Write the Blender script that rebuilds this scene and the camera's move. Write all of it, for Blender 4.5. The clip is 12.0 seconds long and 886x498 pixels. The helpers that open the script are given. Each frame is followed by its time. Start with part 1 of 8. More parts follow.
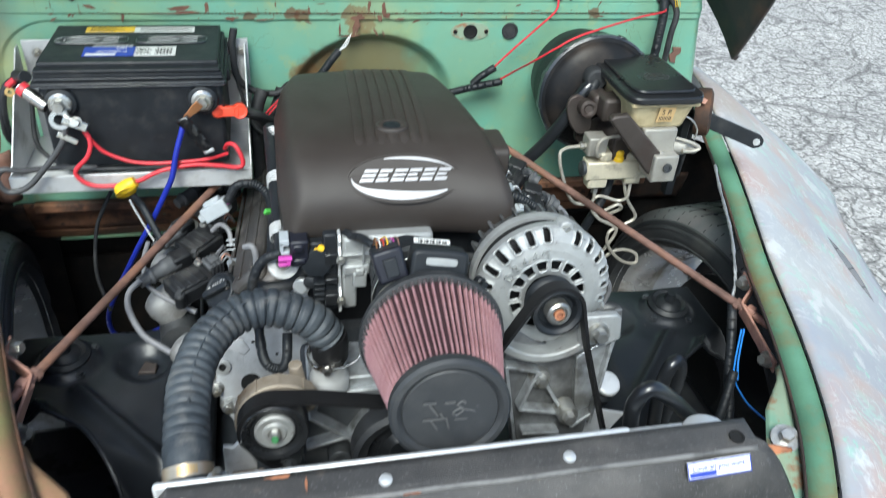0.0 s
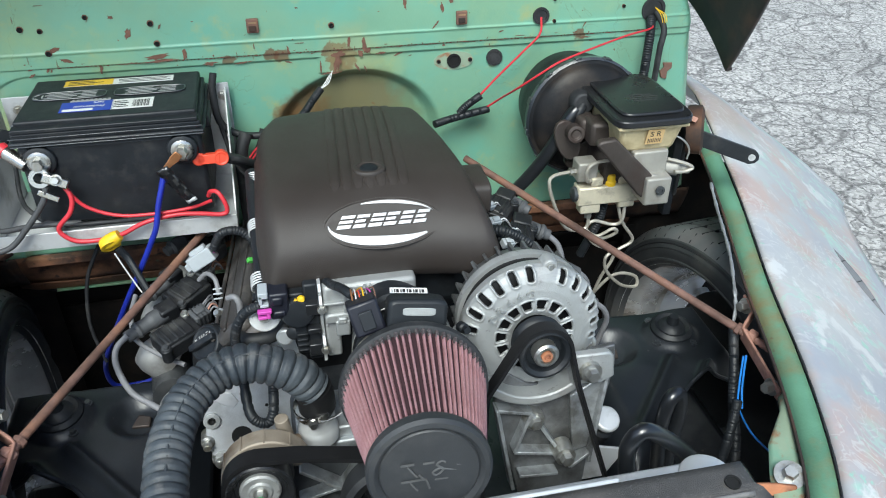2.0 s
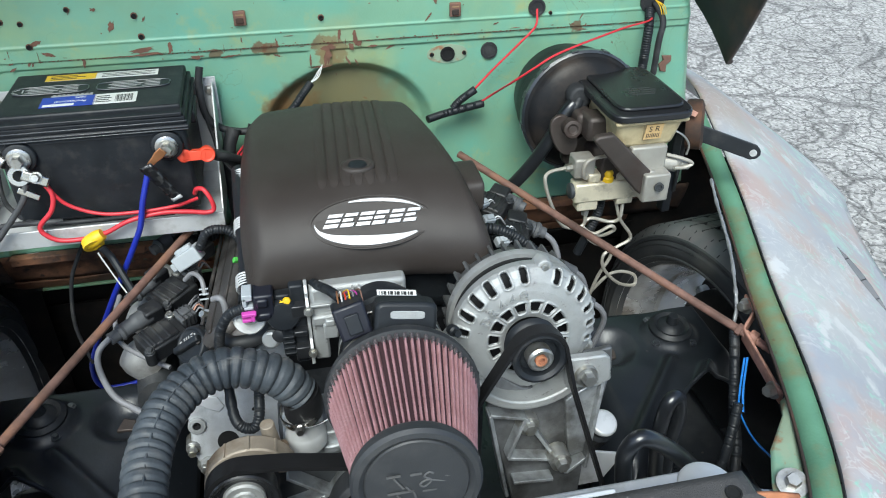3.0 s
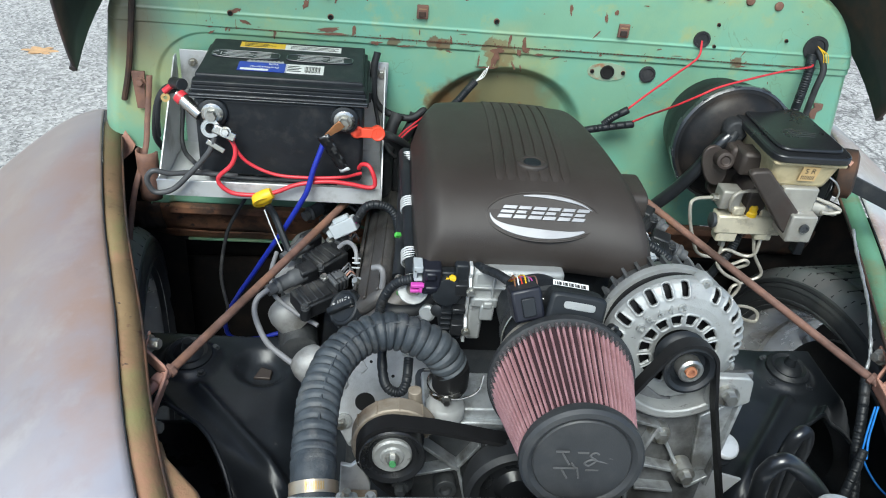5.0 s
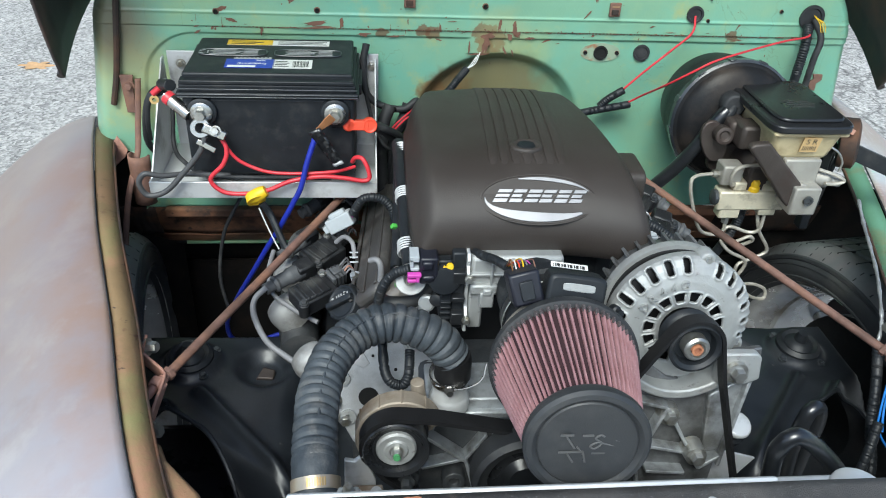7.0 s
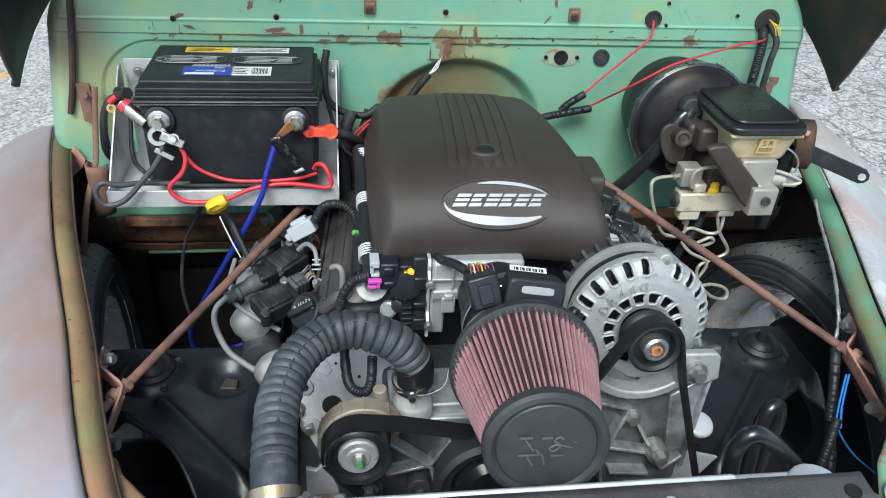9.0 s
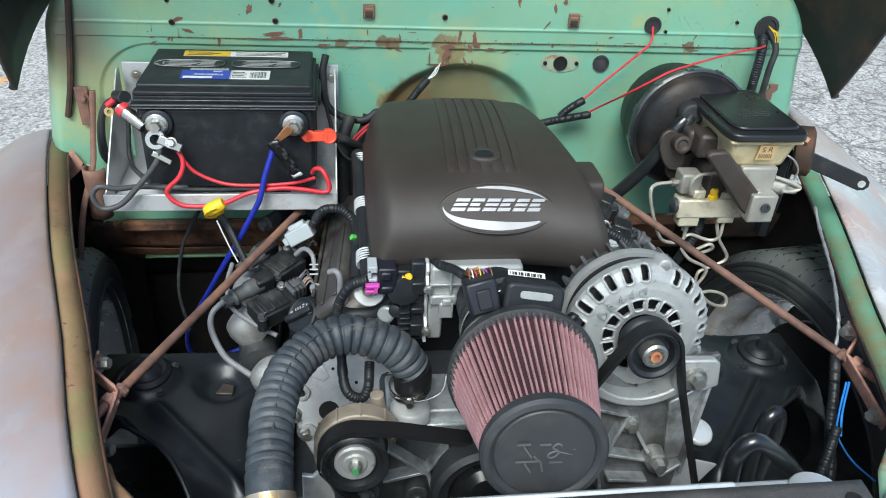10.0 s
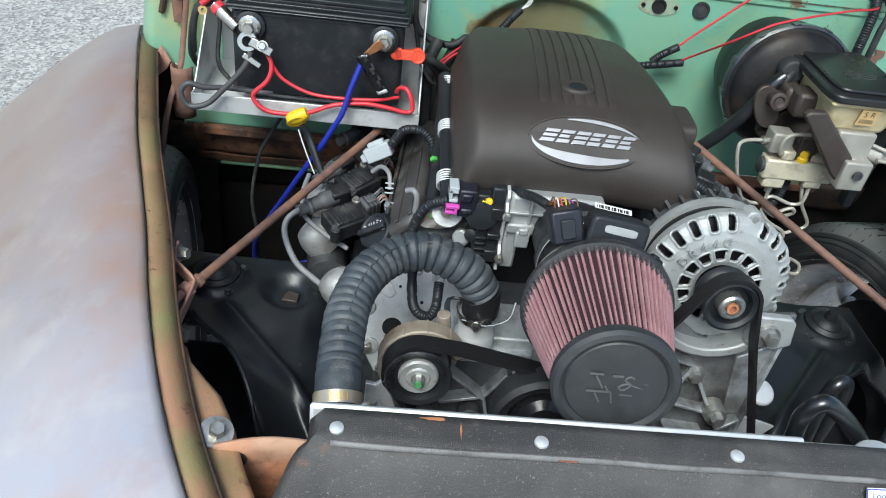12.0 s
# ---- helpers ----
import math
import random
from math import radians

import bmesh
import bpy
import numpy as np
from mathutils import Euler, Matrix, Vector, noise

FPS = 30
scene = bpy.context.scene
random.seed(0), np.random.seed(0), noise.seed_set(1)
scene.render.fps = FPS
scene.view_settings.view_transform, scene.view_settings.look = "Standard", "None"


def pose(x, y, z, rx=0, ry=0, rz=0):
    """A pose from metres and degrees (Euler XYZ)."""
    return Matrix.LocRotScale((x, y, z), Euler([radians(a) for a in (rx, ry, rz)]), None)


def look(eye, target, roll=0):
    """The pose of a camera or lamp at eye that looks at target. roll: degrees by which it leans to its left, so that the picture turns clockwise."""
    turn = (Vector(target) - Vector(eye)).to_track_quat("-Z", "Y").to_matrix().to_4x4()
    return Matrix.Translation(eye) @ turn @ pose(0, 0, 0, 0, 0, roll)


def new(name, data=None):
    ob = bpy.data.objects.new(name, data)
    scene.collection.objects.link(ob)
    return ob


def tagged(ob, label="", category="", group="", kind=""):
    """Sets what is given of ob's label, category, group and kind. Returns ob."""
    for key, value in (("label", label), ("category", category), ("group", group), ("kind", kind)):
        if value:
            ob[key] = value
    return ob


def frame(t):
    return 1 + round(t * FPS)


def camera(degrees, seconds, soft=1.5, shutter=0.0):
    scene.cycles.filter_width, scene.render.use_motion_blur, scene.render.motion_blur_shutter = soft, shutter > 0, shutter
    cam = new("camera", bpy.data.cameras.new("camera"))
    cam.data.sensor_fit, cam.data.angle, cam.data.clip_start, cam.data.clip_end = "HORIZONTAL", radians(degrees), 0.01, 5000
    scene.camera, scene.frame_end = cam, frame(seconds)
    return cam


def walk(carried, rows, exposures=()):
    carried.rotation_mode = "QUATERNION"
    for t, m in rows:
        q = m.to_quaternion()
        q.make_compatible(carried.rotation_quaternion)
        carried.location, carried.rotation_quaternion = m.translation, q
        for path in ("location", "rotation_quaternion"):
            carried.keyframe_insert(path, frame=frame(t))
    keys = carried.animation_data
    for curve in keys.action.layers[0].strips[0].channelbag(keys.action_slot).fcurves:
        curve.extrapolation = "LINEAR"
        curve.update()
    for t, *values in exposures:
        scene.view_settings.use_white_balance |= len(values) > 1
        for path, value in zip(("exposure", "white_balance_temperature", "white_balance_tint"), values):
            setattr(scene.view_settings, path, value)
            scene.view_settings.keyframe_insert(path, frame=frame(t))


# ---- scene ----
cam = camera(59.6, 12.0, 1.0, 0.35)
PATH = [
    (0, (-0.117, -0.441, 1.353), (0.294, 1.167, 0.237), 4.4),
    (0.5, (-0.167, -0.483, 1.357), (0.265, 1.049, 0.146), 7.1),
    (1, (-0.144, -0.48, 1.376), (0.226, 1.102, 0.21), 4.9),
    (1.5, (-0.104, -0.45, 1.384), (0.259, 1.167, 0.264), 2.5),
    (2, (-0.063, -0.411, 1.374), (0.295, 1.223, 0.278), 0.3),
    (2.5, (-0.042, -0.388, 1.363), (0.319, 1.243, 0.263), -0.6),
    (2.7, (-0.039, -0.383, 1.361), (0.321, 1.246, 0.257), -0.5),
    (4.3, (-0.156, -0.412, 1.373), (0.131, 1.229, 0.267), 6.2),
    (4.5, (-0.169, -0.415, 1.371), (0.088, 1.235, 0.27), 6.4),
    (5, (-0.181, -0.424, 1.361), (0.032, 1.244, 0.278), 6.3),
    (5.5, (-0.185, -0.428, 1.357), (0.014, 1.26, 0.303), 5.5),
    (6, (-0.191, -0.428, 1.341), (-0.024, 1.252, 0.27), 4.6),
    (6.5, (-0.178, -0.426, 1.348), (-0.016, 1.242, 0.256), 3.9),
    (7, (-0.165, -0.418, 1.343), (0.027, 1.249, 0.255), 3.2),
    (7.2, (-0.163, -0.42, 1.346), (0.046, 1.243, 0.254), 3.3),
    (9, (-0.149, -0.419, 1.341), (0.11, 1.251, 0.271), 3.5),
    (9.5, (-0.151, -0.417, 1.344), (0.12, 1.263, 0.293), 3.8),
    (10, (-0.148, -0.416, 1.336), (0.115, 1.263, 0.282), 3.8),
    (10.5, (-0.156, -0.415, 1.321), (0.076, 1.246, 0.231), 5.2),
    (11, (-0.182, -0.431, 1.301), (0.018, 1.2, 0.161), 7.4),
    (11.5, (-0.184, -0.423, 1.301), (-0.02, 1.182, 0.119), 7.7),
    (12, (-0.185, -0.427, 1.308), (-0.035, 1.185, 0.134), 8.2),
]
walk(cam, [(t, look(eye, target, roll)) for t, eye, target, roll in PATH], [(0, 1.03, 6500, 4), (0.4, 0.88, 6500, 4), (12, 0.88, 6500, 4)])

# ---- world and light: an overcast afternoon under open sky ----
world = bpy.data.worlds.new("overcast_sky")
scene.world = world
world.use_nodes = True
wn = world.node_tree.nodes
sky = wn.new("ShaderNodeTexSky")
sky.sky_type, sky.sun_disc = "NISHITA", False
sky.sun_elevation, sky.sun_rotation = radians(52), radians(200)
sky.air_density, sky.dust_density, sky.ozone_density = 1.0, 1.5, 2.0
world.node_tree.links.new(sky.outputs["Color"], wn["Background"].inputs["Color"])
wn["Background"].inputs["Strength"].default_value = 0.115
sun_data = bpy.data.lights.new("sun", "SUN")
sun_data.energy, sun_data.angle, sun_data.color = 2.25, radians(28), (0.955, 0.99, 0.975)
sun = new("sun", sun_data)
sun.matrix_world = look((-1.5, -4, 6), (0, 0.2, 0.7))


# ---- mesh building ----
class Geo:
    """Vertices and faces gathered from simple forms."""

    def __init__(self):
        self.v, self.f = [], []

    def add(self, verts, faces, m=None):
        n = len(self.v)
        self.v += [tuple(m @ Vector(p)) if m else tuple(p) for p in verts]
        self.f += [tuple(i + n for i in face) for face in faces]
        return self

    def box(self, lo, hi, m=None):
        (a, b, c), (d, e, g) = lo, hi
        verts = [(a, b, c), (d, b, c), (d, e, c), (a, e, c), (a, b, g), (d, b, g), (d, e, g), (a, e, g)]
        return self.add(verts, [(3, 2, 1, 0), (4, 5, 6, 7), (0, 1, 5, 4), (1, 2, 6, 5), (2, 3, 7, 6), (3, 0, 4, 7)], m)

    def lathe(self, profile, m, seg=40, closed=False):
        """Turns (radius, height) pairs round the local z axis of m; the ends are capped where the radius is above zero."""
        n, verts, faces = len(profile), [], []
        for k in range(seg):
            a = 2 * math.pi * k / seg
            verts += [(r * math.cos(a), r * math.sin(a), h) for r, h in profile]
        for k in range(seg):
            k2 = (k + 1) % seg
            for j in range(n if closed else n - 1):
                j2 = (j + 1) % n
                faces.append((k * n + j, k2 * n + j, k2 * n + j2, k * n + j2))
        if not closed:
            if profile[0][0] > 1e-6:
                faces.append(tuple(k * n for k in reversed(range(seg))))
            if profile[-1][0] > 1e-6:
                faces.append(tuple(k * n + n - 1 for k in range(seg)))
        return self.add(verts, faces, m)

    def prism(self, outline, depth, m):
        """A flat outline (x, y) of the local plane of m, thick along its z axis."""
        n = len(outline)
        verts = [(x, y, 0) for x, y in outline] + [(x, y, depth) for x, y in outline]
        faces = [tuple(reversed(range(n))), tuple(range(n, 2 * n))]
        faces += [(k, (k + 1) % n, n + (k + 1) % n, n + k) for k in range(n)]
        return self.add(verts, faces, m)

    def tube(self, points, r, seg=10, steps=8, wave=None):
        """A round tube along a smooth line through the points. wave(distance): a factor on the radius."""
        line = spline(points, steps)
        ring, way, verts, faces, far = None, None, [], [], 0.0
        for k, p in enumerate(line):
            t = (line[min(k + 1, len(line) - 1)] - line[max(k - 1, 0)]).normalized()
            if ring is None:
                side = t.cross(Vector((0, 0, 1)))
                side = side.normalized() if side.length > 0.05 else t.cross(Vector((1, 0, 0))).normalized()
            else:
                side = (ring - t * ring.dot(t)).normalized()
                far += (p - line[k - 1]).length
            ring = side
            up = t.cross(side)
            rr = r * (wave(far) if wave else 1.0)
            for j in range(seg):
                a = 2 * math.pi * j / seg
                verts.append(p + side * (rr * math.cos(a)) + up * (rr * math.sin(a)))
        for k in range(len(line) - 1):
            for j in range(seg):
                j2 = (j + 1) % seg
                faces.append((k * seg + j, k * seg + j2, (k + 1) * seg + j2, (k + 1) * seg + j))
        faces.append(tuple(reversed(range(seg))))
        faces.append(tuple(range(len(verts) - seg, len(verts))))
        return self.add(verts, faces)

    def grid(self, rows):
        """A sheet from rows of points."""
        n = len(rows[0])
        faces = [(i * n + j, i * n + j + 1, (i + 1) * n + j + 1, (i + 1) * n + j) for i in range(len(rows) - 1) for j in range(n - 1)]
        return self.add([p for row in rows for p in row], faces)


def spline(points, steps=8):
    """Catmull-Rom through the points."""
    p = [Vector(q) for q in points]
    if len(p) == 2:
        return [p[0].lerp(p[1], k / steps) for k in range(steps + 1)]
    p = [2 * p[0] - p[1]] + p + [2 * p[-1] - p[-2]]
    out = []
    for k in range(1, len(p) - 2):
        a, b, c, d = p[k - 1 : k + 3]
        for j in range(steps):
            t = j / steps
            out.append(0.5 * (2 * b + (c - a) * t + (2 * a - 5 * b + 4 * c - d) * t * t + (3 * b - a - 3 * c + d) * t**3))
    return out + [p[-2]]


def mesh_of(name, geo, material, bevel=0.0, smooth=40, solid=0.0):
    me = bpy.data.meshes.new(name)
    me.from_pydata(geo.v, [], geo.f)
    me.validate()
    bm = bmesh.new()
    bm.from_mesh(me)
    bmesh.ops.recalc_face_normals(bm, faces=bm.faces)
    bm.to_mesh(me)
    bm.free()
    if smooth:
        me.polygons.foreach_set("use_smooth", [True] * len(me.polygons))
        me.set_sharp_from_angle(angle=radians(smooth))
    me.materials.append(material)
    ob = new(name, me)
    if solid:
        mod = ob.modifiers.new("thickness", "SOLIDIFY")
        mod.thickness, mod.offset = solid, -1
    if bevel:
        mod = ob.modifiers.new("edges", "BEVEL")
        mod.width, mod.segments, mod.limit_method, mod.angle_limit = bevel, 2, "ANGLE", radians(40)
        mod.harden_normals = False
    return ob


def thing(name, label, category, at=(0, 0, 0), group="", kind=""):
    """An empty at the base of a thing, to parent its parts."""
    ob = new(name)
    ob.location = at
    ob.empty_display_size = 0.02
    return tagged(ob, label, category, group, kind)


def part(name, geo, material, parent=None, label="", bevel=0.0, smooth=40, solid=0.0):
    """One mesh, built in place, under a thing or a part."""
    ob = mesh_of(name, geo, material, bevel, smooth, solid)
    if parent is not None:
        ob.parent = parent
        if parent.type == "EMPTY":
            ob.location = -Vector(parent.location)
    return tagged(ob, label)


def one(name, geo, material, label, category, group="", kind="", bevel=0.0, smooth=40, solid=0.0):
    """A thing of one mesh."""
    return tagged(mesh_of(name, geo, material, bevel, smooth, solid), label, category, group, kind)


def axis(at, n):
    """A pose whose z axis points along n."""
    return Matrix.Translation(at) @ Vector(n).to_track_quat("Z", "Y").to_matrix().to_4x4()


def plate(at, right, up):
    """A pose whose x and y axes lie along right and up."""
    x = Vector(right).normalized()
    z = x.cross(Vector(up)).normalized()
    y = z.cross(x)
    return Matrix.Translation(at) @ Matrix((x, y, z)).transposed().to_4x4()


def oval(w, h, n=20, power=2.0, cx=0.0, cy=0.0):
    out = []
    for k in range(n):
        a = 2 * math.pi * k / n
        c, s = math.cos(a), math.sin(a)
        out.append((cx + w * math.copysign(abs(c) ** (2 / power), c), cy + h * math.copysign(abs(s) ** (2 / power), s)))
    return out


def bolt(geo, at, n, r=0.008, washer=1.5, h=0.008):
    """A hexagonal head on a washer, set into geo."""
    m = axis(at, n)
    geo.lathe([(r * washer, 0), (r * washer, 0.002), (0, 0.002)], m, 20)
    geo.lathe([(r, 0.002), (r, h * 0.8), (r * 0.85, h), (0, h)], m, 6)


def lettering(text, size, m, material, name, parent=None, depth=0.0005, shear=0.0, label=""):
    cu = bpy.data.curves.new(name, "FONT")
    cu.body, cu.size, cu.extrude, cu.shear, cu.align_x, cu.align_y = text, size, depth, shear, "CENTER", "CENTER"
    tmp = new(name, cu)
    me = bpy.data.meshes.new_from_object(tmp.evaluated_get(bpy.context.evaluated_depsgraph_get()))
    bpy.data.objects.remove(tmp)
    me.transform(m)
    me.materials.clear()
    me.materials.append(material)
    ob = new(name, me)
    if parent is not None:
        ob.parent = parent
        if parent.type == "EMPTY":
            ob.location = -Vector(parent.location)
    return tagged(ob, label)


# ---- materials ----
def shader(name, color, rough=0.5, metal=0.0, vary=0.2, scale=40.0, bump=0.15, grain=400.0, stains=(), coat=0.0, wear_rough=0.15, spec=0.5):
    """A painted, worn or cast surface. stains: rows of (colour, size, amount 0..1, softness), each an uneven patch of its own."""
    ma = bpy.data.materials.new(name)
    ma.use_nodes = True
    nt = ma.node_tree
    n, l = nt.nodes, nt.links
    bsdf = n["Principled BSDF"]
    tc = n.new("ShaderNodeTexCoord")
    big = n.new("ShaderNodeTexNoise")
    big.inputs["Scale"].default_value, big.inputs["Detail"].default_value, big.inputs["Roughness"].default_value = scale, 6, 0.6
    l.new(tc.outputs["Object"], big.inputs["Vector"])
    fine = n.new("ShaderNodeTexNoise")
    fine.inputs["Scale"].default_value, fine.inputs["Detail"].default_value = grain, 4
    l.new(tc.outputs["Object"], fine.inputs["Vector"])
    ramp = n.new("ShaderNodeMapRange")
    ramp.inputs["From Min"].default_value, ramp.inputs["From Max"].default_value = 0.25, 0.75
    ramp.inputs["To Min"].default_value, ramp.inputs["To Max"].default_value = 1 - vary, 1 + vary
    l.new(big.outputs["Fac"], ramp.inputs["Value"])
    tone = n.new("ShaderNodeVectorMath")
    tone.operation = "SCALE"
    tone.inputs[0].default_value = color
    l.new(ramp.outputs["Result"], tone.inputs["Scale"])
    last = tone.outputs["Vector"]
    for k, (stain, size, amount, soft) in enumerate(stains):
        spot = n.new("ShaderNodeTexNoise")
        spot.inputs["Scale"].default_value, spot.inputs["Detail"].default_value, spot.inputs["Roughness"].default_value = size, 7, 0.62
        shift = n.new("ShaderNodeVectorMath")
        shift.inputs[1].default_value = (3.7 * (k + 1), 1.3 * k, 2.1 * k)
        l.new(tc.outputs["Object"], shift.inputs[0])
        l.new(shift.outputs["Vector"], spot.inputs["Vector"])
        edge = n.new("ShaderNodeMapRange")
        edge.inputs["From Min"].default_value, edge.inputs["From Max"].default_value = 1 - amount - soft, 1 - amount + soft
        l.new(spot.outputs["Fac"], edge.inputs["Value"])
        mix = n.new("ShaderNodeMix")
        mix.data_type = "RGBA"
        mix.inputs["B"].default_value = (*stain, 1)
        l.new(edge.outputs["Result"], mix.inputs["Factor"])
        l.new(last, mix.inputs["A"])
        last = mix.outputs["Result"]
    l.new(last, bsdf.inputs["Base Color"])
    rr = n.new("ShaderNodeMapRange")
    rr.inputs["To Min"].default_value, rr.inputs["To Max"].default_value = max(rough - wear_rough, 0.03), min(rough + wear_rough, 1)
    l.new(big.outputs["Fac"], rr.inputs["Value"])
    l.new(rr.outputs["Result"], bsdf.inputs["Roughness"])
    bsdf.inputs["Metallic"].default_value = metal
    bsdf.inputs["Specular IOR Level"].default_value = spec
    bsdf.inputs["Coat Weight"].default_value, bsdf.inputs["Coat Roughness"].default_value = coat, 0.3
    if bump:
        bp = n.new("ShaderNodeBump")
        bp.inputs["Strength"].default_value, bp.inputs["Distance"].default_value = bump, 0.0015
        l.new(fine.outputs["Fac"], bp.inputs["Height"])
        l.new(bp.outputs["Normal"], bsdf.inputs["Normal"])
    return ma


m_rust = shader("rusty_steel", (0.185, 0.102, 0.08), 0.75, 0.1, 0.35, 60, 0.3, 500, [((0.25, 0.125, 0.08), 25, 0.45, 0.1), ((0.08, 0.045, 0.035), 12, 0.4, 0.1)])
m_rust_orange = shader("orange_rust", (0.42, 0.17, 0.085), 0.8, 0.0, 0.3, 40, 0.3, 500, [((0.16, 0.07, 0.05), 18, 0.47, 0.06), ((0.5, 0.3, 0.2), 9, 0.42, 0.08)])
m_toe = shader("toe_board_rust", (0.26, 0.12, 0.065), 0.8, 0.0, 0.3, 30, 0.3, 400, [((0.08, 0.045, 0.032), 9, 0.47, 0.06), ((0.14, 0.28, 0.18), 11, 0.36, 0.03), ((0.06, 0.035, 0.028), 40, 0.38, 0.05)])
m_rust_dark = shader("dark_rust", (0.036, 0.026, 0.022), 0.8, 0.1, 0.4, 30, 0.3, 300, [((0.12, 0.055, 0.03), 10, 0.43, 0.1)])
m_black = shader("black_plastic", (0.0135, 0.016, 0.0195), 0.48, 0, 0.25, 60, 0.15, 900, [((0.035, 0.035, 0.036), 34, 0.36, 0.1)], spec=0.4)
m_blackgloss = shader("black_paint", (0.022, 0.026, 0.032), 0.3, 0, 0.25, 14, 0.12, 250, [((0.075, 0.08, 0.087), 8, 0.44, 0.1), ((0.13, 0.105, 0.095), 60, 0.29, 0.03)], coat=0.7)
m_tape = shader("shiny_tape", (0.012, 0.0125, 0.014), 0.2, 0, 0.2, 60, 0.5, 200, coat=0.4)
m_tape_end = shader("tape_end", (0.4, 0.41, 0.42), 0.4, 0, 0.2, 60, 0.2)
# near-black colour that stands in for the unlit void under cab and wells
m_unlit = shader("unlit_black", (0.007, 0.0065, 0.0065), 0.85, 0, 0.4, 30, 0.3, 300, [((0.022, 0.015, 0.012), 12, 0.4, 0.1)], spec=0.2)
m_belt = shader("belt_rubber", (0.011, 0.011, 0.012), 0.5, 0, 0.2, 60, 0.1, 900, spec=0.3)
m_rubber = shader("rubber", (0.02, 0.0215, 0.024), 0.62, 0, 0.25, 50, 0.15, 700, [((0.06, 0.06, 0.06), 30, 0.36, 0.1)])
m_hose = shader("ribbed_rubber", (0.030, 0.037, 0.045), 0.56, 0, 0.3, 45, 0.3, 450, [((0.076, 0.088, 0.098), 14, 0.47, 0.12), ((0.11, 0.11, 0.108), 40, 0.38, 0.1)])
m_alu = shader("cast_aluminium", (0.405, 0.415, 0.41), 0.47, 0.45, 0.12, 30, 0.45, 900, [((0.36, 0.36, 0.355), 30, 0.42, 0.08), ((0.2, 0.195, 0.185), 90, 0.33, 0.05)])
m_alu_dirty = shader("dirty_aluminium", (0.44, 0.462, 0.48), 0.38, 0.5, 0.22, 25, 0.4, 700, [((0.17, 0.17, 0.165), 22, 0.42, 0.1)])
m_sheet = shader("brushed_sheet", (0.62, 0.63, 0.635), 0.42, 0.4, 0.1, 20, 0.1, 900, [((0.3, 0.3, 0.28), 16, 0.37, 0.1)])
m_chrome = shader("bright_steel", (0.5, 0.49, 0.47), 0.27, 1.0, 0.12, 40, 0.05, 500)
m_steel = shader("zinc_steel", (0.5, 0.5, 0.48), 0.42, 0.9, 0.15, 60, 0.15, 600, [((0.3, 0.27, 0.2), 60, 0.4, 0.1)])
m_brass = shader("brass", (0.62, 0.42, 0.18), 0.4, 0.9, 0.15)
m_copper = shader("copper_lug", (0.65, 0.3, 0.14), 0.4, 0.8, 0.15)
m_cover = shader("cover_plastic", (0.036, 0.029, 0.0255), 0.5, 0, 0.08, 12, 0.3, 1400, [((0.05, 0.043, 0.039), 9, 0.38, 0.16), ((0.075, 0.07, 0.066), 140, 0.27, 0.02)], spec=0.42)
m_white = shader("white_plastic", (0.75, 0.75, 0.74), 0.45, 0, 0.08, 30, 0.05)
m_silver = shader("silver_emblem", (0.3, 0.3, 0.31), 0.38, 0.75, 0.08, 40, 0.02)
m_red = shader("red_wire", (0.6, 0.035, 0.05), 0.4, 0, 0.15, 80, 0.05)
m_blue = shader("blue_cable", (0.012, 0.025, 0.3), 0.4, 0, 0.2, 80, 0.05)
m_bluewire = shader("light_blue_wire", (0.02, 0.2, 0.62), 0.4, 0, 0.2, 80, 0.05)
m_yellow = shader("yellow_plastic", (0.8, 0.5, 0.02), 0.45, 0, 0.12, 60, 0.05)
m_orange = shader("orange_cap", (0.78, 0.075, 0.035), 0.45, 0, 0.12, 60, 0.05)
m_grey_wire = shader("grey_wire", (0.2, 0.2, 0.21), 0.5, 0, 0.15, 60, 0.05)
m_boot = shader("grey_boot", (0.08, 0.083, 0.088), 0.6, 0, 0.2, 60, 0.1)
m_cream = shader("cream_plastic", (0.55, 0.46, 0.28), 0.5, 0, 0.15, 40, 0.05, 500, [((0.35, 0.27, 0.15), 25, 0.42, 0.12)])
m_ivory = shader("zinc_cream", (0.66, 0.6, 0.46), 0.45, 0.3, 0.15, 50, 0.15, 500, [((0.3, 0.26, 0.2), 35, 0.4, 0.1)])
m_line = shader("coated_brake_line", (0.45, 0.42, 0.36), 0.45, 0.4, 0.2, 80, 0.1)
m_tan = shader("tan_stained_casting", (0.33, 0.28, 0.225), 0.55, 0.3, 0.25, 30, 0.35, 600, [((0.2, 0.14, 0.09), 20, 0.42, 0.1)])
m_magenta = shader("magenta_clip", (0.58, 0.07, 0.4), 0.45)
m_green_paint = shader("green_paint_dot", (0.08, 0.3, 0.12), 0.5)
m_green = shader("green_clip", (0.08, 0.42, 0.07), 0.45)
m_sticker = shader("white_sticker", (0.7, 0.7, 0.68), 0.4, 0, 0.05, 30, 0.0)
m_stick_blue = shader("blue_print", (0.02, 0.05, 0.35), 0.4, 0, 0.05, 30, 0.0)
m_stick_yellow = shader("yellow_print", (0.75, 0.47, 0.03), 0.4, 0, 0.05, 30, 0.0)
m_ink = shader("black_ink", (0.02, 0.02, 0.02), 0.5, 0, 0.05, 30, 0.0)
m_grey_ink = shader("grey_ink", (0.35, 0.35, 0.35), 0.5, 0, 0.05, 30, 0.0)
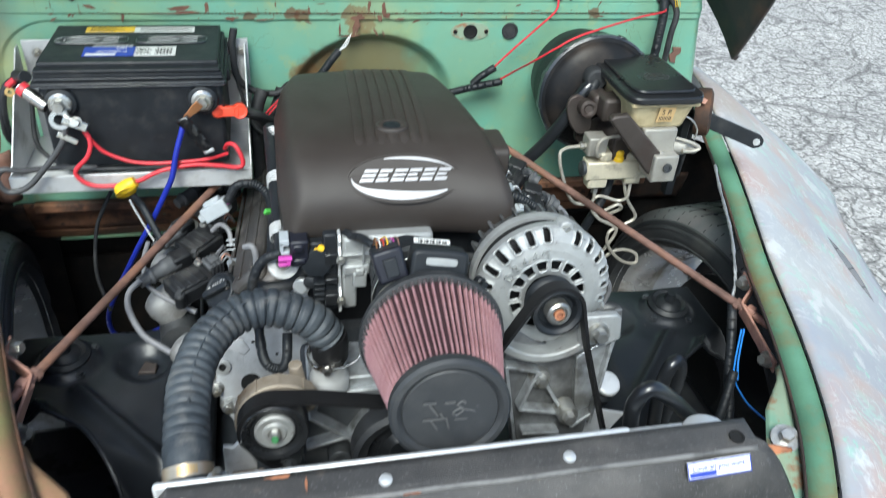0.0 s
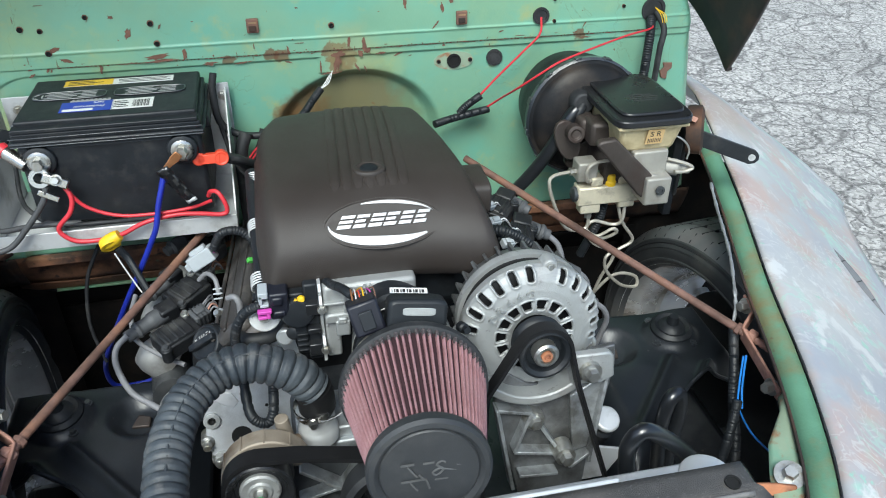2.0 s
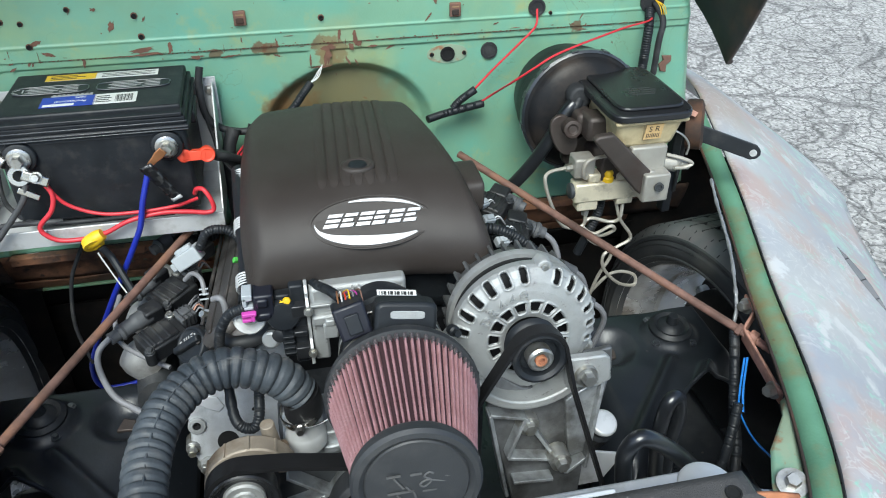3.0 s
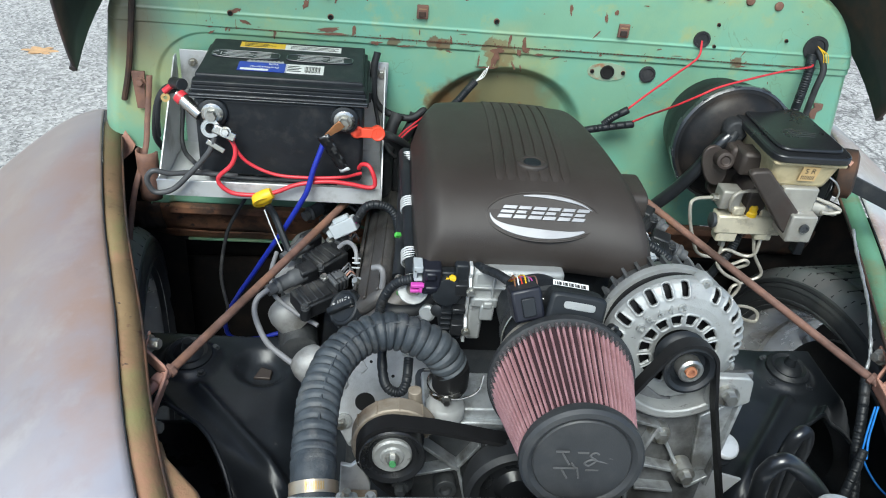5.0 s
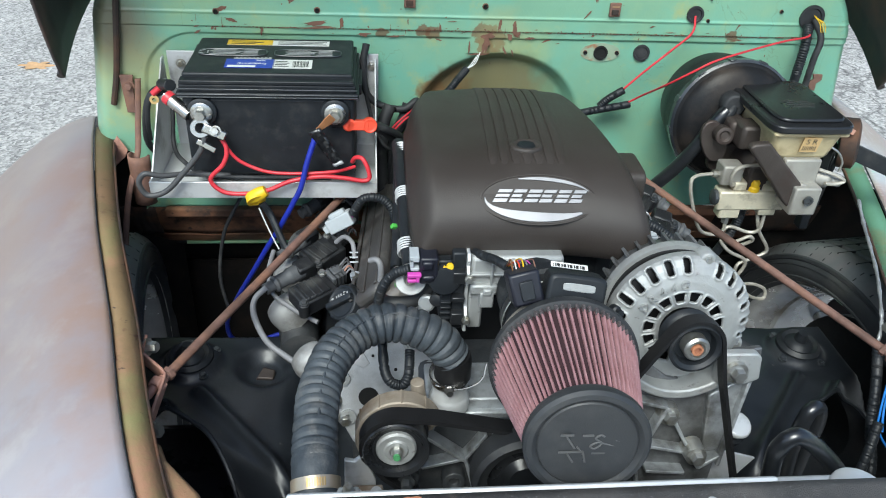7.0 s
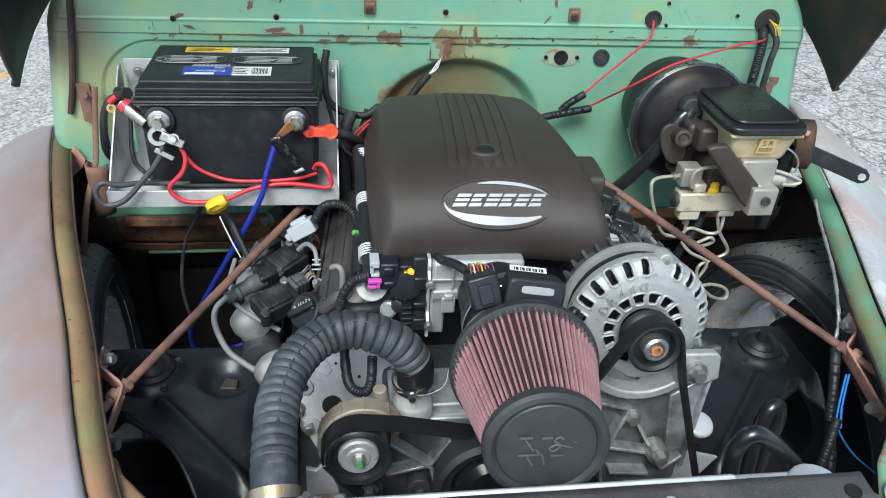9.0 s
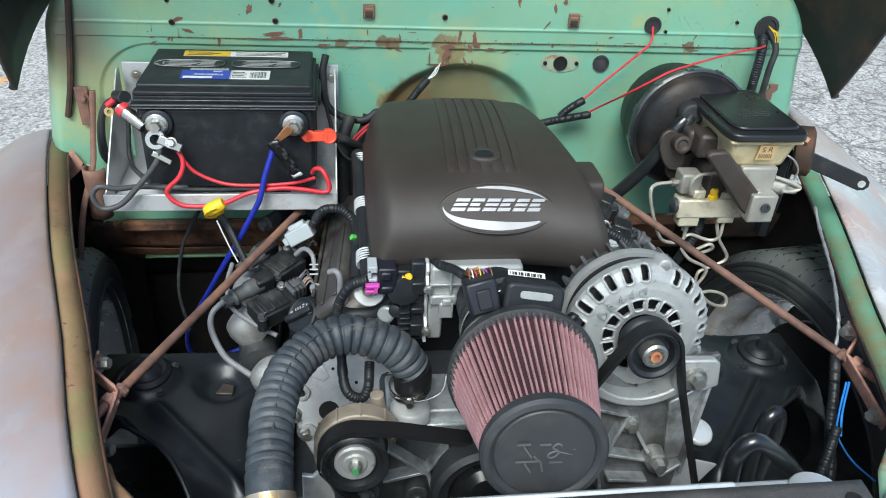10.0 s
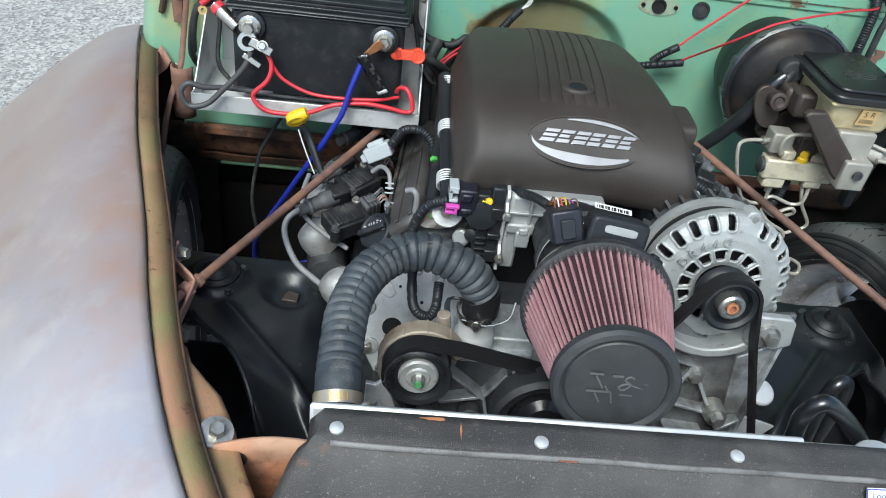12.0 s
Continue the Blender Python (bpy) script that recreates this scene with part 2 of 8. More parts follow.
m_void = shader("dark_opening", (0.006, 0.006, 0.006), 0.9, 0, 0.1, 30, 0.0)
m_copper_dark = shader("dark_copper", (0.16, 0.1, 0.075), 0.45, 0.6, 0.3, 80, 0.2)
m_cap = shader("filter_cap_rubber", (0.03, 0.032, 0.035), 0.48, 0, 0.15, 20, 0.15, 900, [((0.06, 0.06, 0.06), 14, 0.4, 0.12)])
m_grey_rub = shader("grey_black_sheath", (0.06, 0.06, 0.062), 0.5, 0, 0.2, 60, 0.1)
m_booster = shader("booster_black", (0.012, 0.0125, 0.014), 0.46, 0, 0.3, 12, 0.2, 300, [((0.045, 0.036, 0.03), 9, 0.4, 0.1), ((0.07, 0.055, 0.045), 40, 0.33, 0.05)], spec=0.2)
m_brownsteel = shader("brown_stained_steel", (0.07, 0.058, 0.052), 0.5, 0.4, 0.25, 25, 0.25, 500, [((0.06, 0.04, 0.035), 20, 0.42, 0.1)])
m_grey_cast = shader("grey_zinc_casting", (0.36, 0.345, 0.31), 0.5, 0.35, 0.15, 30, 0.25, 600, [((0.26, 0.24, 0.2), 24, 0.38, 0.1)])
m_blackgloss2 = shader("glossy_black_cap", (0.016, 0.017, 0.019), 0.3, 0, 0.15, 20, 0.1, 800)
m_grey_dim = shader("dim_moulding", (0.05, 0.05, 0.05), 0.5)
m_tanlabel = shader("tan_label", (0.62, 0.42, 0.2), 0.5, 0, 0.05)
m_plugblue = shader("pale_plug", (0.38, 0.41, 0.43), 0.45, 0, 0.1, 60, 0.05)
m_foil = shader("crumpled_foil", (0.32, 0.33, 0.34), 0.4, 0.5, 0.35, 90, 0.5, 300)
m_strap = shader("pinkish_rust", (0.46, 0.24, 0.18), 0.7, 0, 0.25, 50, 0.3, 500, [((0.2, 0.1, 0.075), 25, 0.42, 0.1)])
# paler than the cap: the raised strokes' highlights are put into their colour
m_mark = shader("mark_edge_highlight", (0.09, 0.09, 0.09), 0.45)
m_pale_mint = shader("pale_mint_paint", (0.27, 0.35, 0.25), 0.5, 0, 0.15, 12, 0.1, 300, [((0.2, 0.36, 0.26), 22, 0.45, 0.08), ((0.3, 0.15, 0.08), 48, 0.42, 0.06)])
m_rim = shader("bright_wheel_metal", (0.84, 0.83, 0.83), 0.25, 0.6, 0.15, 20, 0.1, 400, [((0.45, 0.4, 0.36), 9, 0.42, 0.06)])
m_gloss_hose = shader("shiny_hose", (0.012, 0.0135, 0.016), 0.24, 0, 0.2, 60, 0.08, 500, coat=0.5, wear_rough=0.08)
m_navy = shader("navy_black_plastic", (0.0105, 0.0115, 0.019), 0.42, 0, 0.15, 50, 0.08, 700)
m_leaf = shader("dry_leaf", (0.56, 0.34, 0.17), 0.8, 0, 0.25, 40, 0.3)

# ---- special materials: firewall paint, fender patina, asphalt ----
def node_mix(nt, fac, a, b):
    mix = nt.nodes.new("ShaderNodeMix")
    mix.data_type = "RGBA"
    nt.links.new(fac, mix.inputs["Factor"])
    for slot, v in (("A", a), ("B", b)):
        if isinstance(v, tuple):
            mix.inputs[slot].default_value = (*v, 1)
        else:
            nt.links.new(v, mix.inputs[slot])
    return mix.outputs["Result"]


def node_range(nt, value, lo, hi, a=0.0, b=1.0):
    r = nt.nodes.new("ShaderNodeMapRange")
    r.inputs["From Min"].default_value, r.inputs["From Max"].default_value = lo, hi
    r.inputs["To Min"].default_value, r.inputs["To Max"].default_value = a, b
    nt.links.new(value, r.inputs["Value"])
    return r.outputs["Result"]


def add_stain_or_sheen(ma, color, centre, radius, inner, amount, ragged=0.35, scale=14.0):
    """Lays a ragged ring or blot of dirt, rust or painted sheen round a place over a shader() material."""
    nt = ma.node_tree
    bsdf = nt.nodes["Principled BSDF"]
    old = bsdf.inputs["Base Color"].links[0].from_socket
    tc = nt.nodes.new("ShaderNodeTexCoord")
    d = nt.nodes.new("ShaderNodeVectorMath")
    d.operation = "DISTANCE"
    nt.links.new(tc.outputs["Object"], d.inputs[0])
    d.inputs[1].default_value = centre
    nz = nt.nodes.new("ShaderNodeTexNoise")
    nz.inputs["Scale"].default_value, nz.inputs["Detail"].default_value = scale, 6
    nt.links.new(tc.outputs["Object"], nz.inputs["Vector"])
    mul = nt.nodes.new("ShaderNodeMath")
    mul.operation = "MULTIPLY_ADD"
    nt.links.new(nz.outputs["Fac"], mul.inputs[0])
    mul.inputs[1].default_value = -ragged * radius
    nt.links.new(d.outputs["Value"], mul.inputs[2])
    fall = node_range(nt, mul.outputs["Value"], radius * (1 - ragged / 2), inner * (1 - ragged / 2), 0.0, amount)
    nt.links.new(node_mix(nt, fall, old, color), bsdf.inputs["Base Color"])


def add_scribble(ma, color, scale, width, amount, where=2.5, cut=0.5):
    """Thin wandering lines and flakes of old paint, only in some patches."""
    nt = ma.node_tree
    bsdf = nt.nodes["Principled BSDF"]
    old = bsdf.inputs["Base Color"].links[0].from_socket
    tc = nt.nodes.new("ShaderNodeTexCoord")
    nz, big = nt.nodes.new("ShaderNodeTexNoise"), nt.nodes.new("ShaderNodeTexNoise")
    nz.inputs["Scale"].default_value, nz.inputs["Detail"].default_value, nz.inputs["Distortion"].default_value = scale, 5, 1.2
    big.inputs["Scale"].default_value, big.inputs["Detail"].default_value = where, 4
    off = nt.nodes.new("ShaderNodeMath")
    off.operation = "SUBTRACT"
    off.inputs[1].default_value = 0.5
    pos = nt.nodes.new("ShaderNodeMath")
    pos.operation = "ABSOLUTE"
    nt.links.new(tc.outputs["Object"], nz.inputs["Vector"])
    nt.links.new(tc.outputs["Object"], big.inputs["Vector"])
    nt.links.new(nz.outputs["Fac"], off.inputs[0])
    nt.links.new(off.outputs["Value"], pos.inputs[0])
    line = node_range(nt, pos.outputs["Value"], width, width * 0.4)
    patch = node_range(nt, big.outputs["Fac"], cut - 0.03, cut + 0.05, 0.0, amount)
    mul = nt.nodes.new("ShaderNodeMath")
    mul.operation = "MULTIPLY"
    nt.links.new(line, mul.inputs[0])
    nt.links.new(patch, mul.inputs[1])
    nt.links.new(node_mix(nt, mul.outputs["Value"], old, color), bsdf.inputs["Base Color"])


m_firewall = shader("mint_paint", (0.198, 0.39, 0.265), 0.42, 0, 0.1, 5, 0.12, 300,
                    [((0.27, 0.43, 0.24), 4.5, 0.42, 0.1), ((0.16, 0.42, 0.32), 8, 0.42, 0.12), ((0.34, 0.40, 0.19), 16, 0.34, 0.08), ((0.2, 0.09, 0.05), 21, 0.275, 0.012), ((0.14, 0.07, 0.045), 70, 0.25, 0.012)], coat=0.2)
add_stain_or_sheen(m_firewall, (0.12, 0.115, 0.05), (0.055, 0.828, 0.80), 0.135, 0.10, 0.55, 0.4, 30.0)
add_stain_or_sheen(m_firewall, (0.17, 0.08, 0.03), (-0.035, 0.83, 0.86), 0.05, 0.02, 0.75, 0.9, 45.0)
add_stain_or_sheen(m_firewall, (0.2, 0.12, 0.045), (0.055, 0.83, 0.865), 0.085, 0.03, 0.6, 0.9, 26.0)
add_stain_or_sheen(m_firewall, (0.32, 0.40, 0.20), (0.10, 0.81, 0.93), 0.05, 0.01, 0.35, 0.9, 40.0)
add_stain_or_sheen(m_firewall, (0.19, 0.1, 0.04), (-0.058, 0.825, 0.85), 0.03, 0.012, 0.7, 1.2, 70.0)
m_fender_l = shader("faded_brown_primer_and_sheen", (0.35, 0.30, 0.30), 0.38, 0, 0.1, 6, 0.08, 200,
                    [((0.31, 0.315, 0.37), 5, 0.5, 0.1), ((0.35, 0.235, 0.19), 6, 0.44, 0.09), ((0.42, 0.395, 0.39), 11, 0.42, 0.08), ((0.25, 0.2, 0.19), 9, 0.36, 0.08), ((0.55, 0.52, 0.5), 60, 0.27, 0.02)], coat=0.6)
m_fender_r = shader("worn_patina_paint", (0.46, 0.455, 0.445), 0.42, 0, 0.1, 5, 0.08, 200,
                    [((0.34, 0.35, 0.385), 2.6, 0.5, 0.08), ((0.46, 0.33, 0.29), 4.5, 0.43, 0.06), ((0.35, 0.52, 0.45), 8, 0.385, 0.03), ((0.58, 0.58, 0.57), 14, 0.40, 0.03), ((0.29, 0.5, 0.41), 30, 0.36, 0.02)], coat=0.5)
add_stain_or_sheen(m_fender_r, (0.36, 0.24, 0.17), (0.72, 0.88, 0.76), 0.16, 0.03, 0.75, 0.7, 12.0)
add_scribble(m_fender_r, (0.36, 0.56, 0.47), 14, 0.03, 0.55, 4.0, 0.53)
add_scribble(m_fender_r, (0.6, 0.6, 0.58), 26, 0.022, 0.45, 5.0, 0.5)
add_scribble(m_fender_r, (0.46, 0.33, 0.28), 10, 0.03, 0.35, 2.6, 0.55)
add_scribble(m_firewall, (0.1, 0.06, 0.03), 7, 0.004, 0.22, 3.5, 0.54)
for x, z, size in ((0.025, 0.957, 0.022), (0.045, 0.945, 0.02), (0.03, 0.935, 0.018), (-0.06, 0.956, 0.016), (-0.075, 0.959, 0.014), (-0.14, 0.954, 0.013), (0.44, 0.96, 0.013)):
    add_stain_or_sheen(m_firewall, (0.15, 0.065, 0.03), (x, 0.803, z), size, size * 0.6, 0.8, 1.3, 90.0)
add_stain_or_sheen(m_firewall, (0.36, 0.36, 0.17), (0.05, 0.803, 0.955), 0.06, 0.01, 0.35, 0.9, 40.0)
add_stain_or_sheen(m_firewall, (0.42, 0.36, 0.15), (-0.54, 0.81, 0.87), 0.1, 0.02, 0.5, 0.8, 25.0)
add_stain_or_sheen(m_firewall, (0.12, 0.055, 0.03), (-0.56, 0.81, 0.96), 0.09, 0.02, 0.75)
# brown primer at the rear; lavender front is sky reflection put into colour
add_stain_or_sheen(m_fender_l, (0.2, 0.12, 0.082), (-0.72, 0.85, 0.6), 0.95, 0.25, 0.7, 0.3, 5.0)
add_stain_or_sheen(m_fender_l, (0.44, 0.43, 0.48), (-0.55, -0.1, 0.6), 0.42, 0.1, 0.5, 0.4, 6.0)
m_ledge_r = shader("green_ledge_paint", (0.12, 0.27, 0.175), 0.5, 0, 0.2, 12, 0.2, 300, [((0.22, 0.16, 0.07), 7, 0.4, 0.08), ((0.16, 0.075, 0.045), 26, 0.34, 0.03), ((0.3, 0.42, 0.34), 45, 0.3, 0.02)])
m_ledge_l = shader("ochre_ledge_rust", (0.28, 0.185, 0.095), 0.6, 0, 0.25, 14, 0.35, 300, [((0.38, 0.2, 0.12), 9, 0.47, 0.08), ((0.25, 0.24, 0.1), 7, 0.43, 0.08), ((0.15, 0.07, 0.045), 32, 0.38, 0.04), ((0.07, 0.045, 0.035), 60, 0.31, 0.02)])
add_stain_or_sheen(m_ledge_l, (0.1, 0.075, 0.035), (-0.6, 0.74, 0.78), 0.26, 0.05, 0.75, 0.5, 20.0)
m_panel = shader("black_fibre_panel", (0.04, 0.0385, 0.0385), 0.45, 0, 0.35, 7, 0.55, 1000, [((0.1, 0.092, 0.086), 4, 0.47, 0.14), ((0.03, 0.029, 0.029), 9, 0.42, 0.1), ((0.15, 0.12, 0.1), 17, 0.33, 0.05), ((0.14, 0.07, 0.045), 13, 0.27, 0.03), ((0.15, 0.148, 0.145), 420, 0.36, 0.04)])
m_fold = shader("fold_scuff_highlight", (0.15, 0.146, 0.142), 0.42, 0, 0.4, 22, 0.5, 500, [((0.06, 0.058, 0.057), 16, 0.45, 0.08)])
add_scribble(m_panel, (0.16, 0.15, 0.14), 8, 0.003, 0.15, 3.0, 0.5)
m_hood = shader("hood_underside", (0.035, 0.03, 0.03), 0.55, 0, 0.3, 10, 0.15, 300, [((0.1, 0.055, 0.04), 7, 0.42, 0.1)])


def asphalt():
    ma = shader("asphalt", (0.375, 0.36, 0.335), 0.9, 0, 0.22, 1.6, 0.0, 300)
    nt = ma.node_tree
    bsdf = nt.nodes["Principled BSDF"]
    tc = nt.nodes.new("ShaderNodeTexCoord")
    old = bsdf.inputs["Base Color"].links[0].from_socket
    stones = nt.nodes.new("ShaderNodeTexVoronoi")
    stones.inputs["Scale"].default_value = 90
    nt.links.new(tc.outputs["Object"], stones.inputs["Vector"])
    tint = node_range(nt, stones.outputs["Color"], 0.1, 0.9, 0.5, 1.5)
    sc = nt.nodes.new("ShaderNodeVectorMath")
    sc.operation = "SCALE"
    nt.links.new(old, sc.inputs[0])
    nt.links.new(tint, sc.inputs["Scale"])
    warp = nt.nodes.new("ShaderNodeTexNoise")
    warp.inputs["Scale"].default_value, warp.inputs["Detail"].default_value = 5, 4
    nt.links.new(tc.outputs["Object"], warp.inputs["Vector"])
    ws = nt.nodes.new("ShaderNodeVectorMath")
    ws.operation = "MULTIPLY_ADD"
    ws.inputs[1].default_value = (0.22, 0.22, 0.0)
    nt.links.new(warp.outputs["Color"], ws.inputs[0])
    nt.links.new(tc.outputs["Object"], ws.inputs[2])
    cracks = []
    for size, wide in ((8.5, 0.045), (3.2, 0.03)):
        cr = nt.nodes.new("ShaderNodeTexVoronoi")
        cr.feature = "DISTANCE_TO_EDGE"
        cr.inputs["Scale"].default_value = size
        nt.links.new(ws.outputs["Vector"], cr.inputs["Vector"])
        cracks.append(node_range(nt, cr.outputs["Distance"], 0.0, wide, 1.0, 0.0))
    top = nt.nodes.new("ShaderNodeMath")
    top.operation = "MAXIMUM"
    nt.links.new(cracks[0], top.inputs[0])
    nt.links.new(cracks[1], top.inputs[1])
    # cracking is heavier to one side of the truck
    sep = nt.nodes.new("ShaderNodeSeparateXYZ")
    nt.links.new(tc.outputs["Object"], sep.inputs["Vector"])
    side = node_range(nt, sep.outputs["X"], -0.5, 1.0, 0.12, 0.68)
    mul = nt.nodes.new("ShaderNodeMath")
    mul.operation = "MULTIPLY"
    nt.links.new(top.outputs["Value"], mul.inputs[0])
    nt.links.new(side, mul.inputs[1])
    nt.links.new(node_mix(nt, mul.outputs["Value"], sc.outputs["Vector"], (0.045, 0.042, 0.04)), bsdf.inputs["Base Color"])
    hgt = nt.nodes.new("ShaderNodeMath")
    hgt.operation = "SUBTRACT"
    nt.links.new(stones.outputs["Distance"], hgt.inputs[0])
    nt.links.new(mul.outputs["Value"], hgt.inputs[1])
    bp = nt.nodes.new("ShaderNodeBump")
    bp.inputs["Strength"].default_value, bp.inputs["Distance"].default_value = 0.45, 0.005
    nt.links.new(hgt.outputs["Value"], bp.inputs["Height"])
    nt.links.new(bp.outputs["Normal"], bsdf.inputs["Normal"])
    return ma


m_asphalt = asphalt()

# ---- ground ----
one("ground", Geo().grid([[(x, y, 0) for x in (-300, -6, 6, 300)] for y in (-300, -6, 6, 300)]), m_asphalt,
    "cracked grey weathered asphalt of a parking lot", "ground", kind="structure", smooth=0)

# ---- firewall: pressed sheet with a raised bead, a stepped upper panel and a round recess behind the engine ----
CX = 0.045
FW = 0.81


def soft(v):
    """A smooth step from 0 to 1."""
    v = max(0.0, min(1.0, v))
    return v * v * (3 - 2 * v)


def firewall_y(x, z):
    """How far back the sheet lies at a place."""
    y = FW + 0.0025 * noise.noise((x * 4, z * 4, 0.3)) + 0.0008 * noise.noise((x * 22, z * 22, 4.3))
    # the upper sheet laps over the lower one, with a fine crease above the lap
    y -= 0.003 * soft((z - 0.961) / 0.002 + 0.5)
    y -= 0.0016 * math.exp(-(((z - 0.9835) / 0.0022) ** 2)) + 0.012 * max(0.0, z - 0.9835)
    # pressed field below, with a square tab over the engine and a rounded corner
    inside = 0.949 - z
    if 0.0 < z - 0.915 and -0.03 < x < 0.06:
        inside = min(inside, max(abs(x - 0.0155) - 0.0165, 0.923 - z))
    if x < -0.433:
        inside = 0.087 - math.hypot(x + 0.433, z - 0.862) if z > 0.862 else x + 0.52
    y += 0.004 * soft(inside / 0.004 + 0.5)
    r = math.hypot((x - 0.057) / 0.139, (z - 0.80) / 0.121)
    if r < 1.1:
        y += 0.022 * soft((1.05 - r) / 0.17)
    return y


def firewall_half(z):
    over = min(max(0.0, z - 0.95), 0.1385)
    return 0.605 + (1.13 - z) * 0.14 - (0.14 - math.sqrt(0.14**2 - over**2))


levels = [0.635 + 0.003 * i for i in range(88)] + [0.899 + 0.001 * i for i in range(101)] + [1.0 + 0.088 * i / 30 for i in range(31)]
rows = []
for z in levels:
    half, row = firewall_half(z), []
    for j in range(441):
        x = CX - 0.012 + half * (2 * j / 440 - 1)
        x = max(x, -0.64 + 0.085 * max(0.0, min(1.0, (0.782 - z) / 0.04)))
        edge = max(0.0, abs(2 * j / 440 - 1) - 0.955) / 0.045
        row.append((x, firewall_y(x, z) + 0.035 * edge**2, z))
    rows.append(row)
fw = one("firewall", Geo().grid(rows), m_firewall, "mint green painted steel firewall with rust chips and stains", "firewall", kind="structure", smooth=60, solid=0.003)
# sides and top of the cowl run back from the sheet
for side in (-1, 1):
    rows = []
    low = 0.785 if side < 0 else 0.62
    for i in range(20):
        z = low + (1.088 - low) * i / 19
        half = firewall_half(z)
        rows.append([(CX - 0.012 + side * (half + 0.02 * k), FW + 0.036 + 0.1 * k, z) for k in range(6)])
    part("cowl_side", Geo().grid(rows), m_firewall, fw, "mint painted cowl side sheet", solid=0.003)
part("cowl_top", Geo().grid([[(CX - 0.012 + (0.53 + 0.03 * k) * s, FW - 0.006 + 0.2 * k, 1.089 + 0.02 * k) for s in (-1, 0, 1)] for k in range(4)]), m_firewall, fw, solid=0.003)
# added near-black sheet stands in for the shade in the cowl corner's gap
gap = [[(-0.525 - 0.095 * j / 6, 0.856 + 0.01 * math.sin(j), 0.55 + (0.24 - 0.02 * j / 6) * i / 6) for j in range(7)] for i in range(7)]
part("corner_gap_shade", Geo().grid(gap), m_void, fw, "near-black sheet standing in for the dark gap at the cowl corner", solid=0.003)
flap = [(-0.579, 0.778), (-0.565, 0.752), (-0.572, 0.738), (-0.592, 0.720), (-0.599, 0.742)]
part("torn_flap", Geo().prism(flap, 0.0025, plate((0, 0.80, 0), (1, 0, 0), (0, 0, 1))), m_strap, fw, "torn bent corner of bare sheet", bevel=0.0008)
part("rusted_corner", Geo().prism([(-0.566, 0.778), (-0.548, 0.775), (-0.540, 0.72), (-0.552, 0.665), (-0.566, 0.70)], 0.002, plate((0, 0.812, 0), (1, 0, 0), (0, 0, 1))), m_rust, fw, "rusted lower corner of the sheet", bevel=0.0008)
# toe board below, brown with rust
def toe_rows(a, b, top, low):
    """The sloping board between two heights and two places across."""
    out = []
    for i in range(7):
        z = top + (low - top) * i / 6
        q = (0.635 - z) / 0.176
        out.append([(a + (b - a) * j / 24, FW + 0.002 + 0.10 * q**1.5 + 0.004 * noise.noise((a + j * 0.5, z * 30, 2)), z) for j in range(25)])
    return out


toe = one("toe_board", Geo().grid(toe_rows(-0.54, 0.50, 0.635, 0.566)), m_toe, "rust brown lower toe board with patches of green paint", "body panel", kind="structure", solid=0.003)
part("middle_board", Geo().grid(toe_rows(-0.56, 0.60, 0.5655, 0.541)), m_toe, toe, solid=0.003)
part("board_edge", Geo().box((-0.505, 0.842, 0.536), (0.02, 0.850, 0.5405)), m_ledge_r, toe, "green painted lower edge of the board", bevel=0.0012)
# shade below the board is put into this sheet's colour
part("lower_board", Geo().grid(toe_rows(-0.60, 0.70, 0.5355, 0.459)), m_unlit, toe, "lower board coloured near-black for the dark void", solid=0.003)
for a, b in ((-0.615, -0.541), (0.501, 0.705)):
    part("side_board", Geo().grid(toe_rows(a, b, 0.635, 0.566)), m_rust_dark, toe, "dark brown side board", solid=0.003)
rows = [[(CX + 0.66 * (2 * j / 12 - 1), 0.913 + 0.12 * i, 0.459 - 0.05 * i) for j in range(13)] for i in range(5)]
# added boxes: the rear one unseen, blocking light; the front one hides the ground
part("cab_light_block", Geo().box((-0.68, 1.0, 0.24), (0.77, 2.6, 0.3)).box((-0.70, 0.90, 0.1), (0.79, 0.98, 0.46)), m_unlit, toe)
part("floor_pan", Geo().grid(rows), m_unlit, toe, solid=0.003)
lip = Geo().box((-0.52, 0.79, 0.625), (0.0, 0.806, 0.64)).box((0.25, 0.79, 0.625), (0.6, 0.806, 0.64))
part("flange", lip, m_toe, toe, bevel=0.002)


def fw_hole(x, z, r, material=m_void, label="", ring=None):
    g = Geo().lathe([(r, 0.0), (r, 0.0035), (r * 0.75, 0.0035), (r * 0.7, 0.0015), (0, 0.0015)], axis((x, firewall_y(x, z) - 0.0005, z), (0, -1, 0)), 20)
    return part("hole" if material is m_void else "grommet", g, material, fw, label)


m_rusthole = shader("rusty_hole_rim", (0.17, 0.082, 0.055), 0.8, 0, 0.4, 90, 0.2)
for x, z, r in ((-0.427, 1.022, 0.006), (-0.401, 1.018, 0.005), (-0.397, 0.985, 0.006), (-0.246, 1.021, 0.006), (-0.242, 0.99, 0.006), (0.391, 0.987, 0.004),
                (0.389, 1.023, 0.004), (0.512, 1.005, 0.004), (0.022, 1.002, 0.006), (0.25, 0.928, 0.005), (0.196, 0.928, 0.005), (-0.335, 1.035, 0.005), (0.045, 1.052, 0.009)):
    r *= 0.6
    part("rust_rim", Geo().lathe([(r * 1.4, 0), (r * 1.25, 0.0012), (0, 0.0012)], axis((x, firewall_y(x, z) - 0.0004, z), (0, -1, 0)), 14), m_rusthole, fw)
    fw_hole(x, z, r)
fw_hole(0.222, 0.928, 0.012)
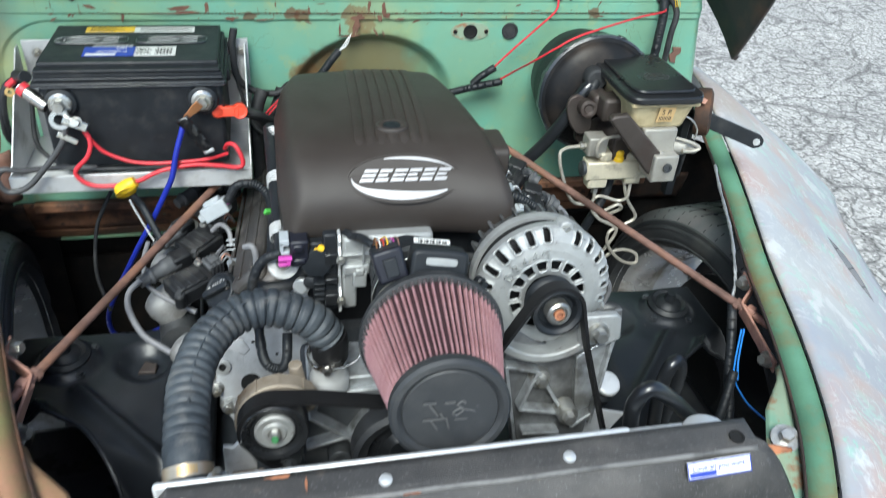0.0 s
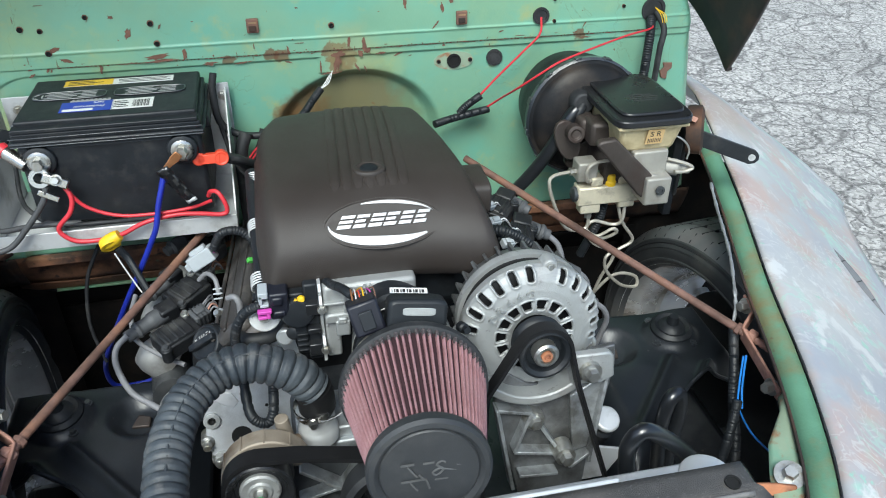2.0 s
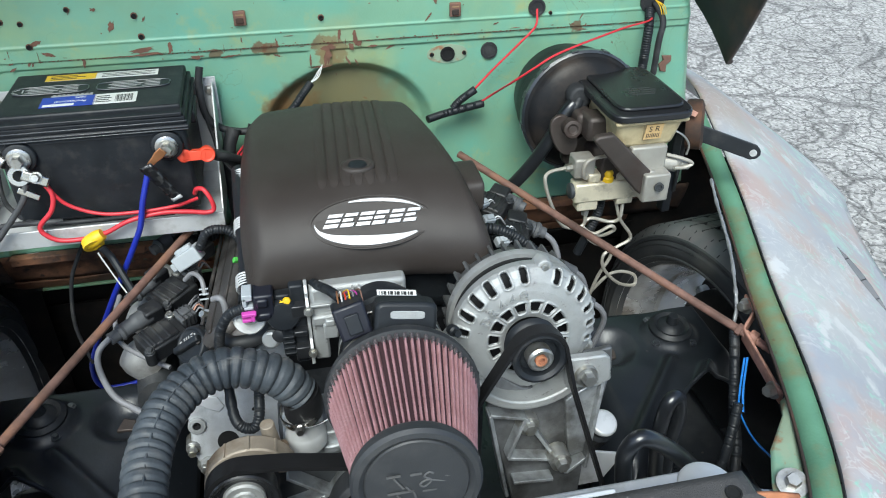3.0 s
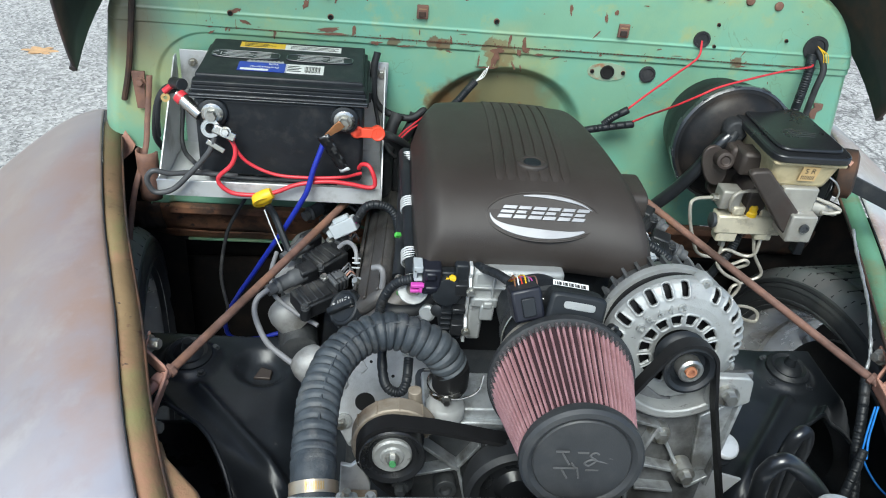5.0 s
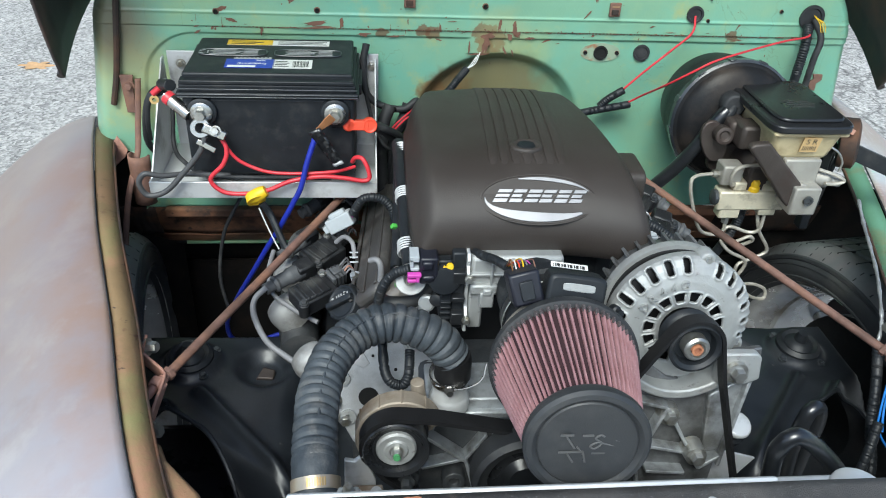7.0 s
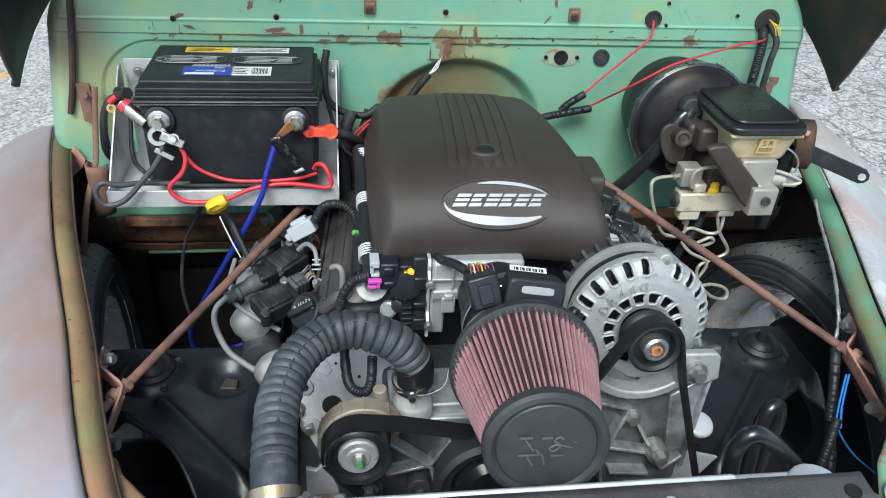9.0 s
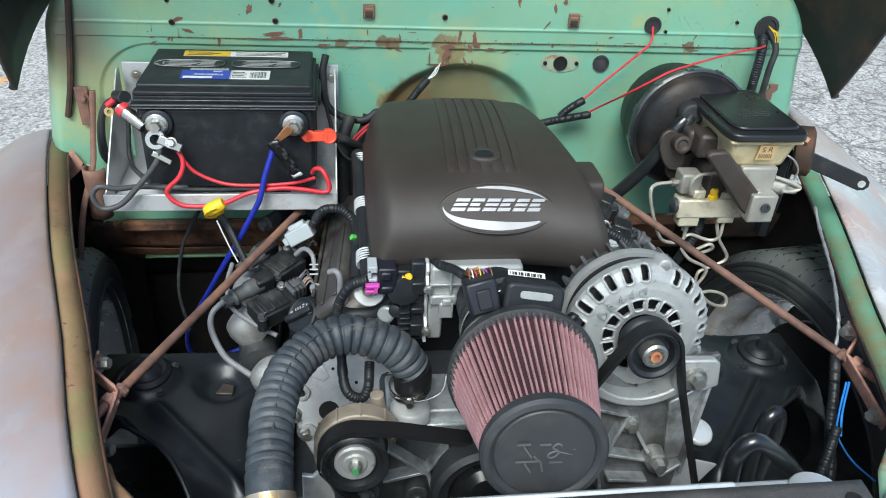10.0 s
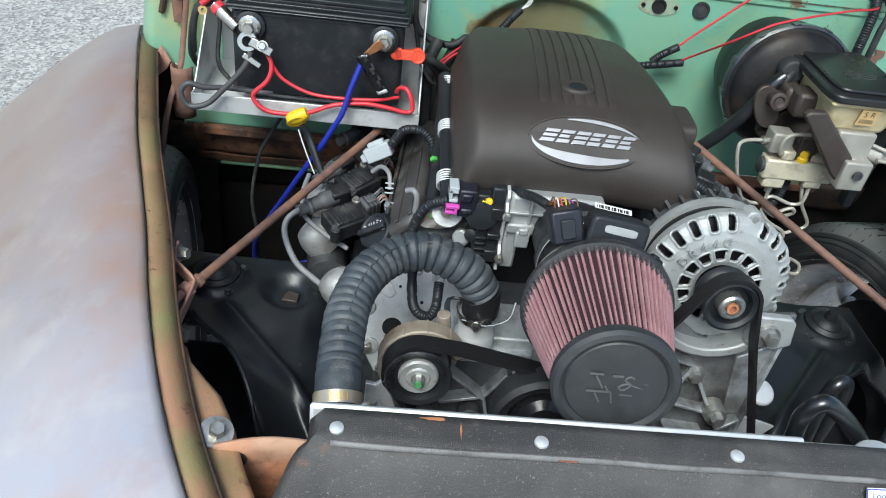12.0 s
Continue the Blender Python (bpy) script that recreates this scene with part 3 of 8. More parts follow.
part("hole_rim", Geo().prism([(0.034 * math.cos(a) * (1 if abs(math.cos(a)) > 0.6 else 0.8), 0.016 * math.sin(a)) for a in [k * math.pi / 14 for k in range(28)]], 0.0018,
     plate((0.222, firewall_y(0.222, 0.928) + 0.0005, 0.928), (1, 0, 0), (0, 0, 1))), m_pale_mint, fw, "chipped pale flange round an empty hole")
fw_hole(0.292, 0.929, 0.014, m_rubber, "black rubber plug")
fw_hole(0.367, 0.997, 0.014, m_rubber, "black rubber grommet")
fw_hole(0.567, 0.996, 0.021, m_rubber, "large black rubber grommet with wires")
for x, z in ((-0.098, 1.009), (0.232, 1.002), (-0.098 + 0.33 - 0.35, 1.08), (0.48, 1.06), (0.43, 1.065), (0.36, 1.068), (0.33, 1.07)):
    y = firewall_y(x, z)
    g = Geo().box((x - 0.009, y - 0.006, z - 0.011), (x + 0.009, y, z + 0.011)) if z < 1.02 else Geo().lathe([(0.008, 0), (0.007, 0.004), (0, 0.005)], axis((x, y, z), (0, -1, 0)), 12)
    tab = part("clip", g, m_rust, fw, "rusted sheet clip", bevel=0.0015)
    if z < 1.02:
        part("clip_tongue", Geo().box((x - 0.006, y - 0.0095, z - 0.007), (x + 0.005, y - 0.0055, z + 0.001)), m_rust_dark, tab, bevel=0.001)
        part("clip_slot", Geo().box((x - 0.006, y - 0.0066, z + 0.004), (x + 0.006, y - 0.0058, z + 0.0062)), m_ledge_l, tab, smooth=0)
# rust runs and chips along the bead
def flake(geo, x, z, w, h, turn=0.0, n=13):
    """A ragged chip of bare rusty steel in the paint."""
    out = [(a * (0.55 + 0.8 * random.random()), b * (0.4 + 0.9 * random.random())) for a, b in oval(w, h, n)]
    geo.prism(out, 0.0006, plate((x, firewall_y(x, z) - 0.0004, z), (1, 0, 0), (0, 0, 1)) @ Matrix.Rotation(turn, 4, "Z"))


chips = Geo()
for k in range(95):
    x = -0.45 + 1.02 * random.random()
    z = 0.962 + random.gauss(0, 0.004) if k < 60 else 0.895 + 0.175 * random.random()
    w, h = (0.0008 + 0.008 * random.random() ** 4, 0.0005 + 0.0018 * random.random() ** 3)
    flake(chips, x, z, w, h, random.choice((0.0, 0.0, 0.2, 1.57, 1.0)))
# the rusted lap seam, scraped runs over the engine, and single larger chips
for k in range(170):
    flake(chips, -0.40 + 0.0058 * k, 0.961 + random.gauss(0, 0.0004), 0.0042 * random.random() ** 0.6, 0.0005 + 0.0006 * random.random(), 0.0, 9)
for x, z, w, h, turn in ((0.028, 0.941, 0.0055, 0.016, -0.15), (0.030, 0.953, 0.010, 0.005, 0.1), (0.048, 0.974, 0.0022, 0.012, -0.05), (0.072, 0.968, 0.0035, 0.012, 0.05), (0.078, 0.961, 0.006, 0.010, 0.2), (0.066, 0.953, 0.004, 0.006, 0.3),
                         (0.017, 0.9235, 0.015, 0.0025, 0.08), (0.001, 0.935, 0.0015, 0.011, 0.0), (-0.048, 0.966, 0.0018, 0.007, 0.1), (-0.24, 0.963, 0.024, 0.0022, 0.05), (-0.245, 0.970, 0.018, 0.004, 0.1), (-0.205, 0.970, 0.004, 0.008, -0.1),
                         (-0.39, 0.988, 0.010, 0.004, 0.4), (-0.375, 0.972, 0.008, 0.003, -0.3), (-0.33, 0.958, 0.0022, 0.010, 0.0), (-0.28, 1.008, 0.004, 0.009, -0.4), (-0.30, 1.033, 0.004, 0.003, 0.0), (-0.43, 0.951, 0.006, 0.002, 0.5),
                         (0.060, 0.929, 0.002, 0.010, 0.5), (0.073, 0.926, 0.0015, 0.006, 0.4), (0.19, 0.993, 0.0012, 0.010, -0.7), (0.20, 1.02, 0.003, 0.008, 0.2), (0.14, 1.03, 0.0025, 0.010, 0.1), (0.215, 1.03, 0.004, 0.004, 0.0), (-0.10, 0.975, 0.0012, 0.006, 0.0),
                         (-0.05, 0.945, 0.006, 0.0018, -0.4), (0.13, 0.947, 0.009, 0.002, 0.4), (0.10, 0.951, 0.008, 0.002, 0.0), (-0.17, 0.952, 0.010, 0.003, 0.1), (-0.12, 0.950, 0.012, 0.0015, 0.1), (0.30, 0.975, 0.004, 0.0012, 0.3), (0.45, 0.955, 0.008, 0.0012, 0.0)):
    flake(chips, x, z, w, h, turn, 17)
tagged(part("rust_chip", chips, m_rusthole, fw, "brown rust chips in the paint", smooth=0), kind="stuff")
# plate and post at the side of the cowl
g = Geo().prism([(0.009, 0.034), (0.004, -0.030), (-0.009, -0.030), (-0.012, 0.034)], 0.004, plate((-0.546, FW - 0.006, 0.848), (1, 0, 0), (0, 0, 1)))
br = one("hinge_plate", g, m_rust, "small rusted bracket plate bolted to the firewall", "bracket", bevel=0.001)
g = Geo()
bolt(g, (-0.545, FW - 0.0095, 0.865), (0, -1, 0), 0.006)
part("bolt", g, m_rust, br)
g = Geo().prism([(0.010, 0.012), (0.011, 0.002), (0.003, -0.004), (0.004, -0.018), (-0.007, -0.015), (-0.012, -0.002), (-0.004, 0.004), (-0.008, 0.013)], 0.003, plate((0.612, FW + 0.003, 0.885), (1, 0, 0), (0, 0, 1)))
one("hinge_plate", g, m_rust, "small rusted bracket plate bolted to the firewall", "bracket", bevel=0.001)
g = Geo().tube([(-0.528, FW - 0.006, 1.10), (-0.541, FW - 0.008, 1.01), (-0.559, FW - 0.008, 0.896), (-0.575, FW - 0.006, 0.831)], 0.0048, 8)
one("drain_channel", g, m_rust_dark, "dark rusty drain channel down the cowl edge", "trim")

# ---- fenders: crest line, painted ledge inside it, domed skin outside ----
CREST = [(1.3, 0.76, 0.70), (1.1, 0.725, 0.77), (0.95, 0.70, 0.79), (0.85, 0.674, 0.79), (0.72, 0.638, 0.78), (0.54, 0.586, 0.765), (0.34, 0.517, 0.754), (0.21, 0.476, 0.75), (0.1, 0.436, 0.748), (0.0, 0.391, 0.744), (-0.1, 0.33, 0.73), (-0.18, 0.24, 0.70), (-0.24, 0.1, 0.65)]
TAIL = [(1.3, 0.76, 0.50), (1.1, 0.725, 0.64), (0.95, 0.70, 0.745), (0.85, 0.674, 0.772)]


def fender(side, skin, ledge, label_skin):
    ob = thing("fender", label_skin, "fender", (CX + side * 0.6, 0.3, 0.0), "front fenders")
    line = spline([(CX + side * w, y, z) for y, w, z in (TAIL + CREST[4:] if side < 0 else CREST)], 8)
    skin_rows, ledge_rows, wall_rows = [], [], []
    for k, p in enumerate(line):
        q, r = line[min(k + 1, len(line) - 1)], line[max(k - 1, 0)]
        t = q - r
        t.z = 0
        out = Vector((-t.y, t.x, 0)).normalized() * (1 if side < 0 else -1)
        out = -out if out.x * side < 0 else out
        row = []
        for j in range(25):
            reach = 0.62 - 0.33 * max(0.0, 1 - ((p.y - 0.66) / 0.40) ** 2) ** 0.5
            u = reach * (j / 24) ** 1.3
            round_in, fall = (0.1, 0.95) if side < 0 else (0.035, 0.72)
            drop = fall * (math.hypot(u, round_in) - round_in) + max(0.0, u - 0.3) ** 2 * 2.2
            row.append(p + out * u + Vector((0, 0, -drop + (0.0015 if side < 0 else 0.004) * (j > 0))))
        skin_rows.append(row)
        if p.y < 0.86:
            wide = 0.027
            ledge_rows.append([p - out * 0.0015 + Vector((0, 0, -0.002)), p - out * wide * 0.5 + Vector((0, 0, -0.006)), p - out * wide + Vector((0, 0, -0.012))])
            base = p - out * wide + Vector((0, 0, -0.012))
            wall_rows.append([base + Vector((0, 0, 0.0005)), base + Vector((0, 0, -0.006)) + out * 0.002, base + Vector((0, 0, -0.045)) + out * 0.030])
    part("skin", Geo().grid(skin_rows), skin, ob, smooth=60, solid=0.003)
    part("ledge", Geo().grid(ledge_rows), ledge, ob, "narrow painted ledge with rust where the hood closes", solid=0.003)
    part("inner_flange", Geo().grid(wall_rows), m_rust_dark, ob, "dark brown rusted inner flange", solid=0.003)
    welt = [q + Vector((0, 0, 0.001)) for q in line[::4] if q.y < 0.9]
    part("welt", Geo().tube(welt, 0.0009 if side < 0 else 0.0012, 8, 6, lambda d: 0.7 + 0.5 * abs(math.sin(d * 61) * math.sin(d * 23))), m_rubber, ob, "thin black rubber welt along the seam")
    return ob


fender(-1, m_fender_l, m_ledge_l, "faded brown primer front fender, satin, with lavender sky sheen painted in")
fender(1, m_fender_r, m_ledge_r, "worn whitish front fender with mint and pink patina")

# ---- hood, swung up on its rear hinges ----
TH = radians(55)
back, rise = Vector((0, -math.cos(TH), math.sin(TH))), Vector((0, math.sin(TH), math.cos(TH)))
rows = []
for i in range(25):
    s = 1.25 * i / 24
    half = 0.70 - 0.28 * (s / 1.25) ** 1.3
    hh = 0.42 - 0.12 * (s / 1.25) ** 2
    row = []
    for j in range(41):
        a = math.pi * j / 40
        c, sn = math.cos(a), math.sin(a)
        x = CX + half * math.copysign(abs(c) ** 0.5, c)
        h = hh * abs(sn) ** 0.9
        row.append(Vector((x, 0.822, 0.868)) + back * s + rise * h)
    rows.append(row)
hood = thing("hood", "dark underside of the raised hood above the engine bay", "hood", (CX, 0.822, 0.868))
part("skin", Geo().grid(rows), m_hood, hood, smooth=60, solid=0.006)
part("rolled_edge", Geo().tube([p + back * 0.004 for p in rows[0][::2]], 0.006, 8, 3), m_hood, hood, "rolled lower edge")
for k in (8, 20, 32):
    part("brace_bow", Geo().tube([row[k] - rise * 0.012 for row in rows[2:24:3]], 0.014, 8, 4), m_hood, hood, "pressed stiffening bow")

# ---- braces from fender to firewall ----
def brace(side, tip, end, feet):
    ob = thing("fender_brace", "rusty brown steel rod brace with forked end bracket", "brace", tip, "fender braces")
    tip, end, feet = Vector(tip), Vector(end), [Vector(p) for p in feet]
    way = (end - tip).normalized()
    part("rod", Geo().tube([tip - way * 0.004, end], 0.0058, 12, 2), m_rust, ob)
    stub = part("threaded_end", Geo().tube([tip - way * 0.044, tip], 0.0056, 12, 26, lambda d: 1.0 + 0.07 * math.sin(d * 3000)), m_strap, ob, "threaded rusty rod end")
    part("nut", Geo().lathe([(0.0095, -0.006), (0.011, -0.004), (0.011, 0.004), (0.0095, 0.006), (0, 0.006)], axis(tip - way * 0.012, way), 6), m_strap, stub, bevel=0.0008)
    part("nut", Geo().lathe([(0.008, -0.004), (0.0092, -0.003), (0.0092, 0.003), (0, 0.003)], axis(tip + way * 0.008, way), 6), m_rust, ob, bevel=0.0008)
    # one strap, folded round the rod, with a foot turned flat against the fender at each end
    up = (feet[0] - tip).cross(feet[1] - tip).normalized()
    up = up if up.z > 0 else -up
    g, line = Geo(), []
    for p, q in ((feet[0], tip), (tip, feet[1])):
        line += [p.lerp(q, k / 6) for k in range(7)]
    line = [feet[0] + Vector((0, 0.028, 0.004))] + line + [feet[1] + Vector((0, -0.020, -0.004))]
    rows = [[p + up * (0.0105 * k) for k in (-1, -0.5, 0, 0.5, 1)] for p in line]
    part("bracket", g.grid(rows), m_strap, ob, "forked strap bracket in pinkish rust", solid=0.0035, bevel=0.0008)
    for foot in (feet[0] + Vector((0, 0.016, 0.002)), feet[1] + Vector((0, -0.006, -0.002))):
        g = Geo()
        bolt(g, foot + Vector((-side * 0.004, 0, 0)), (-side, -0.25, 0.2), 0.0075, 1.5, 0.014)
        part("bolt", g, m_steel, ob, "bright zinc bolt")
    return ob


brace(-1, (-0.405, 0.286, 0.705), (-0.170, 0.711, 0.754), ((-0.437, 0.312, 0.715), (-0.412, 0.222, 0.692)))
brace(1, (0.508, 0.297, 0.709), (0.217, 0.70, 0.802), ((0.538, 0.322, 0.717), (0.502, 0.212, 0.697)))

# ---- wheels behind the inner fenders ----
def wheel(side, at, turn):
    ob = thing("wheel_assembly", "black road tyre on a bright steel wheel, in the wheel well", "wheel", at, "front wheels")
    m = Matrix.Translation(at) @ pose(0, 0, 0, 0, 0, turn) @ Vector((-side, 0, 0)).to_track_quat("Z", "Y").to_matrix().to_4x4()
    R = 0.332
    prof = [(0.255, -0.09), (0.27, -0.105), (0.295, -0.112), (0.315, -0.105), (0.328, -0.093)]
    for k in range(5):
        z = -0.075 + 0.0375 * k
        prof += [(R, z - 0.014), (R, z + 0.011), (R - 0.005, z + 0.0125), (R - 0.005, z + 0.0225)] if k < 4 else [(R, z - 0.014), (R, z + 0.008)]
    prof += [(0.328, 0.090), (0.322, 0.098), (0.312, 0.106)]
    wall = [(0.313, 0.1055), (0.3107, 0.1085), (0.3055, 0.1095), (0.3037, 0.1075), (0.3014, 0.1105), (0.2962, 0.112), (0.295, 0.1105), (0.2869, 0.113), (0.2765, 0.1105), (0.2753, 0.113), (0.2724, 0.113), (0.2707, 0.1085), (0.266, 0.105), (0.2625, 0.1), (0.2562, 0.092)]
    tyre = part("tyre", Geo().lathe(prof, m, 96, True), m_tyre, ob, "black rubber tyre with grooved tread")
    part("sidewall", Geo().lathe(wall, m, 96, True), m_sidewall, tyre, "deep black ridged sidewall", smooth=40)
    g = Geo()
    for k in range(52):
        mm = m @ Matrix.Rotation(2 * math.pi * (k + 0.12 * math.sin(3.1 * k)) / 52, 4, "Z")
        g.box((R - 0.004, -0.0009, -0.088), (R + 0.0005, 0.0009, 0.086), mm @ Matrix.Rotation(0.06, 4, "X"))
        g.box((-0.003, -0.0009, -0.001), (0.0005, 0.0009, 0.020), mm @ Matrix.Translation((0.3285, 0.006, 0.089)) @ Matrix.Rotation(-0.72, 4, "Y"))
    tagged(part("tread_sipe", g, m_rubber, tyre, smooth=0), kind="stuff")
    rim = [(0.263, 0.102), (0.269, 0.098), (0.255, 0.088), (0.244, 0.062), (0.236, 0.03), (0.24, 0.026), (0.234, 0.02), (0.234, -0.07), (0.252, -0.09), (0.265, -0.1)]
    part("rim", Geo().lathe(rim, m, 96, True), m_rim, ob, "bright polished steel rim", smooth=35)
    part("hub", Geo().lathe([(0.05, -0.05), (0.05, -0.03), (0, -0.03)], m, 40), m_rim, ob, "pale wheel centre", bevel=0.003)
    for k in range(5):
        part("spoke", Geo().box((0.045, -0.012, -0.085), (0.236, 0.012, -0.06), m @ Matrix.Rotation(2 * math.pi * (k + 0.3) / 5, 4, "Z")), m_rim, ob, bevel=0.006)
    # radius enlarged so the plate blocks bright ground seen through the wheel
    part("brake_drum", Geo().lathe([(0.19, -0.02), (0.19, 0.0), (0.12, 0.012), (0.075, 0.035), (0.065, 0.05), (0, 0.05)], m, 48), m_black, ob, "dark brake backing plate, enlarged to hide the ground")


m_sidewall = shader("sidewall_rubber", (0.05, 0.053, 0.057), 0.5, 0, 0.25, 20, 0.15, 500, [((0.085, 0.085, 0.083), 9, 0.42, 0.1)])
m_tyre = shader("tyre_rubber", (0.16, 0.167, 0.174), 0.6, 0, 0.25, 20, 0.2, 500, [((0.19, 0.17, 0.17), 10, 0.45, 0.12)])
# added near-black sheets hide the lit ground and darken the wheel wells
for side in (-1, 1):
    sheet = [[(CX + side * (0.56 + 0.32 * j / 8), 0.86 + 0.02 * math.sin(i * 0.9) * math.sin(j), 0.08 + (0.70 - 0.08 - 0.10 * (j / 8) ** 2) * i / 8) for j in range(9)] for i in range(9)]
    one("well_blackout", Geo().grid(sheet), m_unlit, "near-black sheet added to darken the back of the wheel well", "body panel", kind="structure", solid=0.003)
wheel(1, (0.72, 0.547, 0.334), 7)
wheel(-1, (-0.622, 0.57, 0.334), 9)

# ---- frame and suspension, black ----
for side in (-1, 1):
    g = Geo().box((CX + side * 0.33 - 0.03, -0.3, 0.34), (CX + side * 0.33 + 0.03, 1.3, 0.47))
    one("frame_rail", g, m_blackgloss, "black painted steel frame rail", "frame rail", bevel=0.006)
g = Geo().box((-0.34, 0.28, 0.3), (0.42, 0.44, 0.42))
# side boxes added to hide the bright ground and keep the gap dark
for s in (-1, 1):
    g.box((CX + s * 0.2 - 0.1, 0.3, 0.36), (CX + s * 0.2 + 0.1, 0.78, 0.44))
one("crossmember", g, m_blackgloss, "black front suspension crossmember with added side boxes that hide the ground", "crossmember", bevel=0.012)


m_tower = shader("dusty_black_pressing", (0.011, 0.0135, 0.0175), 0.38, 0, 0.3, 11, 0.12, 250, [((0.026, 0.03, 0.036), 7, 0.44, 0.1), ((0.10, 0.096, 0.088), 55, 0.29, 0.03)], coat=0.2)


def tower(side):
    """The spring hat: a broad black pressing with a sloping front, raised beads and a shock mount."""
    ob = thing("spring_tower", "glossy black pressed steel spring tower", "suspension", (CX + side * 0.43, 0.42, 0.4), "spring towers")
    rows, edge = [], []
    for j in range(61):
        u = 0.27 + 0.30 * j / 60
        low = float(np.interp(u, [0.27, 0.36, 0.378, 0.409, 0.442, 0.493, 0.57], [0.14, 0.22, 0.265, 0.322, 0.363, 0.387, 0.40]))
        low = (low + float(np.interp(u - 0.012, [0.27, 0.36, 0.378, 0.409, 0.442, 0.493, 0.57], [0.14, 0.22, 0.265, 0.322, 0.363, 0.387, 0.40])) + float(np.interp(u + 0.012, [0.27, 0.36, 0.378, 0.409, 0.442, 0.493, 0.57], [0.14, 0.22, 0.265, 0.322, 0.363, 0.387, 0.40]))) / 3
        row = []
        for i in range(71):
            y = low + (0.61 - low) * i / 70
            front = ((u - 0.46) * 0.60 - (y - 0.37) * 0.80)
            s = max(0.0, front, (y - 0.545) * 1.6, (u - 0.545) * 1.6, 0.7 * (0.335 - u))
            z = 0.553 - 0.20 * min(1.0, s / 0.09) ** 1.5 - 0.9 * max(0.0, s - 0.09)
            z -= 0.10 * max(0.0, 0.42 - y) ** 1.2
            # two diagonal beads
            for (au, ay), (bu, by), tall in (((0.45, 0.425), (0.31, 0.265), 0.011), ((0.50, 0.40), (0.375, 0.255), 0.016)):
                k = max(0.0, min(1.0, ((u - au) * (bu - au) + (y - ay) * (by - ay)) / ((bu - au) ** 2 + (by - ay) ** 2)))
                d = math.hypot(u - au - k * (bu - au), y - ay - k * (by - ay))
                z += tall * math.exp(-((d / 0.008) ** 2))
            # round pocket, and the seat of the shock mount
            z -= 0.020 * max(0.0, min(1.0, (0.045 - math.hypot(u - 0.365, y - 0.475)) / 0.02))
            z += 0.010 * max(0.0, min(1.0, (0.048 - math.hypot(u - 0.475, y - 0.485)) / 0.012))
            z += 0.003 * noise.noise((u * 14, y * 14, side))
            row.append((CX + side * u, y, z))
        rows.append(row)
        edge.append(row[0])
    part("hat", Geo().grid(rows), m_tower, ob, smooth=60, solid=0.004)
    part("rolled_edge", Geo().tube(edge[::4], 0.0035, 8, 3), m_tower, ob, "rolled front edge")
    mx, my = CX + side * 0.475, 0.485
    part("shock_mount", Geo().lathe([(0.034, -0.004), (0.034, 0.004), (0.028, 0.009), (0.022, 0.006), (0.017, 0.012), (0.010, 0.014), (0.007, 0.028), (0, 0.028)], axis((mx, my, 0.564), (0, -0.1, 1)), 32), m_black, ob, "round black shock mount")
    for k in range(4):
        g = Geo()
        a = 0.6 + math.pi / 2 * k
        bolt(g, (mx + 0.041 * math.cos(a), my + 0.041 * math.sin(a), 0.556), (0, 0, 1), 0.005, 1.4, 0.006)
        part("bolt", g, m_blackgloss, ob)
    hole = axis((CX + side * 0.425, 0.375, 0.545), (0, -0.3, 1))
    part("drain_hole", Geo().lathe([(0.005, 0), (0.005, 0.0025), (0, 0.0025)], hole, 14), m_void, ob)
    part("bump_stop", Geo().prism([(-0.014, -0.008), (0.012, -0.01), (0.014, 0.006), (-0.004, 0.012)], 0.012, axis((CX + side * 0.365, 0.475, 0.53), (0, -0.3, 1))), m_brownsteel, ob, "worn rubber stop in the pocket", bevel=0.002)
    g = Geo().box((CX + side * 0.36 - 0.02, 0.1, 0.33), (CX + side * 0.36 + 0.02, 0.5, 0.40)).box((CX + side * 0.45 - 0.14, 0.24, 0.30), (CX + side * 0.45 + 0.14, 0.56, 0.36))
    part("arm", g, m_blackgloss, ob, "black control arm", bevel=0.02)


tower(-1)
tower(1)

ENG = 6.0
FWD = Vector((0, -math.cos(radians(ENG)), math.sin(radians(ENG))))
UPE = Vector((0, math.sin(radians(ENG)), math.cos(radians(ENG))))


def face_pose(at):
    """A pose on the engine's front: z along the crank towards the radiator, x right, y up."""
    return plate(at, (1, 0, 0), UPE)


def band(geo, path, wide, thick, m):
    """A flat belt along a path of (x, y) in the plane of m, wide along its z axis."""
    n = len(path)
    verts = []
    for k, (x, y) in enumerate(path):
        (ax, ay), (bx, by) = path[max(k - 1, 0)], path[min(k + 1, n - 1)]
        d = math.hypot(bx - ax, by - ay) or 1
        nx, ny = -(by - ay) / d * thick / 2, (bx - ax) / d * thick / 2
        verts += [(x + nx, y + ny, 0), (x - nx, y - ny, 0), (x - nx, y - ny, wide), (x + nx, y + ny, wide)]
    faces = [(4 * k + j, 4 * k + (j + 1) % 4, 4 * k + 4 + (j + 1) % 4, 4 * k + 4 + j) for k in range(n - 1) for j in range(4)]
    return geo.add(verts, faces + [(3, 2, 1, 0), (4 * n - 4, 4 * n - 3, 4 * n - 2, 4 * n - 1)], m)


# ---- engine block, heads and front castings ----
m_block = shader("dusty_cast_alloy", (0.56, 0.58, 0.595), 0.36, 0.3, 0.25, 18, 0.4, 500, [((0.3, 0.31, 0.315), 14, 0.42, 0.1), ((0.5, 0.5, 0.5), 30, 0.42, 0.1)])
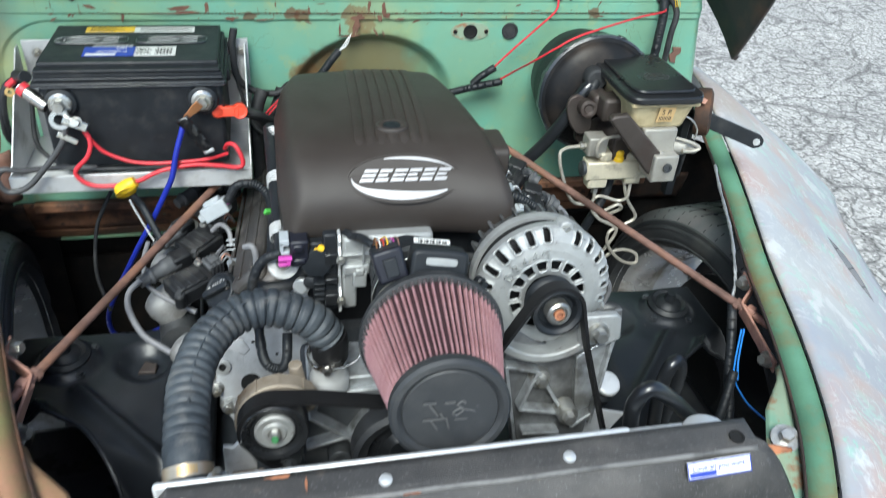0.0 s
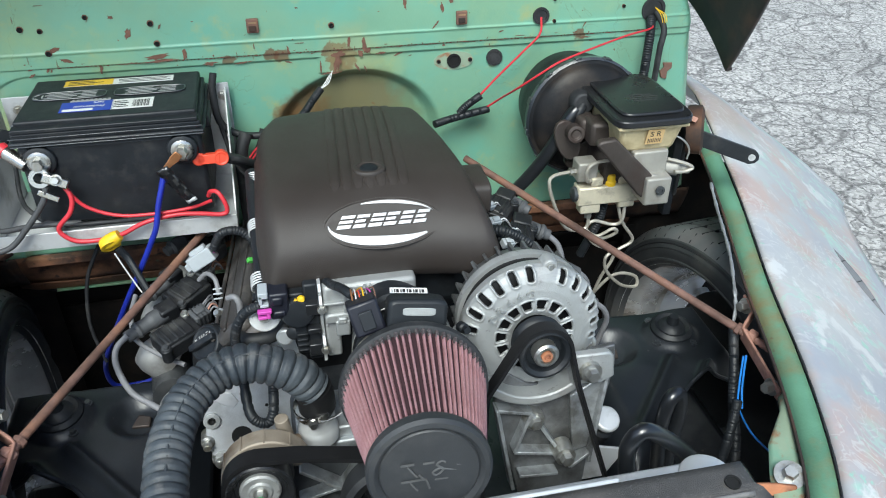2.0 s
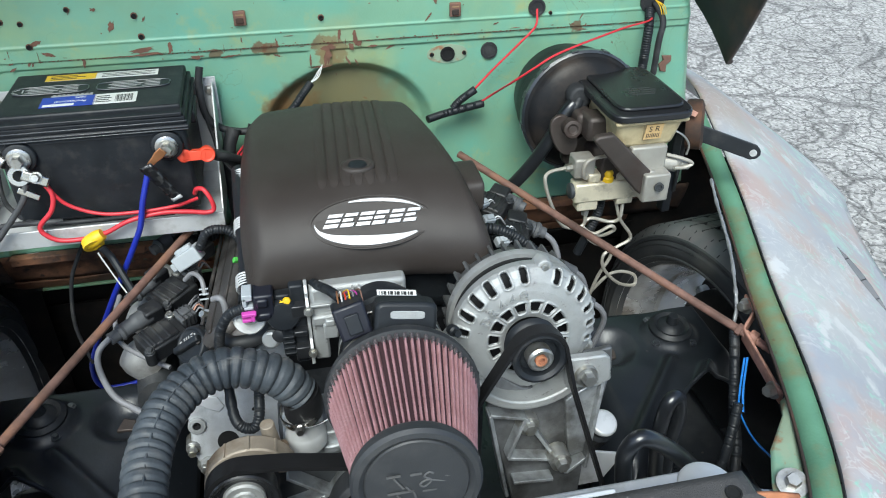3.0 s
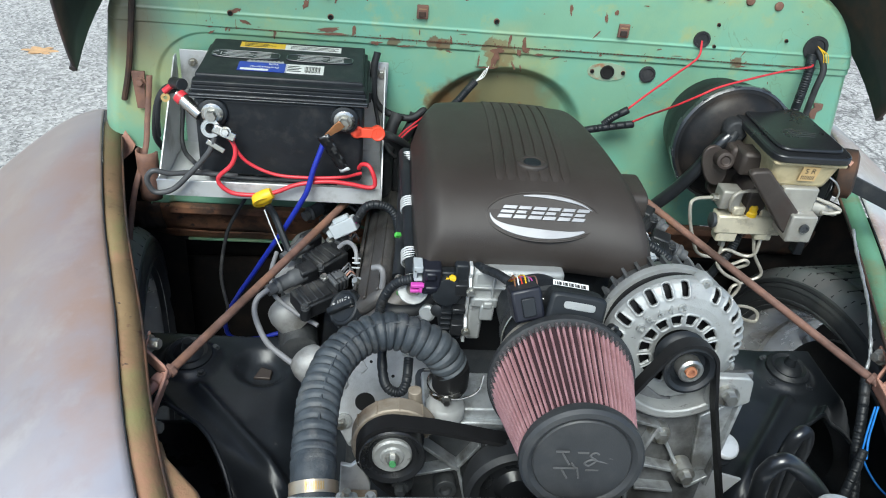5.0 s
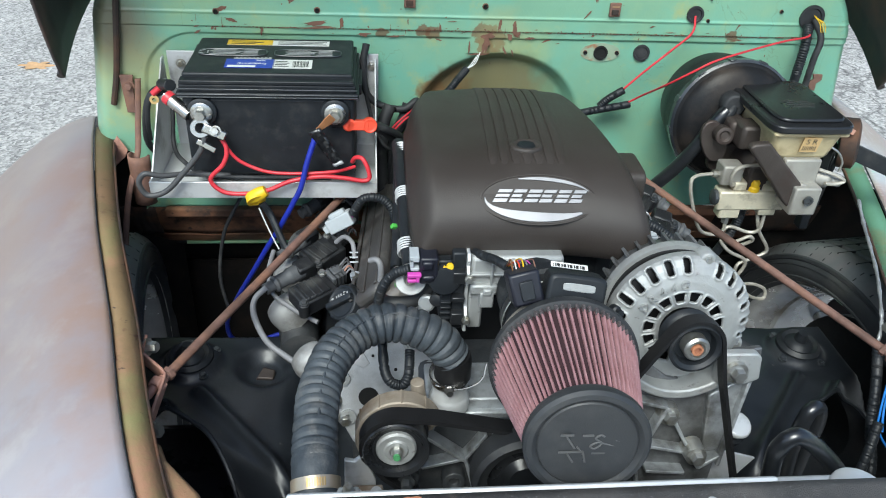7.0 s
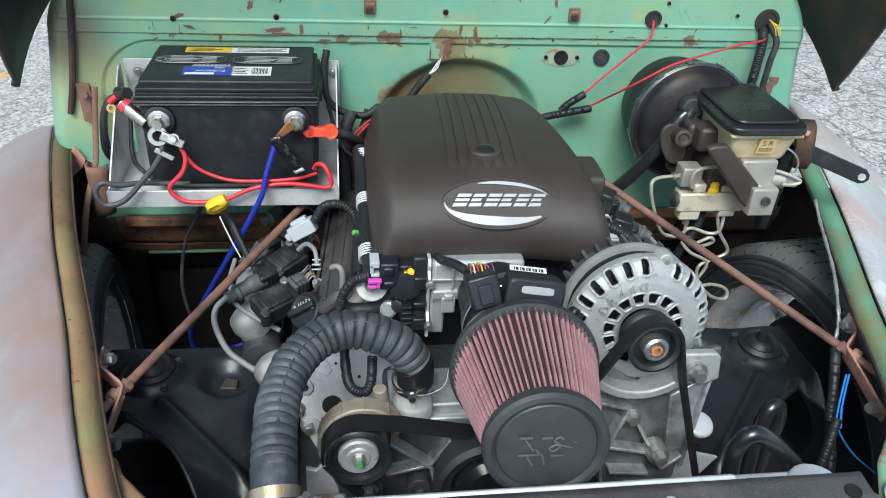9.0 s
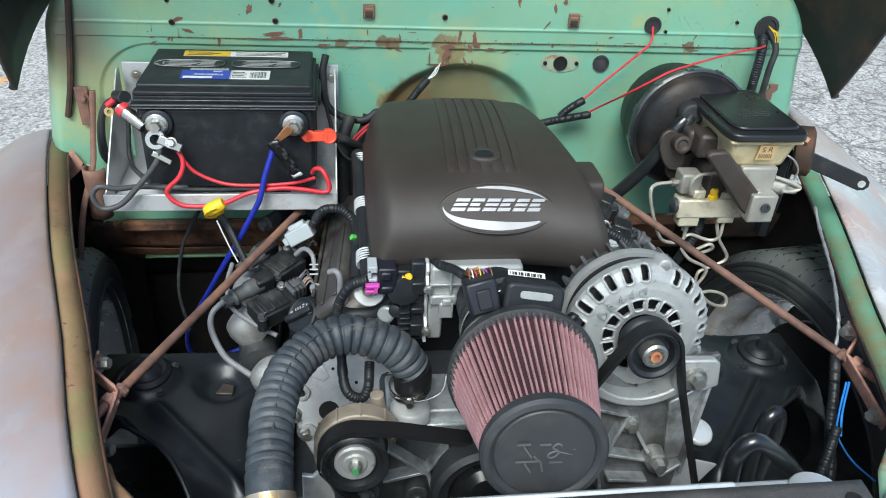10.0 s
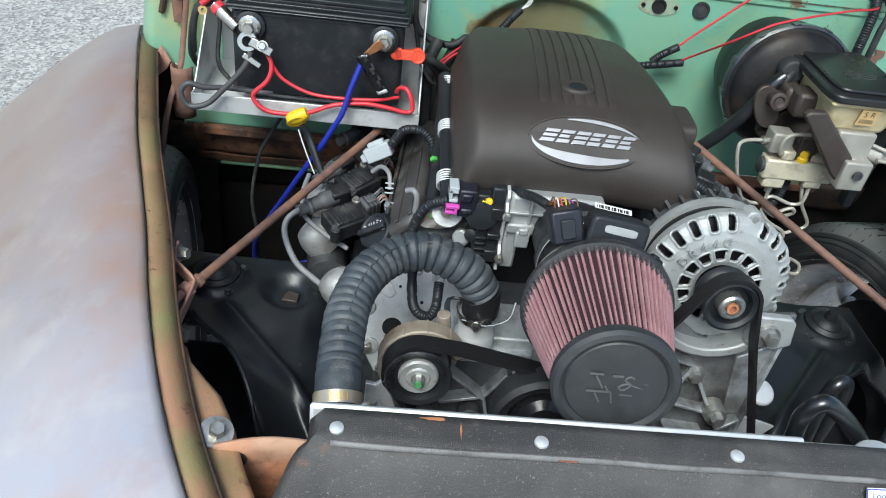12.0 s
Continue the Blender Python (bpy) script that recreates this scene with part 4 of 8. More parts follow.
m_valve = shader("brown_grey_cover", (0.07, 0.067, 0.066), 0.5, 0.3, 0.25, 20, 0.3, 400, [((0.2, 0.18, 0.165), 16, 0.42, 0.1), ((0.06, 0.05, 0.045), 26, 0.38, 0.08)])
m_dark_iron = shader("dark_casting", (0.062, 0.067, 0.073), 0.45, 0.35, 0.3, 20, 0.3, 400, [((0.12, 0.122, 0.125), 18, 0.42, 0.1)])
block = thing("engine_block", "dusty grey cast alloy V8 engine block, low in the bay", "engine", (0.03, 0.5, 0.42))
g = Geo().box((-0.10, 0.30, 0.42), (0.16, 0.74, 0.66), None)
part("crankcase", g, m_dark_iron, block, bevel=0.01)
for s, nm in ((-1, "cylinder_head"), (1, "cylinder_head")):
    m = Matrix.Translation((0.03 + s * 0.135, 0.535, 0.665)) @ pose(0, 0, 0, -ENG, s * 42, 0)
    part(nm, Geo().box((-0.07, -0.13, -0.06), (0.07, 0.2, 0.025), m), m_block, block, bevel=0.006)
    part("valve_cover", Geo().box((-0.05, -0.14, 0.025), (0.05, 0.2, 0.062), m).box((-0.028, -0.135, 0.06), (0.028, 0.195, 0.082), m), m_valve, block, "long dull brown-grey valve cover", bevel=0.009)
    for k in range(3):
        part("cover_rib", Geo().box((-0.03 + 0.022 * k, -0.13, 0.081), (-0.024 + 0.022 * k, 0.19, 0.0845), m), m_valve, block, bevel=0.001)
    for k in range(4):
        g = Geo()
        bolt(g, m @ Vector((s * -0.043, -0.11 + 0.09 * k, 0.062)), (m.to_3x3() @ Vector((0, 0, 1))), 0.006, 1.5, 0.012)
        part("cover_bolt", g, m_steel, block)
# belt black here stands in for the unlit void between hose and filter
part("valley_cover", Geo().box((-0.09, 0.40, 0.62), (0.15, 0.72, 0.74)), m_belt, block, bevel=0.02)
part("intake_runner", Geo().box((-0.095, 0.38, 0.74), (0.155, 0.70, 0.855)), m_black, block, "black plastic intake manifold under the cover", bevel=0.03)
# front cover and water pump casting
wp = thing("water_pump", "grey cast aluminium water pump and front plate with bosses and bolts", "water pump", (-0.1, 0.33, 0.55))
lean = plate((0.0, 0.345, 0.62), (1, 0, 0), (0, 0.36, 1))
out = [(-0.213, 0.046), (-0.205, 0.066), (-0.193, 0.076), (-0.151, 0.086), (-0.09, 0.074), (-0.068, 0.044), (-0.068, -0.06), (-0.12, -0.09), (-0.186, -0.075), (-0.199, -0.05), (-0.213, -0.012), (-0.209, 0.016)]
part("front_plate", Geo().prism(out, 0.012, lean @ Matrix.Translation((0, 0, -0.012))), m_block, wp, "pale scuffed front plate", bevel=0.003)
part("back_casting", Geo().box((-0.2, 0.0, -0.1), (0.12, 0.05, -0.03), plate((0.0, 0.40, 0.62), (1, 0, 0), (0, 0.36, 1))).box((-0.19, 0.375, 0.42), (0.14, 0.42, 0.60)), m_dark_iron, wp, bevel=0.006)
for x, v, r in ((-0.201, 0.019, 0.0115), (-0.193, -0.036, 0.0115), (-0.197, 0.062, 0.010), (-0.112, 0.066, 0.009), (-0.14, 0.076, 0.008), (-0.085, 0.035, 0.008)):
    part("boss", Geo().lathe([(r, -0.01), (r * 0.95, 0.004), (r * 0.45, 0.0045), (r * 0.4, 0.001), (0, 0.001)], lean @ Matrix.Translation((x, v, 0)), 18), m_alu, wp, bevel=0.0006)
for x, v, r in ((-0.201, 0.019, 0.0042), (-0.166, -0.008, 0.0135), (-0.13, 0.03, 0.0022), (-0.16, 0.05, 0.002)):
    part("hole", Geo().lathe([(r, 0), (r, 0.0052 if r == 0.0042 else 0.0008), (0, 0.0008)], lean @ Matrix.Translation((x, v, 0.0002)), 18), m_void, wp)
part("chipped_patch", Geo().prism([(-0.016, 0.004), (-0.008, 0.012), (0.010, 0.008), (0.018, -0.006), (0.010, -0.013), (-0.004, -0.006)], 0.003, lean @ Matrix.Translation((-0.182, 0.046, -0.001))), m_sheet, wp, "bright freshly cast pad", bevel=0.001)
for x, y, z, r in ((-0.197, 0.335, 0.583, 0.008), (-0.178, 0.33, 0.555, 0.007), (-0.21, 0.34, 0.61, 0.006)):
    g = Geo().lathe([(r * 1.6, -0.02), (r * 1.5, 0.0), (0, 0.0)], face_pose((x, y, z)), 16)
    bolt(g, (x, y, z), FWD, r, 1.4, 0.012)
    part("bolt", g, m_steel, wp, bevel=0.0006)
part("pump_body", Geo().box((-0.094, 0.276, 0.55), (0.03, 0.345, 0.668)).box((-0.05, 0.268, 0.640), (0.01, 0.278, 0.652)).box((-0.088, 0.270, 0.57), (-0.082, 0.278, 0.66)), m_alu_dirty, wp, "cast pump body with a raised bar", bevel=0.006)
part("outlet_neck", Geo().lathe([(0.0245, -0.03), (0.0245, -0.016), (0.0225, -0.012), (0.0215, -0.010), (0.0215, 0.012), (0.020, 0.013), (0, 0.013)], axis((-0.067, 0.278, 0.690), (0.0, 0.05, 1)), 32), m_sheet, wp, "machined thermostat outlet neck", smooth=30)
part("lower_casting", Geo().prism([(-0.11, 0.06), (0.05, 0.06), (0.05, -0.08), (-0.1, -0.08)], 0.02, face_pose((0, 0.285, 0.57))), m_dark_iron, wp, bevel=0.003)
for (ax, az), (bx, bz) in (((-0.095, 0.628), (-0.045, 0.588)), ((-0.045, 0.588), (-0.02, 0.625)), ((-0.045, 0.588), (-0.03, 0.53)), ((-0.045, 0.588), (-0.1, 0.575)), ((-0.01, 0.62), (0.03, 0.56))):
    d = Vector((bx - ax, bz - az, 0))
    part("web", Geo().box((0, -0.0022, 0), (d.length, 0.0022, 0.022), face_pose((ax, 0.27, az)) @ Matrix.Rotation(math.atan2(d.y, d.x), 4, "Z")), m_alu_dirty, wp, bevel=0.001)
part("pump_boss", Geo().lathe([(0.016, -0.02), (0.015, 0.008), (0.008, 0.009), (0.006, 0.004), (0, 0.004)], face_pose((-0.058, 0.252, 0.552)), 22), m_dark_iron, wp, bevel=0.001)

# ---- tensioner and idler, crank damper, belt ----
def arc(cx, cy, r, a0, a1, n=14):
    return [(cx + r * math.cos(radians(a0 + (a1 - a0) * k / (n - 1))), cy + r * math.sin(radians(a0 + (a1 - a0) * k / (n - 1)))) for k in range(n)]


ten = thing("belt_tensioner", "tan stained tensioner arm with black grooved idler pulley", "pulley", (-0.136, 0.21, 0.66))
part("arm", Geo().prism(arc(-0.130, 0.0, 0.052, 20, 215, 30) + arc(-0.130, 0.0, 0.039, 215, 20, 30), 0.024, face_pose((0, 0.24, 0.664))), m_tan, ten, "tan stained cast housing", bevel=0.002)
for a in (55, 88, 118, 150):
    part("arm_rib", Geo().box((0.050, -0.001, 0.002), (0.0535, 0.001, 0.0235), face_pose((-0.130, 0.24, 0.664)) @ Matrix.Rotation(radians(a), 4, "Z")), m_tan, ten)
part("stub", Geo().tube([(-0.1035, 0.262, 0.668), (-0.107, 0.262, 0.695), (-0.1085, 0.262, 0.712)], 0.0085, 18, 4, lambda d: 1.15 - 4 * d), m_tan, ten, "tan stained stub", bevel=0.001)
part("stub_foot", Geo().box((-0.118, 0.235, 0.655), (-0.088, 0.27, 0.678)), m_tan, ten, bevel=0.005)
pc = Vector((-0.1358, 0.186, 0.691))
part("pulley", Geo().lathe([(0.0, -0.018), (0.034, -0.018), (0.0375, -0.016), (0.0345, -0.012), (0.0345, 0.010), (0.0375, 0.013), (0.036, 0.015), (0.033, 0.0135), (0.031, 0.0125), (0.027, 0.006), (0, 0.006)], face_pose(pc), 48), m_blackgloss2, ten, "black grooved pulley", smooth=30)
part("dust_cap", Geo().lathe([(0.0225, 0.005), (0.0225, 0.010), (0.0205, 0.0125), (0.014, 0.0115), (0.012, 0.0135), (0.008, 0.0135), (0, 0.0125)], face_pose(pc), 40), m_alu, ten, "bright steel cap", smooth=30)
g = Geo()
bolt(g, pc + FWD * 0.012, FWD, 0.0062, 1.3, 0.010)
part("bolt", g, m_steel, ten)
part("thread", Geo().lathe([(0.004, 0), (0.004, 0.003), (0, 0.003)], face_pose(pc + FWD * 0.0215), 12), m_green_paint, ten, "green paint dot on the thread")
part("pivot", Geo().lathe([(0.018, 0), (0.016, 0.012), (0.009, 0.014), (0.009, 0.02), (0, 0.02)], face_pose((-0.124, 0.2, 0.628)), 24), m_dark_iron, ten)
g = Geo()
bolt(g, Vector((-0.124, 0.182, 0.632)), FWD, 0.007, 1.5, 0.012)
part("pivot_bolt", g, m_dark_iron, ten)
blk = thing("support_plate", "pale cut sheet plate above a tan bolted bracket", "bracket", (-0.173, 0.17, 0.60))
part("plate", Geo().prism([(-0.194, 0.59), (-0.159, 0.59), (-0.158, 0.645), (-0.172, 0.687), (-0.182, 0.676), (-0.193, 0.679)], 0.006, plate((0, 0.180, 0), (1, 0, 0), (0, 0, 1))), m_sheet, blk, bevel=0.0015)
ft = part("foot", Geo().box((-0.187, 0.150, 0.60), (-0.150, 0.172, 0.642)).box((-0.187, 0.146, 0.60), (-0.180, 0.152, 0.650)), m_tan, blk, "tan stained bracket", bevel=0.003)
for x, y in ((-0.180, 0.158), (-0.158, 0.160)):
    g = Geo()
    bolt(g, (x, y, 0.642), (0, -0.3, 1), 0.0045, 1.4, 0.007)
    part("bolt", g, m_steel, ft)
damper = thing("crank_damper", "black rubber and steel damper pulley behind the filter", "pulley", (-0.0, 0.17, 0.6))
dm = face_pose((0.009, 0.165, 0.654))
part("rim", Geo().lathe([(0.046, -0.02), (0.058, -0.02), (0.061, -0.012), (0.061, 0.010), (0.056, 0.016), (0.050, 0.011), (0.044, 0.009), (0.04, -0.016)], dm, 56, True), m_rubber, damper, smooth=30)
part("hub", Geo().lathe([(0.045, -0.016), (0.043, -0.003), (0.026, 0.0), (0.018, 0.008), (0, 0.008)], dm, 40), m_blackgloss2, damper, "glossy black hub", smooth=30)

bm_ = face_pose((0.0, 0.198, 0.70))
g = Geo()
band(g, [(-0.10, -0.10), (-0.150, -0.052)] + arc(-0.1358, -0.009, 0.0385, 200, 84) + [(-0.09, 0.0245), (-0.02, 0.0095), (0.03, -0.001)], 0.022, 0.005, bm_)
belt = one("drive_belt", g, m_belt, "black ribbed serpentine drive belt round the pulleys", "belt")
g = Geo()
band(g, [(0.07, -0.01), (0.10, 0.03)] + arc(0.1856, 0.114, 0.0305, 150, 8) + [(0.2275, 0.065), (0.241, 0.02), (0.262, -0.05), (0.283, -0.118), (0.303, -0.18)], 0.017, 0.004, bm_)
part("alternator_run", g, m_belt, belt)

# ---- alternator ----
m_alu_dull = shader("dull_oily_aluminium", (0.21, 0.215, 0.222), 0.45, 0.6, 0.25, 25, 0.4, 700, [((0.1, 0.1, 0.098), 22, 0.44, 0.1)])
alt = thing("alternator", "silver cast alternator with slotted front housing", "alternator", (0.187, 0.3, 0.72))
ac = Vector((0.187, 0.244, 0.806))
am = face_pose(ac)


PROFILE = [(0.026, -0.004), (0.0265, 0.005), (0.031, 0.0065), (0.047, 0.0065), (0.058, 0.0058), (0.068, 0.0035), (0.076, -0.0005), (0.0815, -0.0060), (0.0838, -0.011), (0.0838, -0.020)]
radial, along, far = [], [], 0.0
for (r0, h0), (r1, h1) in zip(PROFILE, PROFILE[1:]):
    n = max(1, int(math.hypot(r1 - r0, h1 - h0) / 0.0010))
    for k in range(n):
        radial.append((r0 + (r1 - r0) * k / n, h0 + (h1 - h0) * k / n))
radial.append(PROFILE[-1])
for k, (r, h) in enumerate(radial):
    far += math.hypot(r - radial[k - 1][0], h - radial[k - 1][1]) if k else 0.0
    along.append(far)
SLOT_IN = next(q for q, (r, h) in zip(along, radial) if r > 0.0660)


def slot(dx, dy, corner):
    """Distance outside a rounded slot; below zero inside."""
    dx, dy = dx + corner, dy + corner
    return math.hypot(max(dx, 0.0), max(dy, 0.0)) + min(max(dx, dy), 0.0) - corner


def window(q, r, deg):
    """How far a place of the front housing lies outside the nearest air slot: a ring of long outer slots over the shoulder, a ring of short ones round the pulley."""
    k = round((deg - 4) / 15) % 24
    best = 1.0
    if k not in (5, 12, 22):
        off = abs(radians(((deg - 4 - 15 * k + 180) % 360) - 180)) * r
        hi = along[-1] - 0.0095 if 2 <= k <= 12 else along[-1] - 0.005
        best = slot(off - 0.0049, abs(q - (SLOT_IN + hi) / 2) - (hi - SLOT_IN) / 2, 0.0045)
    k = round((deg - 8) / 24) % 15
    off = abs(radians(((deg - 8 - 24 * k + 180) % 360) - 180)) * r
    return min(best, slot(off - (r * radians(12) - 0.0021), abs(r - 0.0395) - 0.0072, 0.0028))


g, steps = Geo(), 480
verts, faces = [], []
for (r, h), q in zip(radial, along):
    for k in range(steps):
        deg = 360 * k / steps
        lip = 0.0012 * math.exp(-((max(0.0, window(q, r, deg)) / 0.0014) ** 2))
        a = radians(deg)
        verts.append(((r + lip * 0.6) * math.cos(a), (r + lip * 0.6) * math.sin(a), h + lip))
for i in range(len(radial) - 1):
    mid, q = (radial[i][0] + radial[i + 1][0]) / 2, (along[i] + along[i + 1]) / 2
    for k in range(steps):
        if window(q, mid, 360 * (k + 0.5) / steps) > 0:
            k2 = (k + 1) % steps
            faces.append((i * steps + k, i * steps + k2, (i + 1) * steps + k2, (i + 1) * steps + k))
g.add(verts, faces, am)
front = part("front_housing", g, m_alu, alt, "silver cast front housing with slots", smooth=60, solid=0.0035)
# rotor's near-black colour gives the slots their shade
part("rotor", Geo().lathe([(0.0775, -0.034), (0.0775, -0.016), (0.070, -0.012), (0, -0.010)], am, 48), m_belt, alt, "rotor inside, coloured near-black for the shade in the slots")
g = Geo()
for k in range(36):
    g.box((0.054, -0.003, -0.014), (0.0765, 0.003, -0.0085), am @ Matrix.Rotation(2 * math.pi * k / 36, 4, "Z") @ Matrix.Translation((0, 0, -0.004)) @ Matrix.Rotation(0.35, 4, "Y"))
part("winding", g, m_copper_dark, alt, "dark copper windings", smooth=0)
part("stator_ring", Geo().lathe([(0.0, -0.046), (0.075, -0.046), (0.075, -0.020), (0, -0.020)], am, 56), m_belt, alt)
part("rear_housing", Geo().lathe([(0.0, -0.092), (0.052, -0.092), (0.064, -0.086), (0.0715, -0.076), (0.0745, -0.046), (0, -0.046)], am, 56), m_alu_dull, alt, bevel=0.001)
part("rear_rim", Geo().lathe([(0.073, -0.055), (0.0805, -0.053), (0.0812, -0.047), (0.080, -0.042), (0.073, -0.042)], am, 72, True), m_alu, alt, "pale cast rim of the rear housing", smooth=30)
for k in range(30):
    part("cooling_fin", Geo().box((0.068, -0.0018, -0.076), (0.0805, 0.0018, -0.052), am @ Matrix.Rotation(2 * math.pi * k / 30, 4, "Z")), m_alu_dull, alt, smooth=0)
for a in (76, 180, 250, 336):
    p = am @ Vector((0.0815 * math.cos(radians(a)), 0.0815 * math.sin(radians(a)), -0.012))
    part("lug", Geo().lathe([(0.0095, -0.012), (0.0098, 0.003), (0.0078, 0.006), (0.004, 0.006), (0.004, 0.003), (0, 0.003)], face_pose(p), 18), m_alu, front, bevel=0.0008)
    g = Geo()
    bolt(g, p + FWD * 0.005, FWD, 0.0036, 1.3, 0.004)
    part("screw", g, m_steel, front, "small bright screw")
for k, ch in enumerate("DR44G"):
    a = radians(150 - 13.2 * k)
    mm = am @ Matrix.Translation((0.0555 * math.cos(a), 0.0555 * math.sin(a), 0.0062)) @ Matrix.Rotation(a - math.pi / 2, 4, "Z")
    lettering(ch, 0.0145, mm, m_alu, "raised_letter", front, 0.003)
pul = part("pulley", Geo().lathe([(0.0, 0.01), (0.026, 0.01), (0.0305, 0.014), (0.029, 0.018)] + [(0.0272 + 0.0018 * (k % 2), 0.02 + 0.002 * k) for k in range(11)] + [(0.0302, 0.044), (0.0302, 0.048), (0.027, 0.049), (0.023, 0.046), (0.021, 0.036), (0, 0.036)], am, 56), m_black, alt, "black grooved pulley", smooth=25)
part("washer", Geo().lathe([(0.0145, 0.034), (0.0145, 0.049), (0.012, 0.0515), (0.009, 0.0515), (0.009, 0.046), (0, 0.046)], am, 32), m_steel, pul, "pale zinc pulley nut", smooth=30)
part("shaft", Geo().lathe([(0.0065, 0.046), (0.0065, 0.052), (0.004, 0.052), (0.0035, 0.048), (0, 0.048)], am, 12), m_rust_orange, pul, "rusty shaft end")
part("sensor", Geo().lathe([(0.007, 0), (0.007, 0.004), (0.005, 0.0055), (0, 0.0055)], am @ Matrix.Translation((-0.03, -0.055, 0.0)), 12), m_alu, front)

# ---- bracket below the alternator ----
bk = thing("alternator_bracket", "cast aluminium accessory bracket with webs and bolts", "bracket", (0.21, 0.22, 0.6))
bp_ = face_pose((0.21, 0.232, 0.69))
out = [(-0.055, 0.07), (-0.03, 0.05), (0.0, 0.043), (0.03, 0.055), (0.045, 0.085), (0.078, 0.088), (0.08, 0.06), (0.07, 0.0), (0.055, -0.06), (0.05, -0.13), (-0.035, -0.13), (-0.05, -0.06), (-0.07, 0.03)]
part("plate", Geo().prism(out, 0.008, bp_), m_alu_dull, bk, bevel=0.002)
part("cheek", Geo().prism([(0.022, 0.028), (0.062, 0.052), (0.05, -0.055), (0.03, -0.06)], 0.016, bp_), m_alu_dirty, bk, "smooth cast cheek", bevel=0.002)
for a, b in (((-0.028, 0.016), (-0.07, 0.028)), ((-0.028, 0.016), (-0.048, -0.04)), ((-0.028, 0.016), (0.026, -0.078)), ((-0.048, -0.04), (0.03, -0.058)), ((0.064, 0.055), (0.05, -0.075)), ((-0.07, 0.028), (-0.048, -0.1)), ((0.026, -0.078), (0.05, -0.06)), ((-0.04, -0.08), (0.01, -0.085))):
    d = Vector((b[0] - a[0], b[1] - a[1], 0))
    ang = math.atan2(d.y, d.x)
    part("web", Geo().box((0, -0.0022, 0.004), (d.length, 0.0022, 0.024), bp_ @ Matrix.Translation((*a, 0)) @ Matrix.Rotation(ang, 4, "Z")), m_alu_dirty, bk, bevel=0.001)
part("saddle", Geo().prism(arc(-0.023, 0.118, 0.083, 215, 325, 16) + arc(-0.023, 0.118, 0.072, 325, 215, 16), 0.03, bp_), m_alu, bk, "curved saddle under the alternator", bevel=0.002)
for at in ((0.247, 0.204, 0.768), (0.187, 0.214, 0.694), (0.224, 0.194, 0.645)):
    g = Geo().lathe([(0.014, -0.02), (0.013, 0.0), (0, 0.0)], axis(at, FWD), 18)
    bolt(g, at, FWD, 0.0085, 1.5, 0.011)
    part("bolt", g, m_steel, bk, "zinc hexagon bolt")
g = Geo().prism([(0.022, 0.034), (0.066, 0.033), (0.072, 0.027), (0.075, -0.002), (0.058, -0.010), (0.022, -0.006)], 0.012, face_pose((0.204, 0.219, 0.755)))
part("ear", g, m_alu, bk, "raised ear for the bolt", bevel=0.0025)
part("lower_foot", Geo().prism([(0.0, 0.02), (0.035, 0.018), (0.074, 0.006), (0.066, -0.004), (0.045, -0.034), (0.0, -0.034)], 0.004, face_pose((0.247, 0.224, 0.600))), m_sheet, bk, "thin bright foot plate", bevel=0.001)
ps = thing("reservoir", "pale power steering reservoir with ribbed cap", "reservoir", (0.305, 0.25, 0.6))
rm = axis((0.3, 0.25, 0.634), (0.1, -0.5, 1))
part("cap", Geo().lathe([(0.017, 0), (0.018, 0.006), (0.016, 0.009), (0.006, 0.010), (0, 0.010)], rm, 24), m_sheet, ps, bevel=0.001)
part("neck", Geo().lathe([(0.02, -0.09), (0.02, -0.012), (0.0155, -0.008), (0.0155, 0.0), (0, 0.0)], rm, 24), m_black, ps)

# ---- throttle body, air meter and filter ----
tb = thing("throttle_body", "cast aluminium throttle body with black actuator", "throttle body", (0.03, 0.30, 0.8))
part("body", Geo().box((-0.045, 0.324, 0.790), (0.066, 0.40, 0.846)), m_alu, tb, bevel=0.005)
part("throat", Geo().lathe([(0.045, 0), (0.045, 0.05), (0.049, 0.052), (0.049, 0.06), (0, 0.06)], axis((0.032, 0.322, 0.80), FWD), 44), m_black, tb, "black rubber throat", smooth=35)
part("step", Geo().box((-0.045, 0.326, 0.740), (-0.027, 0.375, 0.800)).box((-0.045, 0.318, 0.796), (-0.012, 0.34, 0.810)), m_alu, tb, "stepped lower casting", bevel=0.003)
part("boss", Geo().box((-0.033, 0.316, 0.778), (-0.016, 0.335, 0.800)).box((-0.030, 0.314, 0.797), (-0.019, 0.324, 0.806)), m_alu, tb, "bright square boss", bevel=0.002)
for x in (-0.020, 0.004, 0.0115, 0.028):
    part("rib", Geo().box((x - 0.0016, 0.319, 0.806), (x + 0.0016, 0.330, 0.844)), m_alu, tb, bevel=0.001)
part("rib", Geo().box((-0.045, 0.3195, 0.822), (0.004, 0.328, 0.8255)), m_alu, tb, bevel=0.001)
act = part("actuator", Geo().box((-0.067, 0.328, 0.738), (-0.0505, 0.372, 0.850)).box((-0.080, 0.324, 0.752), (-0.066, 0.352, 0.800)).box((-0.084, 0.330, 0.790), (-0.066, 0.360, 0.838)), m_black, tb, "black actuator housing", bevel=0.0025)
part("motor_can", Geo().lathe([(0.019, -0.028), (0.0195, 0.006), (0.017, 0.010), (0.009, 0.011), (0, 0.011)], axis((-0.0755, 0.328, 0.815), FWD), 32), m_black, act, "round black motor can", smooth=35)
